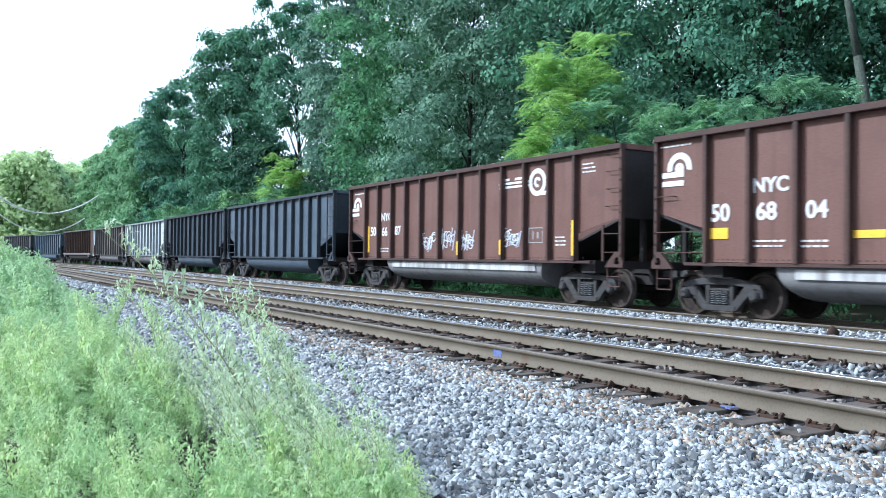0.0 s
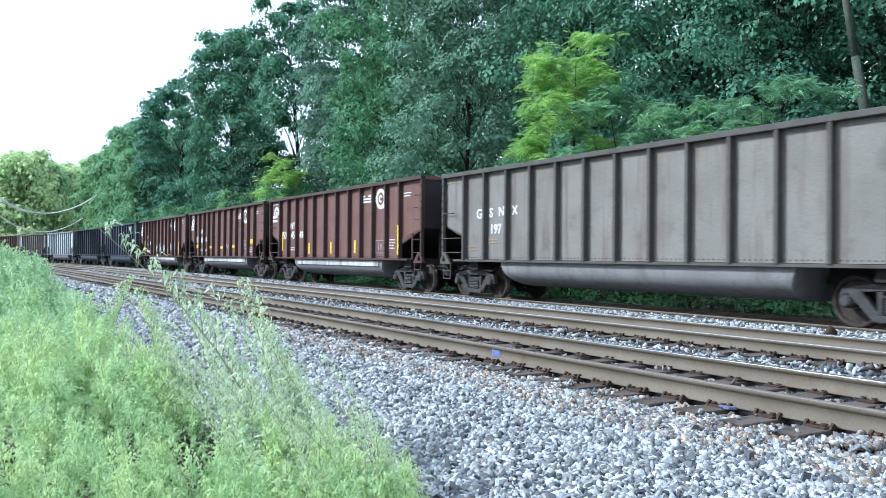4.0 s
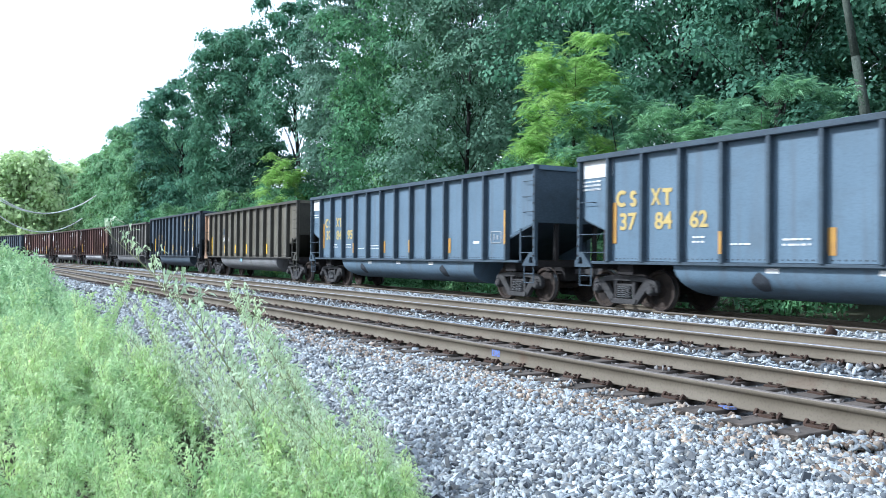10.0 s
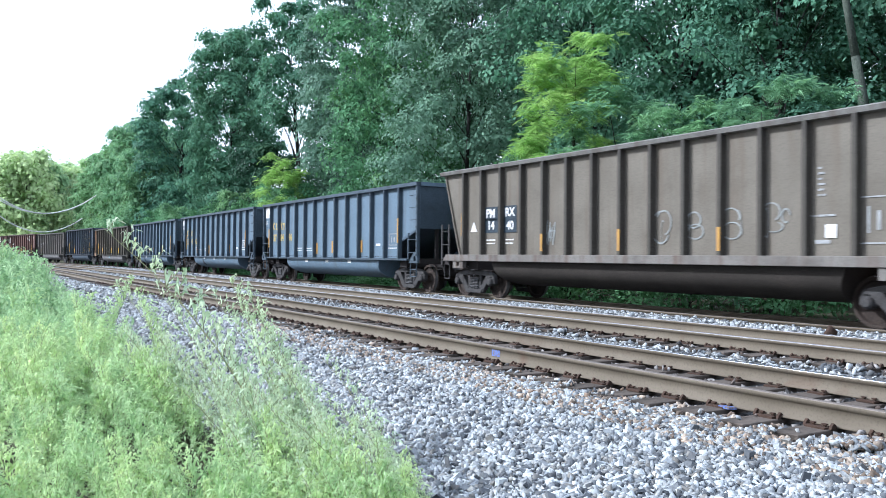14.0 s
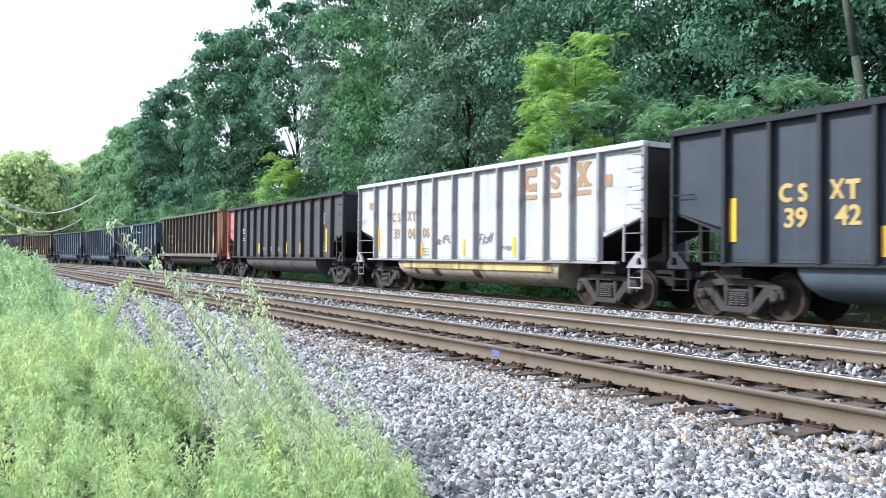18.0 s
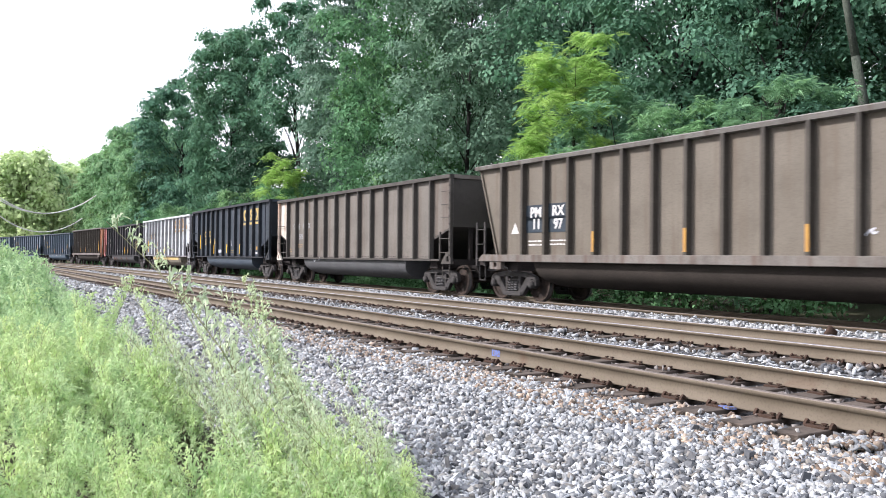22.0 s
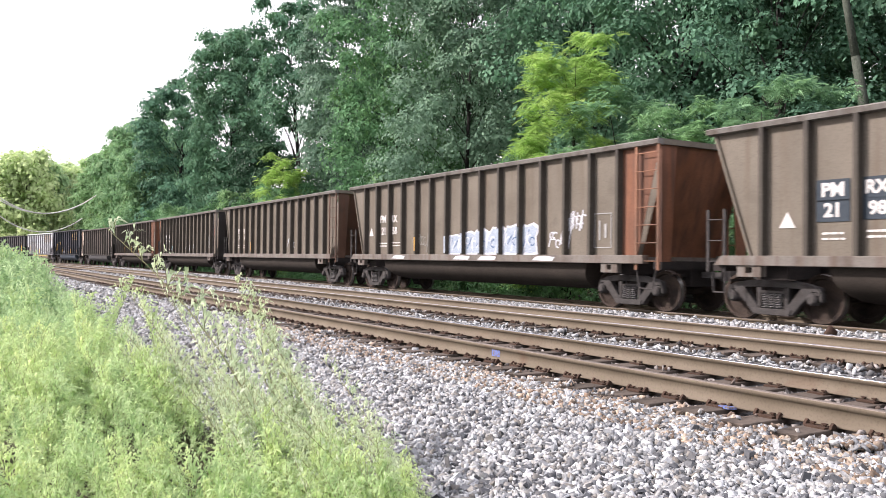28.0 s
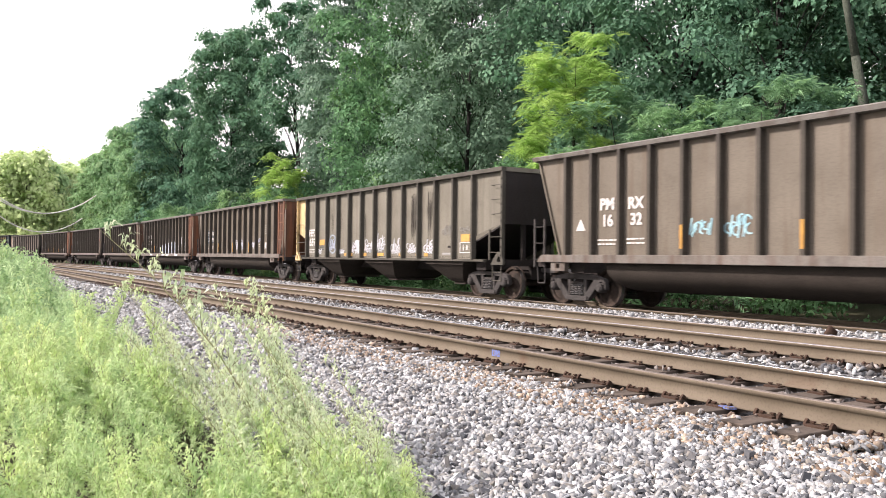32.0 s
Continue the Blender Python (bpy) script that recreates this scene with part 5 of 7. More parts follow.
# ---- the train: front's place along the line, build, colours ----
CARS = [
    dict(s=-314.52, kind="tub", L=15.3, top=3.9, ribs=12, paint=CHARCOAL, tub=TUB_GREY, label="dark coal gondola far along the line"),
    dict(s=-297.32, kind="tub", L=15.8, top=3.78, ribs=13, first=1.10, step=1.11, paint=BLUE, tub=BLUE, label="slate blue coal gondola far along the line"),
    dict(s=-279.62, kind="slant", L=16.3, top=3.95, ribs=15, paint=RUST_DARK, label="dark brown coal gondola with sloping ends"),
    dict(s=-262.52, kind="tub", L=15.3, top=3.9, ribs=12, paint=GREY, tub=TUB_GREY, front=WHITE, label="pale grey coal gondola with a white end panel"),
    dict(s=-246.22, kind="tub", L=15.3, top=3.9, ribs=12, paint=WHITE, tub=TUB_GREY, label="dirty white coal gondola"),
    dict(s=-230.02, kind="tub", L=15.3, top=3.95, ribs=12, first=1.55, step=1.1, paint=BLACK, tub=NAVY, tall=True, label="black coal gondola with worn yellow marks"),
    dict(s=-214.02, kind="tub", L=15.4, top=3.98, ribs=12, first=1.55, step=1.1, paint=NAVY, tub=NAVY, tall=True, label="dark navy coal gondola with faded yellow marks"),
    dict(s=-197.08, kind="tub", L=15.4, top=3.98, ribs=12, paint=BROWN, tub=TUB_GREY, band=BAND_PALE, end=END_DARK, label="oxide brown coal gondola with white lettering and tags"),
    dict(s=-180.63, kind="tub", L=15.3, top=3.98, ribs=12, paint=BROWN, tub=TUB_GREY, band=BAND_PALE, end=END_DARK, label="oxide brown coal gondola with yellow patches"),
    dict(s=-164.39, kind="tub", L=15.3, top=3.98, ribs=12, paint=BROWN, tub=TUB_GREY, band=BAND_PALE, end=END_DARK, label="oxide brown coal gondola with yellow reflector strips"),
    dict(s=-147.81, kind="tub", L=15.9, top=3.87, ribs=13, first=1.27, step=1.112, paint=GREY, tub=TUB_GREY, label="weathered grey coal gondola with pale lettering"),
    dict(s=-130.42, kind="tub", L=15.3, top=4.04, ribs=12, first=1.55, step=1.1, paint=NAVY, tub=NAVY, tall=True, label="dark navy coal gondola with yellow emblem"),
    dict(s=-113.84, kind="tub", L=16.0, top=3.78, ribs=13, first=1.10, step=1.128, paint=OLIVE, tub=TUB_GREY, front=TAN, front_label="tan rusted end panel", label="olive grey coal gondola with a tan end"),
    dict(s=-96.18, kind="tub", L=16.0, top=3.78, ribs=13, first=1.10, step=1.128, paint=BLUE, tub=BLUE, label="slate blue coal gondola with yellow lettering"),
    dict(s=-78.46, kind="tub", L=16.0, top=3.78, ribs=13, first=1.10, step=1.128, paint=BLUE, tub=BLUE, label="slate blue coal gondola with a white corner patch"),
    dict(s=-60.9, kind="tub", L=16.0, top=3.78, ribs=13, first=1.10, step=1.128, paint=BLUE, tub=BLUE, label="slate blue coal gondola with orange strips"),
    dict(s=-43.33, kind="slant", L=16.3, top=3.95, ribs=15, paint=DRAB, rear=RUST_VIVID, rear_label="rust orange end with a ladder", label="drab brown coal gondola with a rusty sloping end"),
    dict(s=-25.54, kind="tub", L=16.2, top=3.85, ribs=13, first=1.35, step=1.132, paint=CHARCOAL, tub=TUB_SLATE, front=PINK, front_label="faded red end panel", label="charcoal coal gondola with a faded red end panel"),
    dict(s=-7.96, kind="tub", L=15.2, top=3.95, ribs=12, first=1.45, step=1.1, paint=WHITE, rib=RIB_MAUVE, chord=WHITE, tub=TUB_OLIVE, band=BAND_OCHRE, end=END_DARK, label="worn white coal gondola with a yellow band"),
    dict(s=8.03, kind="tub", L=15.3, top=4.04, ribs=12, first=1.55, step=1.1, paint=BLACK, tub=NAVY, tall=True, label="black coal gondola with yellow emblem and strips"),
    dict(s=24.62, kind="tub", L=15.9, top=3.87, ribs=13, first=1.27, step=1.112, paint=TAUPE, tub=TUB_SLATE, front=PATCH_WHITE, front_label="white panel streaked with rust", label="taupe coal gondola with a rust-streaked white panel"),
    dict(s=41.99, kind="slant", L=16.3, top=3.95, ribs=15, paint=DRAB, rear=RUST, rear_label="rust orange end with a ladder", label="drab brown coal gondola with a rust orange end"),
    dict(s=59.85, kind="slant", L=16.3, top=3.95, ribs=15, paint=DRAB, rear=END_DARK, panel=DRAB, fore=RUST_LIGHT, fore_label="rust-streaked tapering front panel", label="drab brown coal gondola with blue tags and a black end"),
    dict(s=77.72, kind="slant", L=16.3, top=3.95, ribs=15, paint=DRAB, rear=RUST_DARK, panel=DRAB, label="drab brown coal gondola with small white marks"),
    dict(s=95.47, kind="slant", L=16.3, top=3.95, ribs=15, paint=DRAB, rear=RUST, rear_label="rust orange end with a ladder", label="drab brown coal gondola with a big blue tag"),
    dict(s=113.17, kind="slant", L=16.3, top=3.95, ribs=15, paint=DRAB, rear=RUST, rear_label="rust brown end with a ladder", label="drab brown coal gondola with pale tags"),
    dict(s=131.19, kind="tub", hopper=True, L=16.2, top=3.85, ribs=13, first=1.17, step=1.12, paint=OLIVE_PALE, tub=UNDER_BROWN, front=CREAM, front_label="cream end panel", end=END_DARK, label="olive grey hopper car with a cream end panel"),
    dict(s=148.89, kind="slant", L=16.3, top=3.95, ribs=15, paint=DRAB, rear=RUST, label="drab brown coal gondola with pale blue tags"),
    dict(s=166.7, kind="slant", L=16.3, top=3.95, ribs=15, paint=DRAB, rear=RUST, label="drab brown coal gondola with a rusty end"),
]
TRAIN = []
for k_ in CARS:
    car_ = (tub_car if k_["kind"] == "tub" else slant_car)(k_)
    TRAIN.append((car_, k_))

# ---- lettering, emblems, strips and tags, car by car ----
GRAFFITI_CHALK = surface("graffiti_chalk", (0.30, 0.32, 0.31), (0.22, 0.23, 0.22), 0.7, 0, 3, 30, 0)
GRAFFITI_LILAC = surface("graffiti_lilac", (0.36, 0.42, 0.56), (0.48, 0.52, 0.60), 0.6, 0, 3, 30, 0)
SOOT = surface("soot_streaks", (0.050, 0.047, 0.040), (0.078, 0.073, 0.062), 0.75, 0, 4, 30, 0)
TAG_STEEL = surface("tag_steel_blue", (0.27, 0.34, 0.42), (0.38, 0.44, 0.52), 0.6, 0, 3, 30, 0)
TAG_NAVY = surface("tag_navy", (0.05, 0.10, 0.20), (0.09, 0.16, 0.28), 0.6, 0, 3, 30, 0)
GRAFFITI_FAINT = surface("graffiti_faint", (0.20, 0.20, 0.18), (0.26, 0.26, 0.24), 0.7, 0, 3, 30, 0)


def block_tag(car, k, u0, u1, z, h):
    # spray-painted letter shapes with pale edges and steel-blue fills, rising from one end and running on over the ribs
    n = 6
    for j in range(n):
        r = random.Random(j + 5)
        a = (u1 - u0) / n * 0.60
        u, b = u0 + (u1 - u0) * (j + 0.5) / n, h * (0.18 + 0.36 * min(j + 1, 4) / 4) * r.uniform(0.92, 1.06)
        lean = r.uniform(0.05, 0.16)
        out = [(-a, -h * 0.46), (-a * 0.2, -h * 0.44), (a * 0.3, -h * 0.47), (a, -h * 0.43), (a * 0.86, b * 0.2), (a * 1.05 + lean, b * 0.7), (a * 0.4 + lean, b), (0, b * 0.86), (-a * 0.5 + lean, b * 0.92), (-a * 0.8, b * 0.3)]
        part("graffiti", Shape().prism(out, 0, 0.004 + 0.0004 * j, "z").mesh("graffiti", GRAFFITI), car, "pale edge of a spray-painted letter", on_side(k, u, z))
        mid = (b - h * 0.46) / 2
        fill = [(x * 0.84 + r.uniform(-0.02, 0.02), mid + (y - mid) * 0.86) for x, y in out]
        part("graffiti", Shape().prism(fill, 0, 0.0085, "z").mesh("graffiti", TAG_STEEL), car, "steel-blue fill of a spray-painted letter", on_side(k, u, z))
        scrawl(car, k, u - a * 0.15, z - h * 0.04 + mid * 0.4, a * 1.3, (b + h * 0.4) * 0.8, GRAFFITI, 77 + j, 3, 0.010)
        scrawl(car, k, u + a * 0.2, z + mid * 0.4, a * 1.2, (b + h * 0.4) * 0.7, TAG_NAVY, 177 + j, 2, 0.010)
        part("graffiti", once(("rib_paint", round(b, 3)), lambda: Shape().box(-0.045, 0.045, -h * 0.4, b * 0.75, 0, 0.004).mesh("graffiti", TAG_STEEL)), car, "spray paint carried on over a rib", pose(-k["L"] / 2 + 1.28 + 0.977 * (6 + min(j, 4)), -1.601, z, rx=90))
    for u in (u0 - 2.9, u0 + 1.2, u0 + 2.6, u1 + 0.5):
        part("graffiti", once(("sill_paint", u), lambda: Shape().prism([(-0.45, -0.05), (0.4, -0.06), (0.5, 0.04), (0.1, 0.07), (-0.3, 0.05)], 0, 0.004, "z").mesh("graffiti", GRAFFITI)), car, "paint that ran over the side sill", pose(-k["L"] / 2 + u, -1.622, 1.22, rx=90))


def loop_tag(car, k, u, z, loops, material):
    """A spray-painted sign of rounded loops, each: centre, half width, half height, from and to angle."""
    s = Shape()
    for i, (x, y, rx, ry, a0, a1) in enumerate(loops):
        t = 0.018 / max(rx, ry)
        s.add(*vf(arc_shape(1 - t, 1 + t, a0, a1, 22).moved(pose(x, y, 0.0003 * i) @ Matrix.Diagonal((rx, ry, 1, 1)))))
    part("graffiti", s.mesh("graffiti", material), car, "rounded pale spray-painted sign", on_side(k, u, z))


def soot_streaks(car, k, u, top, w, seed, n):
    """Dark runs of wet coal dust down one bay, wide above and tapering below."""
    def make():
        r, s = random.Random(seed), Shape()
        for i in range(n):
            x, b = r.uniform(-w / 2, w / 2), r.uniform(0.003, 0.013)
            a, e = -r.uniform(0, 0.6), -r.uniform(0.8, 1.75)
            m = a + (e - a) * r.uniform(0.25, 0.6)
            s.prism([(x - b * 0.5, a), (x - b, m), (x + r.uniform(-0.01, 0.01), e), (x + b * 1.1, m + 0.1), (x + b * 0.3, a)], 0, 0.0022 + 0.0002 * i, "z")
        return s.mesh("soot_streak", SOOT)
    tagged(part("soot_streak", once(("soot", w, seed, n), make), car, "dark streaks of coal dust down the side sheet", on_side(k, u, top)), kind="stuff")


def triangle(car, k, u, z):
    part("stencil_mark", once("triangle", lambda: Shape().prism([(-0.17, -0.13), (0.17, -0.13), (0.0, 0.17)], 0, 0.005, "z").mesh("stencil_mark", LETTER_WHITE)), car, m=on_side(k, u, z))


def round_tag(car, k, u, z):
    part("graffiti", once("round_tag", lambda: arc_shape(0.34, 0.40, 0, 360, 26).mesh("graffiti", TAG_STEEL)), car, "ring of a round spray-painted tag", on_side(k, u, z))
    scrawl(car, k, u, z, 0.56, 0.5, TAG_STEEL, 105, 7)
    scrawl(car, k, u, z - 0.04, 0.5, 0.44, GRAFFITI_LILAC, 106, 5, 0.006)


car_, k_ = TRAIN[7]
wheel_logo(car_, k_, 0.60, 3.18)
bars(car_, k_, 0.74, 3.66, 0.83, 1, LETTER_WHITE)
letter(car_, k_, 'NYC', 0.29, 3.05, 2.67)
letter(car_, k_, '50', 0.34, 1.98, 2.15)
letter(car_, k_, '66', 0.33, 2.92, 2.13)
letter(car_, k_, '87', 0.32, 3.94, 2.15)
ring_logo(car_, k_, 12.02, 3.30)
frame_mark(car_, k_, 11.96, 1.85, 0.60, 0.40)
scrawl(car_, k_, 6.08, 1.80, 0.98, 0.83, GRAFFITI, 10, 6)
scrawl(car_, k_, 7.35, 1.78, 0.90, 0.80, GRAFFITI, 11, 6)
scrawl(car_, k_, 8.49, 1.77, 0.84, 0.77, GRAFFITI, 12, 6)
scrawl(car_, k_, 10.89, 1.80, 0.82, 0.68, GRAFFITI, 14, 7)
for i_, (u_, z_, w_, h_) in enumerate(((6.10, 1.74, 0.90, 0.60), (7.36, 1.72, 0.84, 0.58), (8.48, 1.72, 0.76, 0.54), (10.90, 1.74, 0.74, 0.50))):
    scrawl(car_, k_, u_, z_, w_, h_, GRAFFITI, 110 + i_, 7, 0.006)
bar(car_, k_, 1.59, 1.88, 0.15, 0.99, STRIPE, 'reflector')
rib_strip(car_, k_, 10.460, 1.53, 0.43, STRIPE)
rib_strip(car_, k_, 13.660, 1.75, 0.90, STRIPE)
rib_strip(car_, k_, 8.150, 1.51, 0.43, STRIPE)
bars(car_, k_, 14.11, 3.61, 0.47, 3, LETTER_WHITE)
bars(car_, k_, 13.02, 1.78, 0.42, 3, LETTER_WHITE)
bars(car_, k_, 2.93, 1.53, 0.73, 2, LETTER_WHITE)
car_, k_ = TRAIN[8]
wheel_logo(car_, k_, 0.65, 3.23)
bars(car_, k_, 0.53, 3.74, 0.88, 1, LETTER_WHITE)
letter(car_, k_, 'NYC', 0.29, 2.97, 2.70)
letter(car_, k_, '50', 0.36, 1.76, 2.19)
letter(car_, k_, '68', 0.35, 2.88, 2.18)
letter(car_, k_, '04', 0.33, 3.97, 2.17)
bar(car_, k_, 1.67, 1.78, 0.58, 0.23, STRIPE, 'yellow_patch')
bar(car_, k_, 4.99, 1.71, 0.60, 0.14, STRIPE, 'yellow_patch')
bar(car_, k_, 7.37, 1.68, 0.57, 0.13, STRIPE, 'yellow_patch')
bar(car_, k_, 9.78, 1.73, 0.55, 0.15, STRIPE, 'yellow_patch')
bar(car_, k_, 13.04, 1.97, 0.54, 0.23, STRIPE, 'yellow_patch')
ring_logo(car_, k_, 11.90, 3.34)
bars(car_, k_, 13.88, 3.51, 0.47, 2, LETTER_WHITE)
frame_mark(car_, k_, 11.91, 1.81, 0.63, 0.45)
bars(car_, k_, 12.90, 1.63, 0.46, 3, LETTER_WHITE)
bars(car_, k_, 2.89, 1.61, 0.82, 2, LETTER_WHITE)
bars(car_, k_, 3.95, 1.60, 0.59, 2, LETTER_WHITE)
scrawl(car_, k_, 8.66, 1.76, 0.81, 0.42, GRAFFITI_BLUE, 3, 3)
car_, k_ = TRAIN[9]
wheel_logo(car_, k_, 0.72, 3.25)
bars(car_, k_, 0.66, 3.72, 0.88, 1, LETTER_WHITE)
letter(car_, k_, 'NYC', 0.30, 3.08, 2.61)
letter(car_, k_, '50', 0.35, 1.87, 2.17)
letter(car_, k_, '45', 0.34, 2.97, 2.17)
letter(car_, k_, '49', 0.33, 4.04, 2.16)
ring_logo(car_, k_, 12.02, 3.37)
frame_mark(car_, k_, 11.98, 1.60, 0.64, 0.47)
bar(car_, k_, 1.60, 1.91, 0.16, 0.92, STRIPE, 'reflector')
bar(car_, k_, 5.01, 1.57, 0.16, 0.49, STRIPE, 'reflector')
bar(car_, k_, 7.43, 1.58, 0.16, 0.49, STRIPE, 'reflector')
bar(car_, k_, 9.81, 1.61, 0.16, 0.51, STRIPE, 'reflector')
rib_strip(car_, k_, 13.660, 1.83, 1.05, STRIPE)
bars(car_, k_, 14.11, 3.46, 0.50, 2, LETTER_WHITE)
bars(car_, k_, 12.96, 1.84, 0.42, 4, LETTER_WHITE)
bars(car_, k_, 2.98, 1.61, 0.77, 2, LETTER_WHITE)
car_, k_ = TRAIN[10]
letter(car_, k_, 'G', 0.29, 2.00, 2.53)
letter(car_, k_, 'S', 0.28, 2.63, 2.54)
letter(car_, k_, 'N', 0.27, 3.15, 2.56)
letter(car_, k_, 'X', 0.26, 3.80, 2.57)
letter(car_, k_, '197', 0.28, 2.86, 2.06)
bars(car_, k_, 1.59, 1.57, 0.44, 2, LETTER_BROWN)
bars(car_, k_, 2.72, 1.77, 0.46, 2, LETTER_BROWN)
bars(car_, k_, 0.55, 3.59, 0.87, 1, LETTER_BROWN)
car_, k_ = TRAIN[11]
glyph(car_, k_, 'round', 2.83, 2.51, 0.37, LETTER_FAINT)
glyph(car_, k_, 'double', 3.18, 2.49, 0.37, LETTER_FAINT)
glyph(car_, k_, 'crossed', 3.86, 2.52, 0.36, LETTER_FAINT)
glyph(car_, k_, 'post', 4.18, 2.51, 0.36, LETTER_FAINT)
letter(car_, k_, '39', 0.37, 2.94, 2.00, LETTER_FAINT)
letter(car_, k_, '41', 0.36, 4.00, 2.03, LETTER_FAINT)
letter(car_, k_, '97', 0.35, 5.07, 2.04, LETTER_FAINT)
block_logo(car_, k_, (11.02, 12.07, 13.15), 3.41, LETTER_YELLOW)
bar(car_, k_, 1.60, 1.97, 0.16, 0.97, STRIPE, 'reflector')
bar(car_, k_, 4.79, 1.58, 0.16, 0.56, STRIPE, 'reflector')
bar(car_, k_, 7.51, 1.62, 0.16, 0.54, STRIPE, 'reflector')
rib_strip(car_, k_, 10.460, 1.58, 0.49, STRIPE)
rib_strip(car_, k_, 13.660, 2.00, 0.94, STRIPE)
bar(car_, k_, 13.05, 1.62, 0.27, 0.23, LETTER_WHITE, 'marking')
frame_mark(car_, k_, 12.22, 1.67, 0.54, 0.34)
bars(car_, k_, 8.73, 1.54, 0.82, 2, LETTER_FAINT)
bars(car_, k_, 10.94, 1.69, 0.69, 3, LETTER_FAINT)
bar(car_, k_, 11.72, 1.44, 0.23, 0.07, LETTER_WHITE, 'marking')
car_, k_ = TRAIN[12]
bar(car_, k_, 1.26, 1.80, 0.16, 1.05, STRIPE, 'reflector')
rib_strip(car_, k_, 4.484, 1.60, 0.48, STRIPE)
bar(car_, k_, 6.08, 1.59, 0.16, 0.47, STRIPE, 'reflector')
bar(car_, k_, 8.13, 1.58, 0.16, 0.50, STRIPE, 'reflector')
bar(car_, k_, 11.47, 1.57, 0.16, 0.50, STRIPE, 'reflector')
bar(car_, k_, 3.97, 2.59, 0.56, 0.34, PANEL_DARK, 'stencil_panel')
bars(car_, k_, 3.93, 2.55, 0.44, 2, LETTER_WHITE)
letter(car_, k_, '9', 0.24, 3.03, 2.13)
letter(car_, k_, '187', 0.23, 3.91, 2.13)
letter(car_, k_, '6', 0.22, 4.82, 2.12)
scrawl(car_, k_, 7.19, 1.00, 0.49, 0.27, GRAFFITI_BLUE, 20, 5)
bar(car_, k_, 3.09, 1.47, 0.33, 0.15, PANEL_DARK, 'marking')
car_, k_ = TRAIN[13]
bar(car_, k_, 0.62, 3.47, 1.00, 0.55, LETTER_WHITE, 'white_panel')
bars(car_, k_, 0.30, 3.00, 0.70, 2, LETTER_WHITE)
glyph(car_, k_, 'round', 1.60, 2.61, 0.39, LETTER_YELLOW)
glyph(car_, k_, 'double', 1.94, 2.59, 0.39, LETTER_YELLOW)
glyph(car_, k_, 'crossed', 2.68, 2.62, 0.38, LETTER_YELLOW)
glyph(car_, k_, 'post', 3.00, 2.60, 0.38, LETTER_YELLOW)
letter(car_, k_, '37', 0.37, 1.76, 2.09, LETTER_YELLOW)
letter(car_, k_, '84', 0.37, 2.82, 2.08, LETTER_YELLOW)
letter(car_, k_, '95', 0.36, 3.89, 2.08, LETTER_YELLOW)
bar(car_, k_, 1.25, 2.08, 0.16, 1.00, STRIPE_DULL, 'reflector')
rib_strip(car_, k_, 4.484, 1.56, 0.39, STRIPE_DULL)
bar(car_, k_, 6.90, 1.59, 0.13, 0.44, STRIPE_DULL, 'reflector')
rib_strip(car_, k_, 8.996, 1.60, 0.43, STRIPE_DULL)
bar(car_, k_, 11.44, 1.60, 0.15, 0.47, STRIPE_DULL, 'reflector')
rib_strip(car_, k_, 14.636, 2.10, 0.97, STRIPE_DULL)
frame_mark(car_, k_, 14.02, 1.83, 0.50, 0.33)
bar(car_, k_, 12.98, 1.69, 0.30, 0.08, LETTER_WHITE, 'marking')
bars(car_, k_, 2.46, 1.71, 0.43, 2, LETTER_WHITE)
bars(car_, k_, 3.73, 1.70, 0.45, 2, LETTER_WHITE)
bars(car_, k_, 6.09, 1.64, 0.71, 2, LETTER_WHITE)
bars(car_, k_, 4.93, 1.54, 0.62, 1, LETTER_WHITE)
car_, k_ = TRAIN[14]
bar(car_, k_, 0.64, 3.48, 1.04, 0.51, LETTER_WHITE, 'white_panel')
bars(car_, k_, 0.42, 3.05, 0.73, 2, LETTER_WHITE)
glyph(car_, k_, 'round', 1.49, 2.66, 0.40, LETTER_YELLOW)
glyph(car_, k_, 'double', 1.86, 2.64, 0.40, LETTER_YELLOW)
glyph(car_, k_, 'crossed', 2.57, 2.65, 0.38, LETTER_YELLOW)
glyph(car_, k_, 'post', 2.91, 2.63, 0.38, LETTER_YELLOW)
letter(car_, k_, '37', 0.40, 1.68, 2.09, LETTER_YELLOW)
letter(car_, k_, '84', 0.38, 2.80, 2.08, LETTER_YELLOW)
letter(car_, k_, '62', 0.36, 3.81, 2.08, LETTER_YELLOW)
bar(car_, k_, 1.24, 2.09, 0.14, 0.98, STRIPE_DULL, 'reflector')
rib_strip(car_, k_, 4.484, 1.58, 0.47, STRIPE_DULL)
bar(car_, k_, 6.89, 1.58, 0.16, 0.51, STRIPE_DULL, 'reflector')
bars(car_, k_, 0.42, 3.14, 0.63, 3, LETTER_WHITE)
bars(car_, k_, 3.83, 1.71, 0.37, 2, LETTER_WHITE)
bars(car_, k_, 4.88, 1.55, 0.50, 1, LETTER_WHITE)
bars(car_, k_, 6.16, 1.63, 0.60, 2, LETTER_WHITE)
bar(car_, k_, 8.59, 1.62, 0.16, 0.48, STRIPE_DULL, 'reflector')
bar(car_, k_, 11.28, 1.62, 0.16, 0.48, STRIPE_DULL, 'reflector')
rib_strip(car_, k_, 14.636, 2.10, 0.95, STRIPE_DULL)
frame_mark(car_, k_, 13.96, 1.85, 0.54, 0.38, LETTER_WHITE)
bar(car_, k_, 12.74, 1.63, 0.32, 0.09, LETTER_WHITE, 'marking')
bars(car_, k_, 13.96, 1.54, 0.66, 1, LETTER_WHITE)
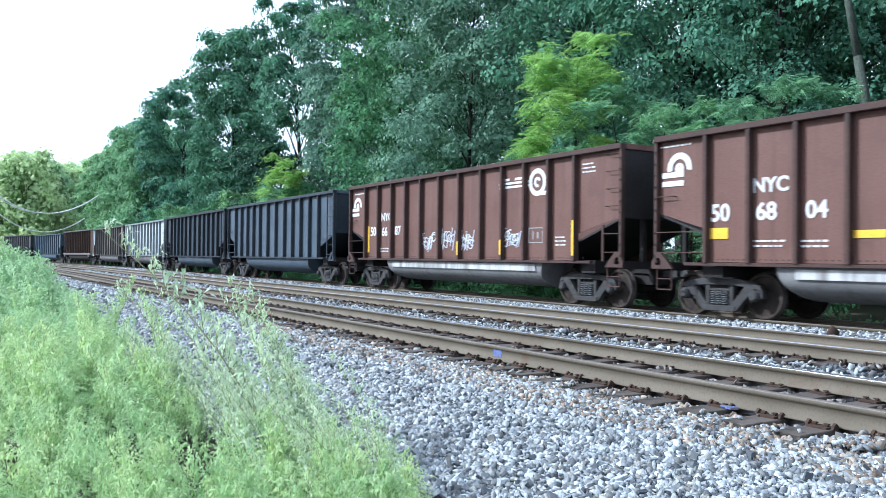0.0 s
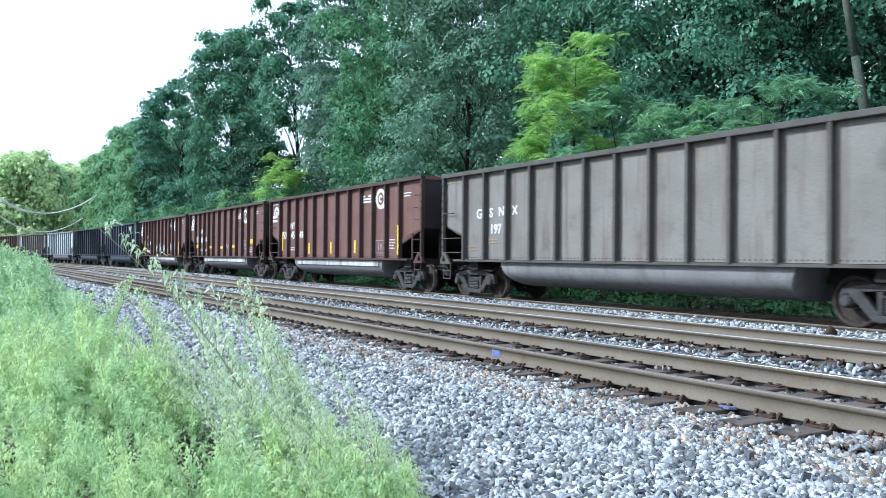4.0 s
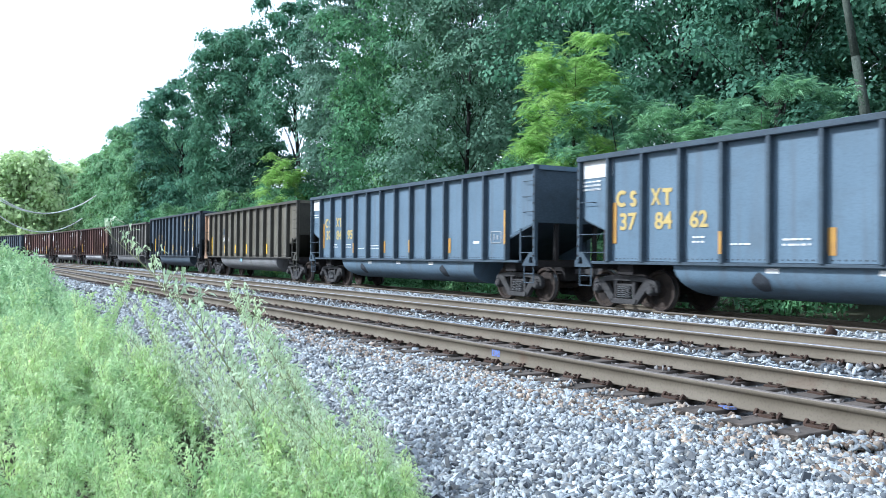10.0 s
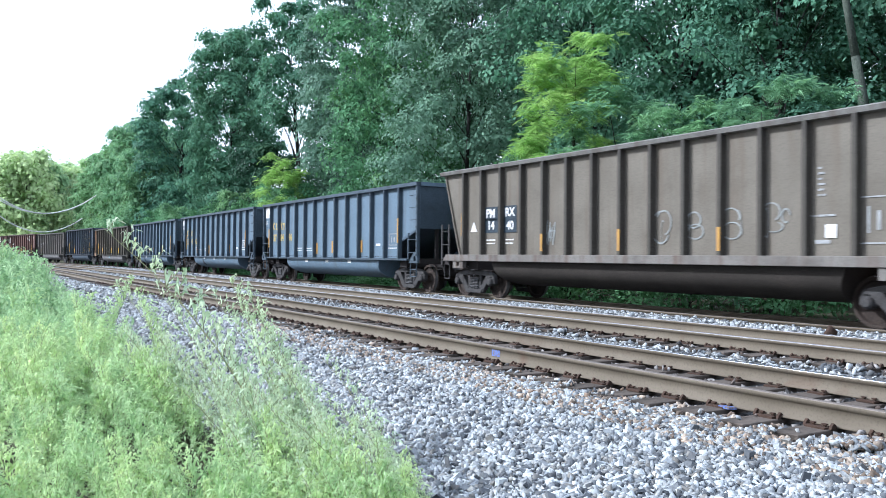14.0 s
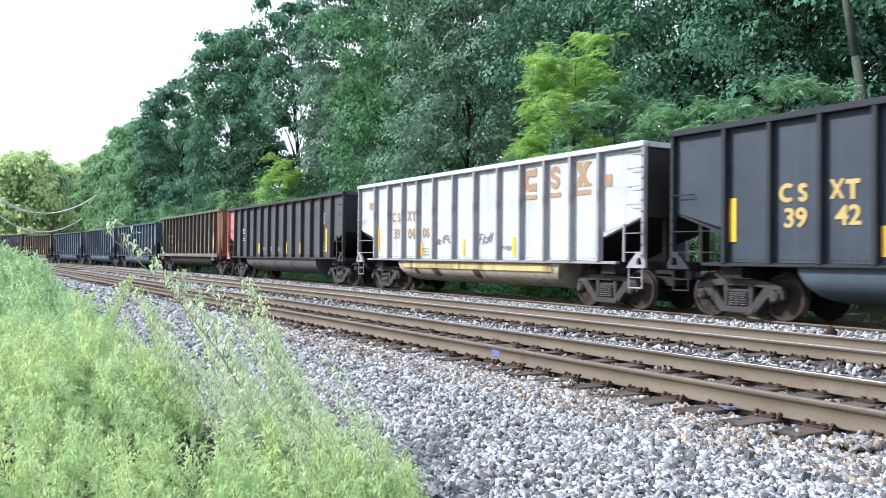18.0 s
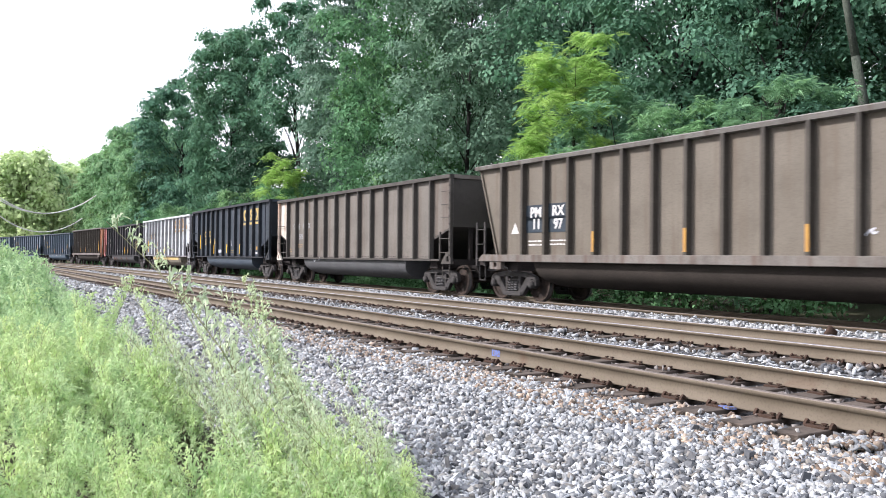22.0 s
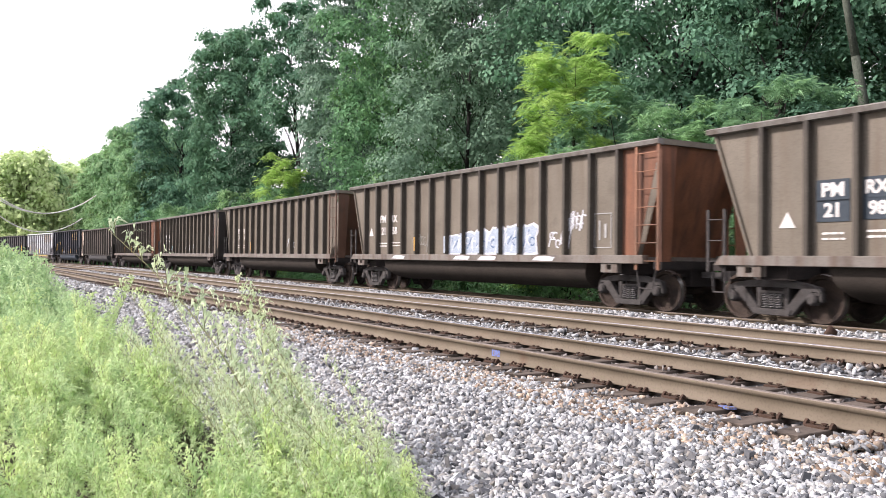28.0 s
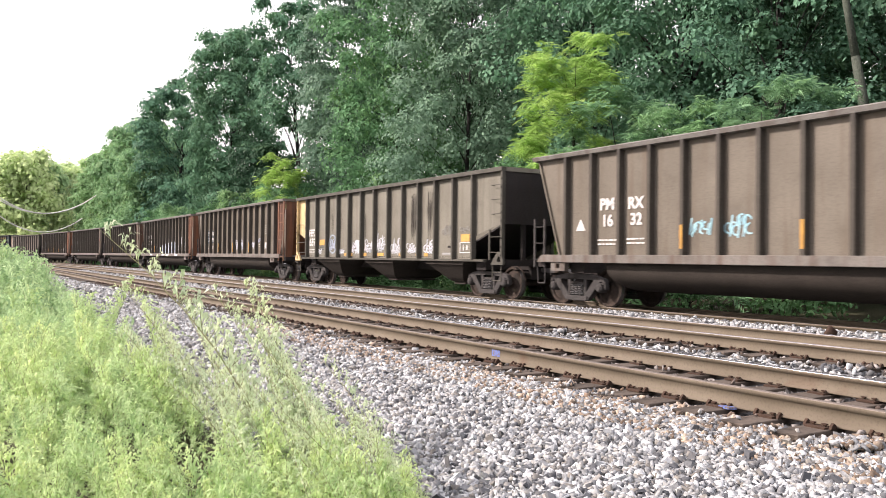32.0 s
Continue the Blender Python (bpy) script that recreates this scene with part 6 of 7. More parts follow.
car_, k_ = TRAIN[15]
bar(car_, k_, 0.54, 3.37, 0.85, 0.54, LETTER_WHITE, 'white_panel')
bars(car_, k_, 0.21, 2.92, 0.59, 2, LETTER_WHITE)
glyph(car_, k_, 'round', 1.40, 2.67, 0.34, LETTER_YELLOW)
glyph(car_, k_, 'double', 1.72, 2.65, 0.34, LETTER_YELLOW)
glyph(car_, k_, 'crossed', 2.44, 2.65, 0.33, LETTER_YELLOW)
glyph(car_, k_, 'post', 2.76, 2.63, 0.33, LETTER_YELLOW)
letter(car_, k_, '37', 0.34, 1.50, 2.08, LETTER_YELLOW)
letter(car_, k_, '84', 0.34, 2.51, 2.08, LETTER_YELLOW)
letter(car_, k_, '96', 0.32, 3.63, 2.08, LETTER_YELLOW)
bar(car_, k_, 0.63, 2.09, 0.16, 0.87, STRIPE_DULL, 'reflector')
bar(car_, k_, 6.89, 1.57, 0.16, 0.48, STRIPE_DULL, 'reflector')
bar(car_, k_, 8.58, 1.61, 0.16, 0.49, STRIPE_DULL, 'reflector')
bar(car_, k_, 11.40, 1.62, 0.16, 0.47, STRIPE_DULL, 'reflector')
rib_strip(car_, k_, 14.636, 2.15, 0.86, STRIPE_DULL)
frame_mark(car_, k_, 14.03, 1.85, 0.59, 0.40)
bar(car_, k_, 12.84, 1.67, 0.33, 0.09, LETTER_WHITE, 'marking')
bars(car_, k_, 4.82, 1.58, 0.57, 2, LETTER_WHITE)
bars(car_, k_, 5.99, 1.57, 0.68, 2, LETTER_WHITE)
bars(car_, k_, 14.04, 1.54, 0.72, 1, LETTER_WHITE)
car_, k_ = TRAIN[16]
bar(car_, k_, 2.61, 2.52, 0.70, 0.41, PANEL_DARK, 'stencil_panel')
bar(car_, k_, 3.57, 2.53, 0.63, 0.39, PANEL_DARK, 'stencil_panel')
bar(car_, k_, 2.63, 2.17, 0.70, 0.41, PANEL_DARK, 'stencil_panel')
bar(car_, k_, 3.58, 2.15, 0.62, 0.39, PANEL_DARK, 'stencil_panel')
letter(car_, k_, 'PM', 0.26, 2.61, 2.52, lift=0.010)
letter(car_, k_, 'RX', 0.25, 3.57, 2.53, lift=0.010)
letter(car_, k_, '14', 0.26, 2.63, 2.17, lift=0.010)
letter(car_, k_, '40', 0.25, 3.58, 2.15, lift=0.010)
triangle(car_, k_, 1.71, 2.14)
bar(car_, k_, 1.03, 2.26, 0.08, 0.69, STRIPE_DULL, 'reflector')
bars(car_, k_, 2.63, 1.75, 0.46, 2, LETTER_WHITE)
bars(car_, k_, 3.58, 1.75, 0.42, 2, LETTER_WHITE)
loop_tag(car_, k_, 9.33, 1.95, ((0.0, 0.0, 0.27, 0.36, 95, 330), (0.08, 0.10, 0.22, 0.27, -80, 150), (0.06, -0.12, 0.05, 0.26, 60, 260)), GRAFFITI_CHALK)
loop_tag(car_, k_, 10.30, 1.96, ((-0.02, 0.12, 0.18, 0.17, 0, 360), (0.02, -0.13, 0.21, 0.16, -130, 175), (-0.14, 0.0, 0.08, 0.25, 100, 260)), GRAFFITI_CHALK)
loop_tag(car_, k_, 11.25, 1.97, ((-0.02, 0.13, 0.23, 0.19, -20, 220), (0.02, -0.14, 0.24, 0.17, 0, 360), (0.16, 0.0, 0.09, 0.26, -80, 90)), GRAFFITI_CHALK)
loop_tag(car_, k_, 12.20, 2.03, ((0.0, 0.14, 0.20, 0.18, -60, 200), (-0.10, -0.06, 0.05, 0.28, 0, 360), (0.06, -0.15, 0.20, 0.10, -120, 60), (0.33, 0.06, 0.09, 0.13, 0, 300)), GRAFFITI_CHALK)
scrawl(car_, k_, 5.34, 1.90, 0.50, 0.70, GRAFFITI_CHALK, 35, 5)
scrawl(car_, k_, 5.36, 1.84, 0.46, 0.50, GRAFFITI_CHALK, 36, 5, 0.006)
frame_mark(car_, k_, 14.27, 1.95, 0.54, 0.81)
bar(car_, k_, 13.46, 1.77, 0.22, 0.25, LETTER_WHITE, 'label')
bar(car_, k_, 13.30, 1.58, 0.30, 0.07, LETTER_DIM, 'marking')
bars(car_, k_, 13.30, 2.06, 0.56, 1, LETTER_DIM)
rib_strip(car_, k_, 11.050, 1.66, 0.49, STRIPE_DULL)
rib_strip(car_, k_, 8.119, 1.68, 0.51, STRIPE_DULL)
rib_strip(car_, k_, 5.188, 1.65, 0.47, STRIPE_DULL)
rib_strip(car_, k_, 14.958, 2.06, 0.95, STRIPE)
bars(car_, k_, 13.28, 2.94, 0.15, 6, LETTER_DIM)
car_, k_ = TRAIN[17]
letter(car_, k_, 'IFC', 0.27, 2.55, 2.50)
bars(car_, k_, 2.56, 2.13, 0.91, 2, LETTER_WHITE)
bars(car_, k_, 5.80, 1.61, 1.10, 2, LETTER_WHITE)
bars(car_, k_, 7.02, 1.61, 0.72, 2, LETTER_WHITE)
bars(car_, k_, 8.12, 1.60, 0.68, 2, LETTER_WHITE)
bar(car_, k_, 9.42, 1.59, 0.16, 0.54, STRIPE, 'reflector')
rib_strip(car_, k_, 11.538, 1.58, 0.51, STRIPE)
bar(car_, k_, 14.24, 1.90, 0.16, 0.99, STRIPE, 'reflector')
bar(car_, k_, 5.36, 1.59, 0.16, 0.51, STRIPE, 'reflector')
frame_mark(car_, k_, 13.88, 1.62, 0.61, 0.32)
bars(car_, k_, 13.99, 3.03, 0.20, 5, LETTER_WHITE)
car_, k_ = TRAIN[18]
glyph(car_, k_, 'round', 2.81, 2.64, 0.36, LETTER_BROWN)
glyph(car_, k_, 'double', 3.17, 2.62, 0.36, LETTER_BROWN)
glyph(car_, k_, 'crossed', 3.93, 2.65, 0.35, LETTER_BROWN)
glyph(car_, k_, 'post', 4.25, 2.63, 0.35, LETTER_BROWN)
letter(car_, k_, '39', 0.36, 3.00, 2.03, LETTER_BROWN)
letter(car_, k_, '04', 0.35, 4.10, 2.02, LETTER_BROWN)
letter(car_, k_, '06', 0.33, 5.09, 2.03, LETTER_BROWN)
bar(car_, k_, 1.60, 1.87, 0.14, 0.86, STRIPE, 'reflector')
bar(car_, k_, 4.78, 1.47, 0.14, 0.44, STRIPE, 'reflector')
bar(car_, k_, 7.42, 1.55, 0.14, 0.52, STRIPE, 'reflector')
bar(car_, k_, 10.05, 1.55, 0.16, 0.55, STRIPE, 'reflector')
bar(car_, k_, 0.96, 3.12, 0.32, 0.27, LETTER_BROWN, 'rust_patch')
scrawl(car_, k_, 6.22, 1.78, 0.83, 0.34, GRAFFITI_DARK, 40, 8)
scrawl(car_, k_, 8.59, 1.80, 0.85, 0.39, GRAFFITI_DARK, 41, 8)
scrawl(car_, k_, 9.61, 1.53, 0.65, 0.24, GRAFFITI_DARK, 42, 6)
bars(car_, k_, 5.04, 1.51, 0.59, 3, LETTER_BROWN)
block_logo(car_, k_, (10.80, 11.87, 12.95), 3.38, LETTER_BROWN)
bar(car_, k_, 13.90, 3.13, 0.26, 0.30, LETTER_BROWN, 'marking')
car_, k_ = TRAIN[19]
glyph(car_, k_, 'round', 2.86, 2.52, 0.37, LETTER_YELLOW)
glyph(car_, k_, 'double', 3.19, 2.51, 0.37, LETTER_YELLOW)
glyph(car_, k_, 'crossed', 3.88, 2.53, 0.36, LETTER_YELLOW)
glyph(car_, k_, 'post', 4.18, 2.51, 0.36, LETTER_YELLOW)
letter(car_, k_, '39', 0.37, 3.03, 2.02, LETTER_YELLOW)
letter(car_, k_, '42', 0.36, 4.10, 2.03, LETTER_YELLOW)
letter(car_, k_, '61', 0.34, 5.08, 2.02, LETTER_YELLOW)
block_logo(car_, k_, (10.99, 11.99, 13.07), 3.41, LETTER_YELLOW)
bar(car_, k_, 1.60, 2.04, 0.16, 0.89, STRIPE, 'reflector')
bar(car_, k_, 4.79, 1.57, 0.16, 0.54, STRIPE, 'reflector')
bar(car_, k_, 7.50, 1.60, 0.16, 0.51, STRIPE, 'reflector')
rib_strip(car_, k_, 10.460, 1.57, 0.53, STRIPE)
bar(car_, k_, 13.37, 1.96, 0.16, 0.99, STRIPE, 'reflector')
frame_mark(car_, k_, 12.14, 1.63, 0.50, 0.32)
bar(car_, k_, 12.99, 1.61, 0.25, 0.17, STRIPE_DULL, 'label')
scrawl(car_, k_, 6.15, 1.46, 0.76, 0.24, GRAFFITI, 50, 12)
scrawl(car_, k_, 6.17, 1.45, 0.70, 0.20, GRAFFITI, 51, 12, 0.006)
bars(car_, k_, 8.71, 1.50, 0.77, 2, LETTER_FAINT)
part("graffiti", Shape().prism([(-0.09, 0.18), (-0.05, 0.18), (0.08, -0.17), (0.02, -0.16)], 0, 0.004, "z").mesh("graffiti", GRAFFITI), car_, "short pale paint stroke", on_side(k_, 8.40, 1.93))
bar(car_, k_, 12.99, 1.36, 0.28, 0.08, LETTER_WHITE, 'marking')
car_, k_ = TRAIN[20]
letter(car_, k_, 'G', 0.26, 1.97, 2.56, LETTER_DIM)
letter(car_, k_, 'S', 0.26, 2.57, 2.55, LETTER_DIM)
letter(car_, k_, 'N', 0.25, 3.13, 2.55, LETTER_DIM)
letter(car_, k_, 'X', 0.24, 3.75, 2.56, LETTER_DIM)
letter(car_, k_, '501', 0.25, 2.79, 2.09, LETTER_DIM)
bars(car_, k_, 1.51, 1.54, 0.42, 2, LETTER_BROWN)
bars(car_, k_, 2.70, 1.74, 0.57, 2, LETTER_BROWN)
scrawl(car_, k_, 4.65, 1.09, 0.79, 0.20, GRAFFITI, 52, 6)
car_, k_ = TRAIN[21]
bar(car_, k_, 2.74, 2.46, 1.08, 0.43, PANEL_DARK, 'stencil_panel')
bar(car_, k_, 3.68, 2.48, 1.00, 0.41, PANEL_DARK, 'stencil_panel')
bar(car_, k_, 2.77, 2.14, 1.08, 0.43, PANEL_DARK, 'stencil_panel')
bar(car_, k_, 3.69, 2.13, 1.00, 0.41, PANEL_DARK, 'stencil_panel')
letter(car_, k_, 'PM', 0.28, 2.74, 2.46, lift=0.010)
letter(car_, k_, 'RX', 0.27, 3.68, 2.48, lift=0.010)
letter(car_, k_, '11', 0.28, 2.77, 2.14, lift=0.010)
letter(car_, k_, '97', 0.27, 3.69, 2.13, lift=0.010)
triangle(car_, k_, 1.79, 2.04)
rib_strip(car_, k_, 5.188, 1.65, 0.50, STRIPE_DULL)
rib_strip(car_, k_, 8.119, 1.65, 0.52, STRIPE_DULL)
rib_strip(car_, k_, 11.050, 1.65, 0.51, STRIPE_DULL)
bars(car_, k_, 2.78, 1.69, 0.72, 2, LETTER_WHITE)
bars(car_, k_, 3.69, 1.70, 0.67, 2, LETTER_WHITE)
bar(car_, k_, 13.31, 1.69, 0.25, 0.34, LETTER_WHITE, 'marking')
frame_mark(car_, k_, 14.32, 2.10, 0.55, 0.59)
bars(car_, k_, 13.34, 2.56, 0.20, 5, LETTER_WHITE)
scrawl(car_, k_, 12.12, 1.74, 0.38, 0.16, GRAFFITI, 55, 3)
car_, k_ = TRAIN[22]
bar(car_, k_, 2.62, 2.50, 0.77, 0.43, PANEL_DARK, 'stencil_panel')
bar(car_, k_, 3.55, 2.52, 0.70, 0.41, PANEL_DARK, 'stencil_panel')
bar(car_, k_, 2.62, 2.16, 0.77, 0.43, PANEL_DARK, 'stencil_panel')
bar(car_, k_, 3.52, 2.14, 0.70, 0.41, PANEL_DARK, 'stencil_panel')
letter(car_, k_, 'PM', 0.28, 2.62, 2.50, lift=0.010)
letter(car_, k_, 'RX', 0.26, 3.55, 2.52, lift=0.010)
letter(car_, k_, '14', 0.28, 2.62, 2.16, lift=0.010)
letter(car_, k_, '90', 0.26, 3.52, 2.14, lift=0.010)
triangle(car_, k_, 1.65, 2.05)
bars(car_, k_, 2.63, 1.71, 0.52, 2, LETTER_WHITE)
bars(car_, k_, 3.52, 1.72, 0.47, 2, LETTER_WHITE)
scrawl(car_, k_, 4.45, 1.70, 0.46, 0.40, GRAFFITI_BLUE, 60, 8)
for i_, (u_, w_, h_, n_) in enumerate(((5.86, 0.42, 0.42, 4), (6.94, 0.34, 0.36, 3), (7.68, 0.30, 0.34, 3), (8.66, 0.56, 0.42, 6))):
    scrawl(car_, k_, u_, 1.67, w_, h_, GRAFFITI_CHALK if i_ in (1, 2) else GRAFFITI, 63 + i_, n_)
for u_, z_, i_ in ((9.70, 1.70, 0), (10.66, 1.74, 1)):
    part("graffiti", once(("blue_patch", i_), lambda: Shape().prism([(-0.26, -0.22), (0.02, -0.26), (0.24, -0.20), (0.30, 0.02), (0.16, 0.24 + 0.06 * i_), (-0.08, 0.16), (-0.24, 0.22), (-0.30, 0.0)], 0, 0.003, "z").mesh("graffiti", GRAFFITI_BLUE)), car_, "patch of pale blue spray paint", on_side(k_, u_, z_))
    scrawl(car_, k_, u_, z_, 0.66, 0.56, GRAFFITI, 61 + i_, 6, 0.005)
bars(car_, k_, 13.53, 2.72, 0.16, 5, LETTER_DIM)
bar(car_, k_, 13.56, 1.68, 0.18, 0.18, LETTER_WHITE, 'label')
scrawl(car_, k_, 15.28, 2.55, 0.24, 0.85, PINK, 68, 4)
frame_mark(car_, k_, 14.43, 2.07, 0.51, 0.75)
bar(car_, k_, 12.82, 1.58, 0.22, 0.14, LETTER_WHITE, 'marking')
car_, k_ = TRAIN[23]
letter(car_, k_, 'PM', 0.27, 2.76, 2.53, lift=0.010)
letter(car_, k_, 'RX', 0.26, 3.74, 2.52, lift=0.010)
letter(car_, k_, '15', 0.27, 2.76, 2.18, lift=0.010)
letter(car_, k_, '41', 0.25, 3.77, 2.16, lift=0.010)
triangle(car_, k_, 1.86, 2.10)
rib_strip(car_, k_, 5.188, 1.69, 0.50, STRIPE_DULL)
bars(car_, k_, 2.77, 1.76, 0.57, 2, LETTER_WHITE)
bars(car_, k_, 3.77, 1.75, 0.52, 2, LETTER_WHITE)
scrawl(car_, k_, 10.79, 1.84, 1.05, 0.63, GRAFFITI, 70, 5)
car_, k_ = TRAIN[24]
letter(car_, k_, 'PM', 0.27, 2.59, 2.59, lift=0.010)
letter(car_, k_, 'RX', 0.26, 3.44, 2.58, lift=0.010)
letter(car_, k_, '21', 0.27, 2.65, 2.15, lift=0.010)
letter(car_, k_, '58', 0.26, 3.49, 2.15, lift=0.010)
triangle(car_, k_, 1.62, 2.13)
rib_strip(car_, k_, 5.188, 1.67, 0.47, STRIPE_DULL)
bars(car_, k_, 2.66, 1.72, 0.95, 2, LETTER_WHITE)
bars(car_, k_, 3.50, 1.73, 0.90, 2, LETTER_WHITE)
block_tag(car_, k_, 6.96, 11.70, 1.72, 0.9)
scrawl(car_, k_, 5.46, 1.75, 1.15, 0.76, GRAFFITI_FAINT, 73, 8)
scrawl(car_, k_, 12.69, 1.71, 0.92, 0.50, GRAFFITI, 74, 8)
scrawl(car_, k_, 13.35, 2.18, 0.66, 0.58, GRAFFITI, 75, 10)
frame_mark(car_, k_, 14.34, 1.92, 0.60, 0.83)
car_, k_ = TRAIN[25]
bar(car_, k_, 2.72, 2.51, 0.66, 0.40, PANEL_DARK, 'stencil_panel')
bar(car_, k_, 3.54, 2.52, 0.60, 0.38, PANEL_DARK, 'stencil_panel')
bar(car_, k_, 2.72, 2.14, 0.66, 0.40, PANEL_DARK, 'stencil_panel')
bar(car_, k_, 3.56, 2.15, 0.60, 0.38, PANEL_DARK, 'stencil_panel')
letter(car_, k_, 'PM', 0.26, 2.72, 2.51, lift=0.010)
letter(car_, k_, 'RX', 0.24, 3.54, 2.52, lift=0.010)
letter(car_, k_, '21', 0.26, 2.72, 2.14, lift=0.010)
letter(car_, k_, '98', 0.24, 3.56, 2.15, lift=0.010)
triangle(car_, k_, 1.78, 1.98)
bars(car_, k_, 2.73, 1.73, 0.44, 2, LETTER_WHITE)
bars(car_, k_, 3.57, 1.76, 0.40, 2, LETTER_WHITE)
scrawl(car_, k_, 8.58, 1.80, 0.58, 0.60, GRAFFITI, 80, 9)
scrawl(car_, k_, 8.60, 1.74, 0.52, 0.44, GRAFFITI, 84, 8, 0.006)
scrawl(car_, k_, 9.62, 1.80, 0.64, 0.66, GRAFFITI_LILAC, 82, 9)
scrawl(car_, k_, 9.66, 1.72, 0.56, 0.46, GRAFFITI, 85, 5, 0.006)
scrawl(car_, k_, 10.50, 1.82, 0.38, 0.58, GRAFFITI_FAINT, 86, 4)
scrawl(car_, k_, 11.55, 1.78, 0.66, 0.58, GRAFFITI_LILAC, 87, 8)
scrawl(car_, k_, 11.58, 1.74, 0.60, 0.40, GRAFFITI, 88, 6, 0.006)
scrawl(car_, k_, 12.48, 2.01, 0.55, 0.27, GRAFFITI_LILAC, 83, 10)
scrawl(car_, k_, 7.55, 1.74, 0.42, 0.40, GRAFFITI_FAINT, 81, 5)
part("graffiti", arc_shape(0.13, 0.16, -60, 235, 16).moved(Matrix.Diagonal((1, 1.7, 1, 1))).mesh("graffiti", GRAFFITI_FAINT), car_, "faint looped paint stroke", on_side(k_, 5.56, 1.79))
bars(car_, k_, 12.37, 1.80, 0.19, 2, LETTER_WHITE)
part("marking", arc_shape(0.005, 0.068, 0, 360, 16).mesh("marking", LETTER_WHITE), car_, "white painted dot", on_side(k_, 12.86, 1.75))
bars(car_, k_, 13.38, 2.74, 0.18, 5, LETTER_DIM)
bar(car_, k_, 13.37, 1.76, 0.22, 0.26, LETTER_WHITE, 'label')
bar(car_, k_, 13.37, 1.60, 0.28, 0.07, LETTER_DIM, 'marking')
rib_strip(car_, k_, 5.188, 1.67, 0.51, STRIPE_DULL)
rib_strip(car_, k_, 8.119, 1.67, 0.51, STRIPE_DULL)
rib_strip(car_, k_, 11.050, 1.66, 0.51, STRIPE_DULL)
car_, k_ = TRAIN[26]
letter(car_, k_, 'FEFX', 0.30, 1.70, 2.22)
letter(car_, k_, '659', 0.33, 1.67, 1.81)
bar(car_, k_, 2.75, 1.81, 0.53, 0.24, PATCH_ORANGE, 'orange_patch')
bars(car_, k_, 1.69, 1.50, 0.72, 2, LETTER_WHITE)
bars(car_, k_, 2.75, 1.61, 0.36, 2, PANEL_DARK)
round_tag(car_, k_, 3.87, 1.73)
soot_streaks(car_, k_, 10.92, 3.42, 0.62, 1, 40)
soot_streaks(car_, k_, 11.98, 3.44, 0.60, 2, 26)
soot_streaks(car_, k_, 3.86, 3.30, 0.20, 3, 3)
soot_streaks(car_, k_, 4.72, 3.25, 0.16, 4, 3)
soot_streaks(car_, k_, 7.00, 3.30, 0.12, 5, 3)
scrawl(car_, k_, 2.52, 1.44, 0.36, 0.24, GRAFFITI, 90, 5)
for i_, (u_, z_, w_, h_, n_) in enumerate(((4.74, 1.43, 0.60, 0.24, 6), (6.22, 1.60, 0.86, 0.56, 8), (7.36, 1.62, 0.84, 0.60, 8), (8.32, 1.74, 0.66, 0.72, 7), (9.60, 1.62, 0.88, 0.66, 8), (10.78, 1.53, 0.86, 0.42, 9), (11.98, 1.60, 0.84, 0.56, 9))):
    scrawl(car_, k_, u_, z_, w_, h_, GRAFFITI, 92 + i_, n_)
    scrawl(car_, k_, u_, z_ - h_ * 0.16, w_ * 0.9, h_ * 0.62, GRAFFITI, 192 + i_, n_, 0.006)
part("graffiti", Shape().prism([(-0.28, 0.26), (-0.02, 0.30), (0.30, -0.20), (0.10, -0.26)], 0, 0.004, "z").mesh("graffiti", GRAFFITI), car_, "broad pale spray-painted stroke", on_side(k_, 6.34, 1.58))
scrawl(car_, k_, 13.03, 2.08, 0.60, 0.40, GRAFFITI_FAINT, 99, 9)
scrawl(car_, k_, 14.08, 2.09, 0.60, 0.16, GRAFFITI_FAINT, 100, 8)
bar(car_, k_, 13.02, 1.34, 0.60, 0.06, LETTER_DIM, 'marking')
part("handhold_slot", Shape().prism([(-0.14, -0.03), (0.14, -0.03), (0.14, 0.03), (-0.1, 0.04)], 0, 0.03, "z").mesh("handhold_slot", UNDER), car_, "dark slot in the side sheet", on_side(k_, 13.21, 1.56))
for u_, w_ in ((5.15, 0.18), (5.72, 0.24), (6.97, 0.26), (8.30, 0.50), (9.87, 0.26), (11.10, 0.28), (11.66, 0.24)):
    bar(car_, k_, u_, 1.305, w_, 0.11, PATCH_ORANGE, 'reflector')
bar(car_, k_, 14.09, 1.83, 0.49, 0.23, PATCH_ORANGE, 'orange_patch')
frame_mark(car_, k_, 14.09, 1.53, 0.59, 0.32, LETTER_WHITE)
car_, k_ = TRAIN[27]
letter(car_, k_, 'PM', 0.29, 2.72, 2.54, lift=0.010)
letter(car_, k_, 'RX', 0.28, 3.68, 2.53, lift=0.010)
letter(car_, k_, '16', 0.29, 2.73, 2.14, lift=0.010)
letter(car_, k_, '32', 0.28, 3.70, 2.15, lift=0.010)
triangle(car_, k_, 1.75, 2.06)
rib_strip(car_, k_, 5.188, 1.72, 0.52, STRIPE_DULL)
rib_strip(car_, k_, 8.119, 1.72, 0.55, STRIPE_DULL)
bars(car_, k_, 2.73, 1.68, 0.67, 2, LETTER_WHITE)
bars(car_, k_, 3.70, 1.70, 0.61, 2, LETTER_WHITE)
scrawl(car_, k_, 5.60, 1.92, 0.61, 0.41, GRAFFITI_BLUE, 95, 9)
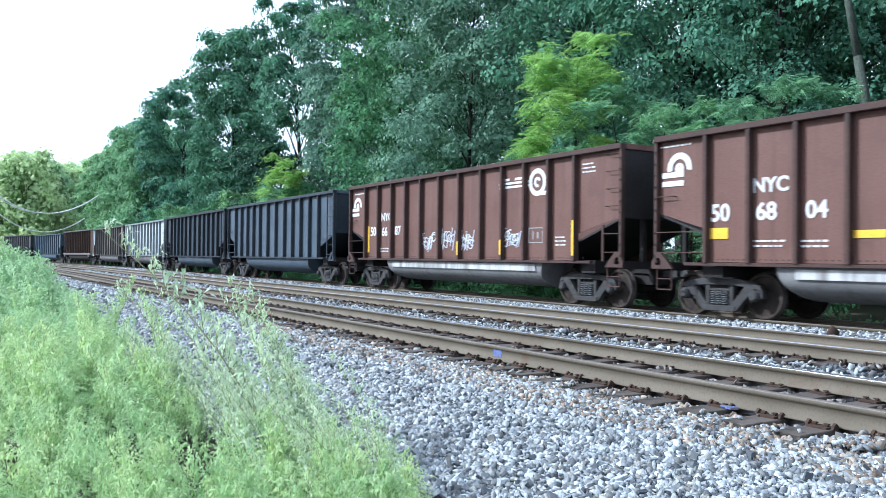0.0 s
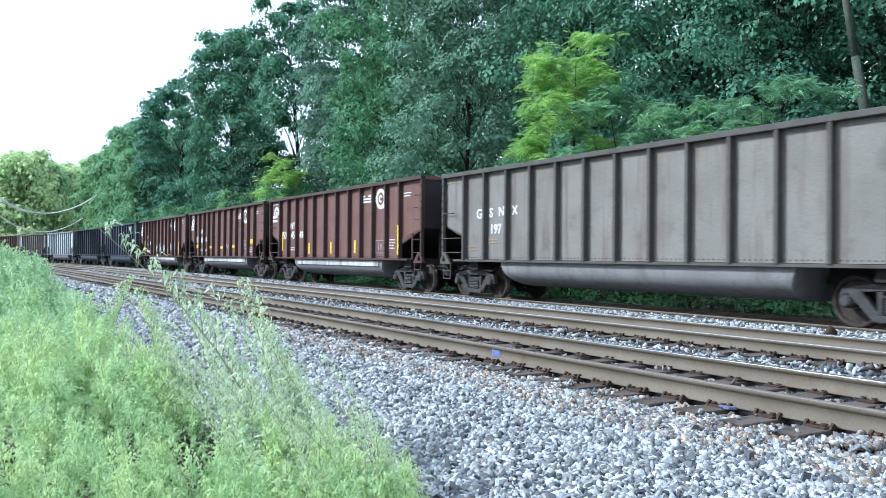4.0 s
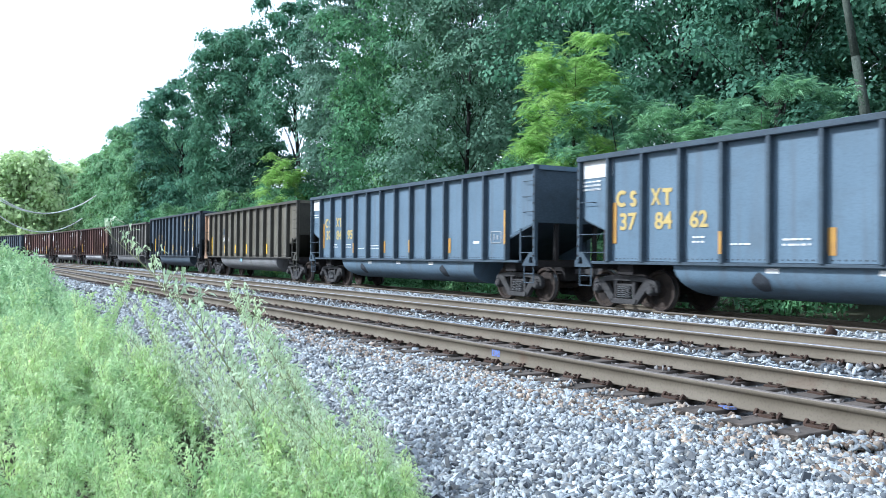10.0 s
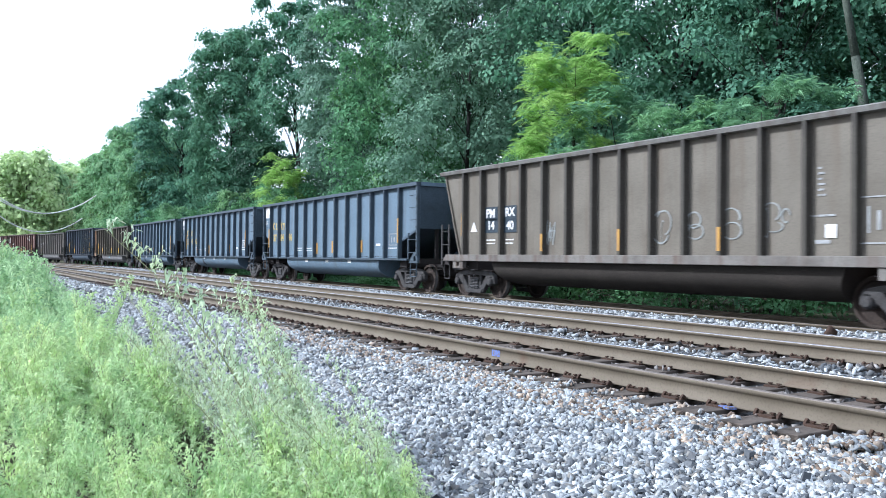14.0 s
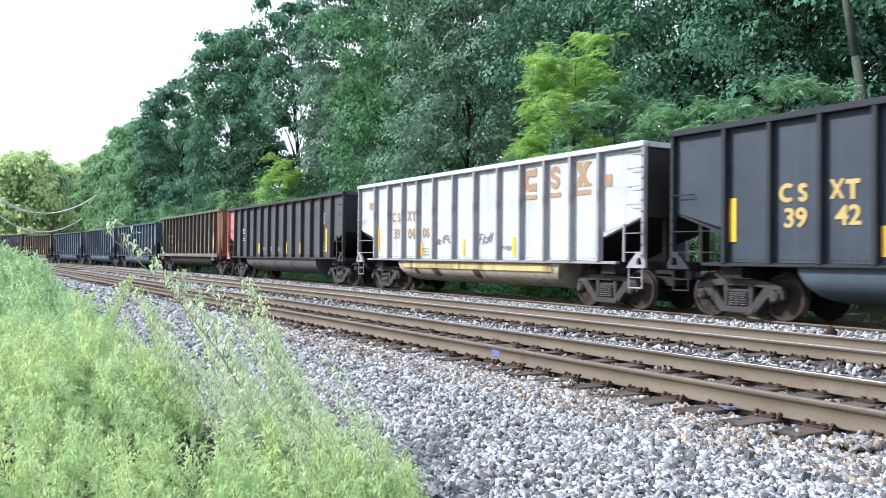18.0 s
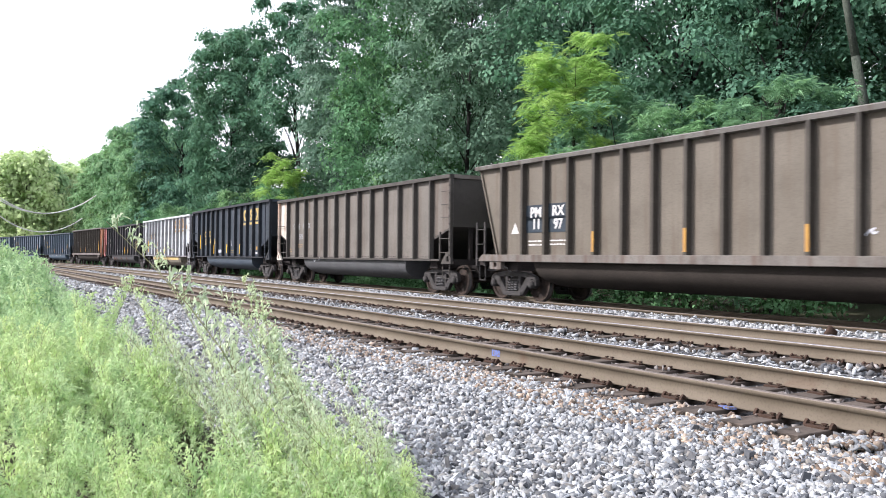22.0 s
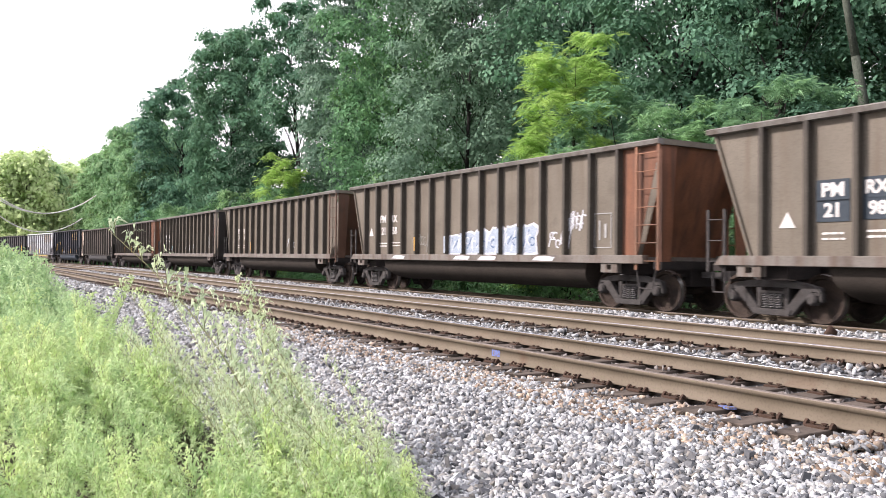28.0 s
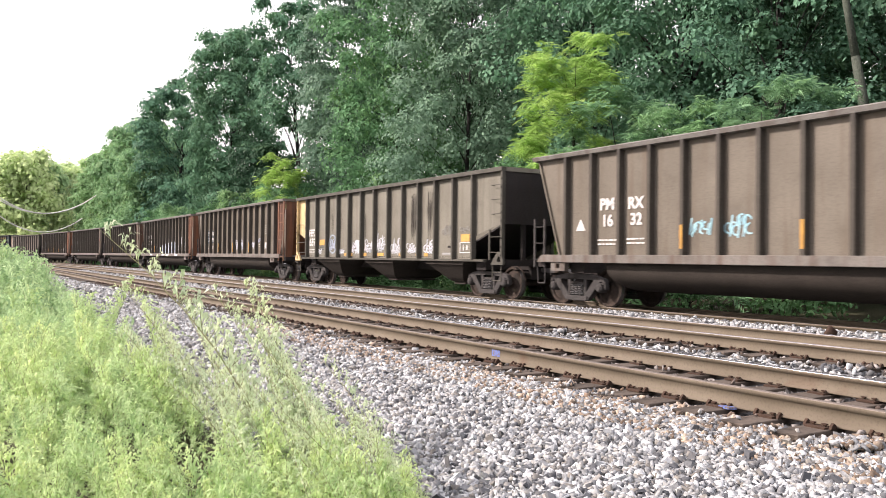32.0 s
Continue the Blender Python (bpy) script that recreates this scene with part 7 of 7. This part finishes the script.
scrawl(car_, k_, 6.59, 1.94, 0.58, 0.53, GRAFFITI_BLUE, 96, 9)
for i_ in (13, 14, 15):
    car_, k_ = TRAIN[i_]
    for u_ in (5.6, 7.9, 10.2):
        part("tub_patch", once("tub_patch", lambda: Shape().box(-0.15, 0.15, -0.05, 0.05, 0, 0.006).mesh("tub_patch", LETTER_WHITE)), car_, m=pose(-k_["L"] / 2 + u_, -1.408, 1.02, rx=90))
def belly_stain(r, seed, ma):
    """An uneven round stain that lies on the belly's curve."""
    def make():
        g, v, n = random.Random(seed), [], 16
        for ring in (0.0, 0.5, 1.0):
            for j in range(n):
                q = r * ring * (1 + 0.06 * math.sin(j * 1.9 + seed) * ring)
                a = 0.36 - q * math.sin(j * 2 * math.pi / n) / 0.62
                y, z = -1.40 * math.cos(a) ** 0.8, 1.0 - 0.6 * math.copysign(abs(math.sin(a)) ** 0.9, math.sin(a))
                v.append((q * math.cos(j * 2 * math.pi / n) + g.uniform(-0.01, 0.01), y - 0.008, z - 0.004))
        f = [(k * n + j, k * n + (j + 1) % n, (k + 1) * n + (j + 1) % n, (k + 1) * n + j) for k in range(2) for j in range(n)]
        return Shape().add(v, f).mesh("stain", ma, smooth=True)
    return once(("stain", r, seed, ma.name), make)


for i_, us_, ma_ in ((17, (4.4, 5.4, 7.6, 9.9), STAIN_RUST), (18, (4.3, 5.6, 8.0), STAIN_DARK), (13, (4.9, 10.9), STAIN_SOOT), (14, (5.3,), STAIN_SOOT)):
    car_, k_ = TRAIN[i_]
    for j_, u_ in enumerate(us_):
        part("stain", belly_stain(0.13 if i_ == 18 and j_ == 0 else 0.21, j_ % 3, ma_), car_, "dark round stain on the belly", pose(-k_["L"] / 2 + u_, 0, 0))
# rows of rivets along the foot of the sheets, and smaller clutter on the ends
for car_, k_ in TRAIN[7:]:
    if k_["kind"] == "tub":
        n_ = int((k_["L"] - 2.6) / 0.13)
        tagged(part("rivet_line", once(("rivet_line", k_["L"]), lambda: foot_rivets(k_["L"], n_)), car_), kind="stuff")

# ---- weeds ----
def weed_shape(seed, h, n_branch, arch=(0.0, 0.0), bush=1.0, leaf=1.0):
    """A mugwort stalk: a bent stem, side shoots that rise from it and narrow leaves on all of them. Returns stem and leaves."""
    rng = np.random.default_rng(seed)
    stem = Shape()
    lean = rng.normal(size=2) * 0.10 + np.array([-0.24, -0.04]) + np.array(arch)
    pts = [Vector((lean[0] * h * t * (0.4 + t), lean[1] * h * t * (0.4 + t), h * t)) for t in np.linspace(0, 1, 7)]
    for k in range(6):
        stem.tube(pts[k], pts[k + 1], 0.005 * (1 - 0.13 * k), 5, 0.005 * (1 - 0.13 * (k + 1)))
    seats, ways, sizes = [], [], []
    for b in range(n_branch):
        t = 0.15 + 0.83 * (b + rng.random()) / n_branch
        i = min(int(t * 6), 5)
        a = pts[i].lerp(pts[i + 1], t * 6 - i)
        ang = b * 2.4 + rng.random()
        length = h * (0.34 * bush * (1 - t) + 0.05 + 0.03 * bush) * (0.7 + 0.6 * rng.random())
        flat = Vector((math.cos(ang) * 0.62 + 0.24, math.sin(ang) * 0.62 + 0.32, 0.0))
        way = (flat + Vector((0, 0, 0.95 + 0.4 * t))).normalized()
        # the shoot rises, then nods over at its tip
        e = a + way * length
        tip = e + (flat.normalized() * 0.8 + Vector((0, 0, -0.25))) * length * 0.34
        stem.tube(a, e, 0.0022, 3, 0.001)
        m = max(7, int(length * 1.34 / (0.022 * leaf)))
        for k in range(m):
            f = (k + 0.6) / m
            if f < 0.75:
                seat, along = a.lerp(e, f / 0.75), way
            else:
                seat, along = e.lerp(tip, (f - 0.75) / 0.25), (tip - e).normalized()
            seats.append(seat)
            aa = rng.random() * 6.283
            ways.append(Vector((math.cos(aa), math.sin(aa), 0.15)) * 0.75 + along * 1.15)
            sizes.append(leaf * (0.100 if t < 0.75 else 0.075) * (0.7 + 0.6 * rng.random()) * (1.1 - 0.5 * f))
    p, w = np.array([tuple(s) for s in seats]), np.array([tuple(s.normalized()) for s in ways])
    L = np.array(sizes)[:, None]
    side = np.cross(w, rng.normal(size=p.shape) * 0.4 + np.array([0, 0, 1.0]))
    side /= np.linalg.norm(side, axis=1, keepdims=True) + 1e-9
    # each leaf arches over: a rising half and a drooping half
    knee = p + w * L * 0.55 + np.array([0, 0, 0.10]) * L
    tip = knee + (w * np.array([0.7, 0.7, 0.0]) + np.array([0, 0, -0.38])) * L * 0.7
    wide = side * L * 0.135
    v = np.stack([p, knee + wide, knee + (tip - knee) * 0.05, knee - wide, knee - wide, tip, knee + wide, knee + (tip - knee) * 0.05], 1).reshape(-1, 3)
    return stem, v


WEED_KINDS = []
for i in range(6):
    stem_s, leaf_v = weed_shape(40 + i, 1.0, 30)
    WEED_KINDS.append((stem_s, leaf_v))
weed_meshes = [(s.mesh("stem", STEM), raw_mesh("leaves", v, np.arange(len(v)).reshape(-1, 4), LEAF_WEED)) for s, v in WEED_KINDS]


def weed_height(x):
    return 0.66 + min(max(-x - 6, 0) * 0.04, 1.0)


r_w = random.Random(23)
weed_things = []


def weed(x, y, h, turn, label, name="mugwort"):
    st, lv = weed_meshes[len(weed_things) % 6]
    w = thing(name, label, "weed", pose(x, y, ground_z(y, x) - 0.03, rz=turn), group="weeds by the track")
    w.scale = (h * 0.95, h * 0.95, h)
    tagged(part("stem", st, w), kind="stuff")
    part("leaves", lv, w)
    weed_things.append(w)
    return w


arch_meshes = []
for i in range(4):
    st_, lv_ = weed_shape(70 + i, 1.0, 40, (-0.30, -0.15), 0.3, 0.66)
    arch_meshes.append((st_.mesh("stem", STEM), raw_mesh("leaves", lv_, np.arange(len(lv_)).reshape(-1, 4), LEAF_PLUME)))
PLUMES = [(-5.9, 2.15, 1.92), (-6.1, 2.3, 1.50), (-5.8, 2.35, 1.46), (-6.3, 2.45, 1.42), (-5.9, 2.5, 1.30), (-5.6, 2.45, 1.20), (-5.3, 2.4, 1.02), (-7.2, 2.2, 1.45), (-8.4, 2.2, 1.4), (-4.9, 2.7, 1.0), (-4.75, 2.6, 0.85), (-4.5, 2.5, 0.7), (-4.4, 2.65, 0.5)]
for i in range(34):
    x_ = -4.0 - 3.4 * r_w.random()
    PLUMES.append((x_, r_w.uniform(1.7, 2.4), r_w.uniform(0.5, 0.78) + 0.12 * min(-x_ - 4.0, 2.0)))
for i in range(16):
    PLUMES.append((r_w.uniform(-5.2, -3.9), r_w.uniform(2.15, 2.5), r_w.uniform(0.5, 0.85)))
for i in range(16):
    PLUMES.append((r_w.uniform(-10.0, -6.4), r_w.uniform(1.75, 2.2), r_w.uniform(0.6, 0.95)))
for i, (x_, y_, h_) in enumerate(PLUMES):
    st_, lv_ = arch_meshes[i % 4]
    w_ = thing("mugwort", "tall pale-tipped mugwort stalk leaning over the ballast", "weed", pose(x_, y_, ground_z(y_, x_) - 0.03, rz=r_w.uniform(-16, 16)), group="weeds by the track")
    w_.scale = (h_, h_, h_)
    tagged(part("stem", st_, w_), kind="stuff")
    part("leaves", lv_, w_)
    weed_things.append(w_)
for x_, y_, h_ in ((-12.5, 2.7, 1.2), (-16, 2.6, 1.3)):
    weed(x_, y_, h_, r_w.uniform(0, 360), "mugwort stalk standing at the ballast's edge")
for i in range(168):
    # they stand in loose tufts, six or so to each
    if i % 6 == 0:
        xc_, yc_, hc_ = -3.9 - 10.0 * r_w.random() ** 1.2, -0.3 + 2.3 * r_w.random() ** 0.75, r_w.uniform(0.72, 1.28)
    x_, y_ = xc_ + r_w.gauss(0, 0.20), min(yc_ + r_w.gauss(0, 0.16), 1.95 if x_ > -5.5 else 1.65)
    weed(x_, y_, weed_height(x_) * hc_ * r_w.uniform(0.75, 1.1), r_w.uniform(-40, 40), "green mugwort weed in a dense stand")

for i in range(64):
    x_, y_ = r_w.uniform(-5.4, -2.9), r_w.uniform(-0.1, 2.15)
    weed(x_, y_, r_w.uniform(0.46, 0.68), r_w.uniform(-60, 60), "low green mugwort weed at the near end of the stand")

for i in range(36):
    x_ = r_w.uniform(-5.8, -3.8)
    weed(x_, r_w.uniform(1.85, 2.3), r_w.uniform(0.42, 0.62), r_w.uniform(-60, 60), "short green mugwort weed at the ballast's edge")

for x_, y_, h_ in ((-7.1, 1.7, 0.62), (-7.4, 1.8, 0.7), (-6.8, 1.75, 0.6), (-7.7, 1.85, 0.66), (-6.5, 1.7, 0.55), (-8.0, 1.8, 0.7)):
    weed(x_, y_, h_, r_w.uniform(-60, 60), "low green mugwort weed within the stand")

# the rest of the stand, too many to count
def weed_field(n, xy, tall, seed, ma):
    rng = np.random.default_rng(seed)
    vs = []
    for k in range(n):
        x, y = xy(rng)
        h = weed_height(x) * tall * (0.65 + 0.5 * rng.random())
        a = rng.normal() * 0.7
        v = WEED_KINDS[k % 6][1]
        if x < -14:
            v = v.reshape(-1, 8, 3)[::4]
            mid = v.mean(axis=1, keepdims=True)
            v = (mid + (v - mid) * 2.0).reshape(-1, 3)
        c, s = math.cos(a), math.sin(a)
        vs.append(np.stack([(v[:, 0] * c - v[:, 1] * s) * h + x, (v[:, 0] * s + v[:, 1] * c) * h + y, v[:, 2] * h + ground_z(y, x)], 1))
    v = np.concatenate(vs)
    return raw_mesh("weed_field", v, np.arange(len(v)).reshape(-1, 4), ma)


field = weed_field(520, lambda g: (-11.0 - 34 * g.random() ** 1.4, -1.5 + 3.7 * g.random() ** 0.8), 1.0, 3, LEAF_GRASS)
thing("weed_stand", "dense pale green stand of weeds along the track", "weeds", None, field, kind="stuff")
near_field = weed_field(84, lambda g: (-3.9 - 9.5 * g.random() ** 1.2, -0.6 + 2.2 * g.random() ** 0.7), 0.92, 9, LEAF_WEED)
thing("weed_stand", "green weeds between the taller mugwort stalks", "weeds", None, near_field, kind="stuff")


# ---- what moves ----
def car_pose(k, t):
    x = k["s"] + k["L"] / 2 - run(t)
    rock = 0.12 * math.sin(t * 4.1 + k["s"])
    return pose(x, TRACK_Y["far"] + bend(x), RAIL_Z["far"], rx=rock, rz=math.degrees(heading(x)))


def motions():
    """The train runs to the left all through; its wheels roll, and the tall weeds nod."""
    for car, k in TRAIN:
        walk(car, [(t * 0.4, car_pose(k, t * 0.4)) for t in range(81)])
    first = WHEELSETS[0]
    walk(first, [(i / 30, pose(0, 0, 0, ry=-math.degrees((run(i / 30) - run(0)) / WHEEL_R))) for i in range(961)])
    act, slot = first.animation_data.action, first.animation_data.action_slot
    for ws in WHEELSETS[1:]:
        ws.rotation_mode = "QUATERNION"
        keys = ws.animation_data_create()
        keys.action = act
        keys.action_slot = slot
    for i, w in enumerate(weed_things[:24]):
        base = w.matrix_basis.copy()
        at, turn = base.translation.copy(), base.to_euler().z
        rows = []
        for j in range(33):
            t = j * 1.0
            a = 2.2 * math.sin(t * 1.3 + i) + 1.2 * math.sin(t * 0.47 + 2 * i)
            b = 1.5 * math.sin(t * 0.9 + 1.7 * i)
            rows.append((t, pose(at.x, at.y, at.z, a, b, math.degrees(turn))))
        walk(w, rows)


motions()
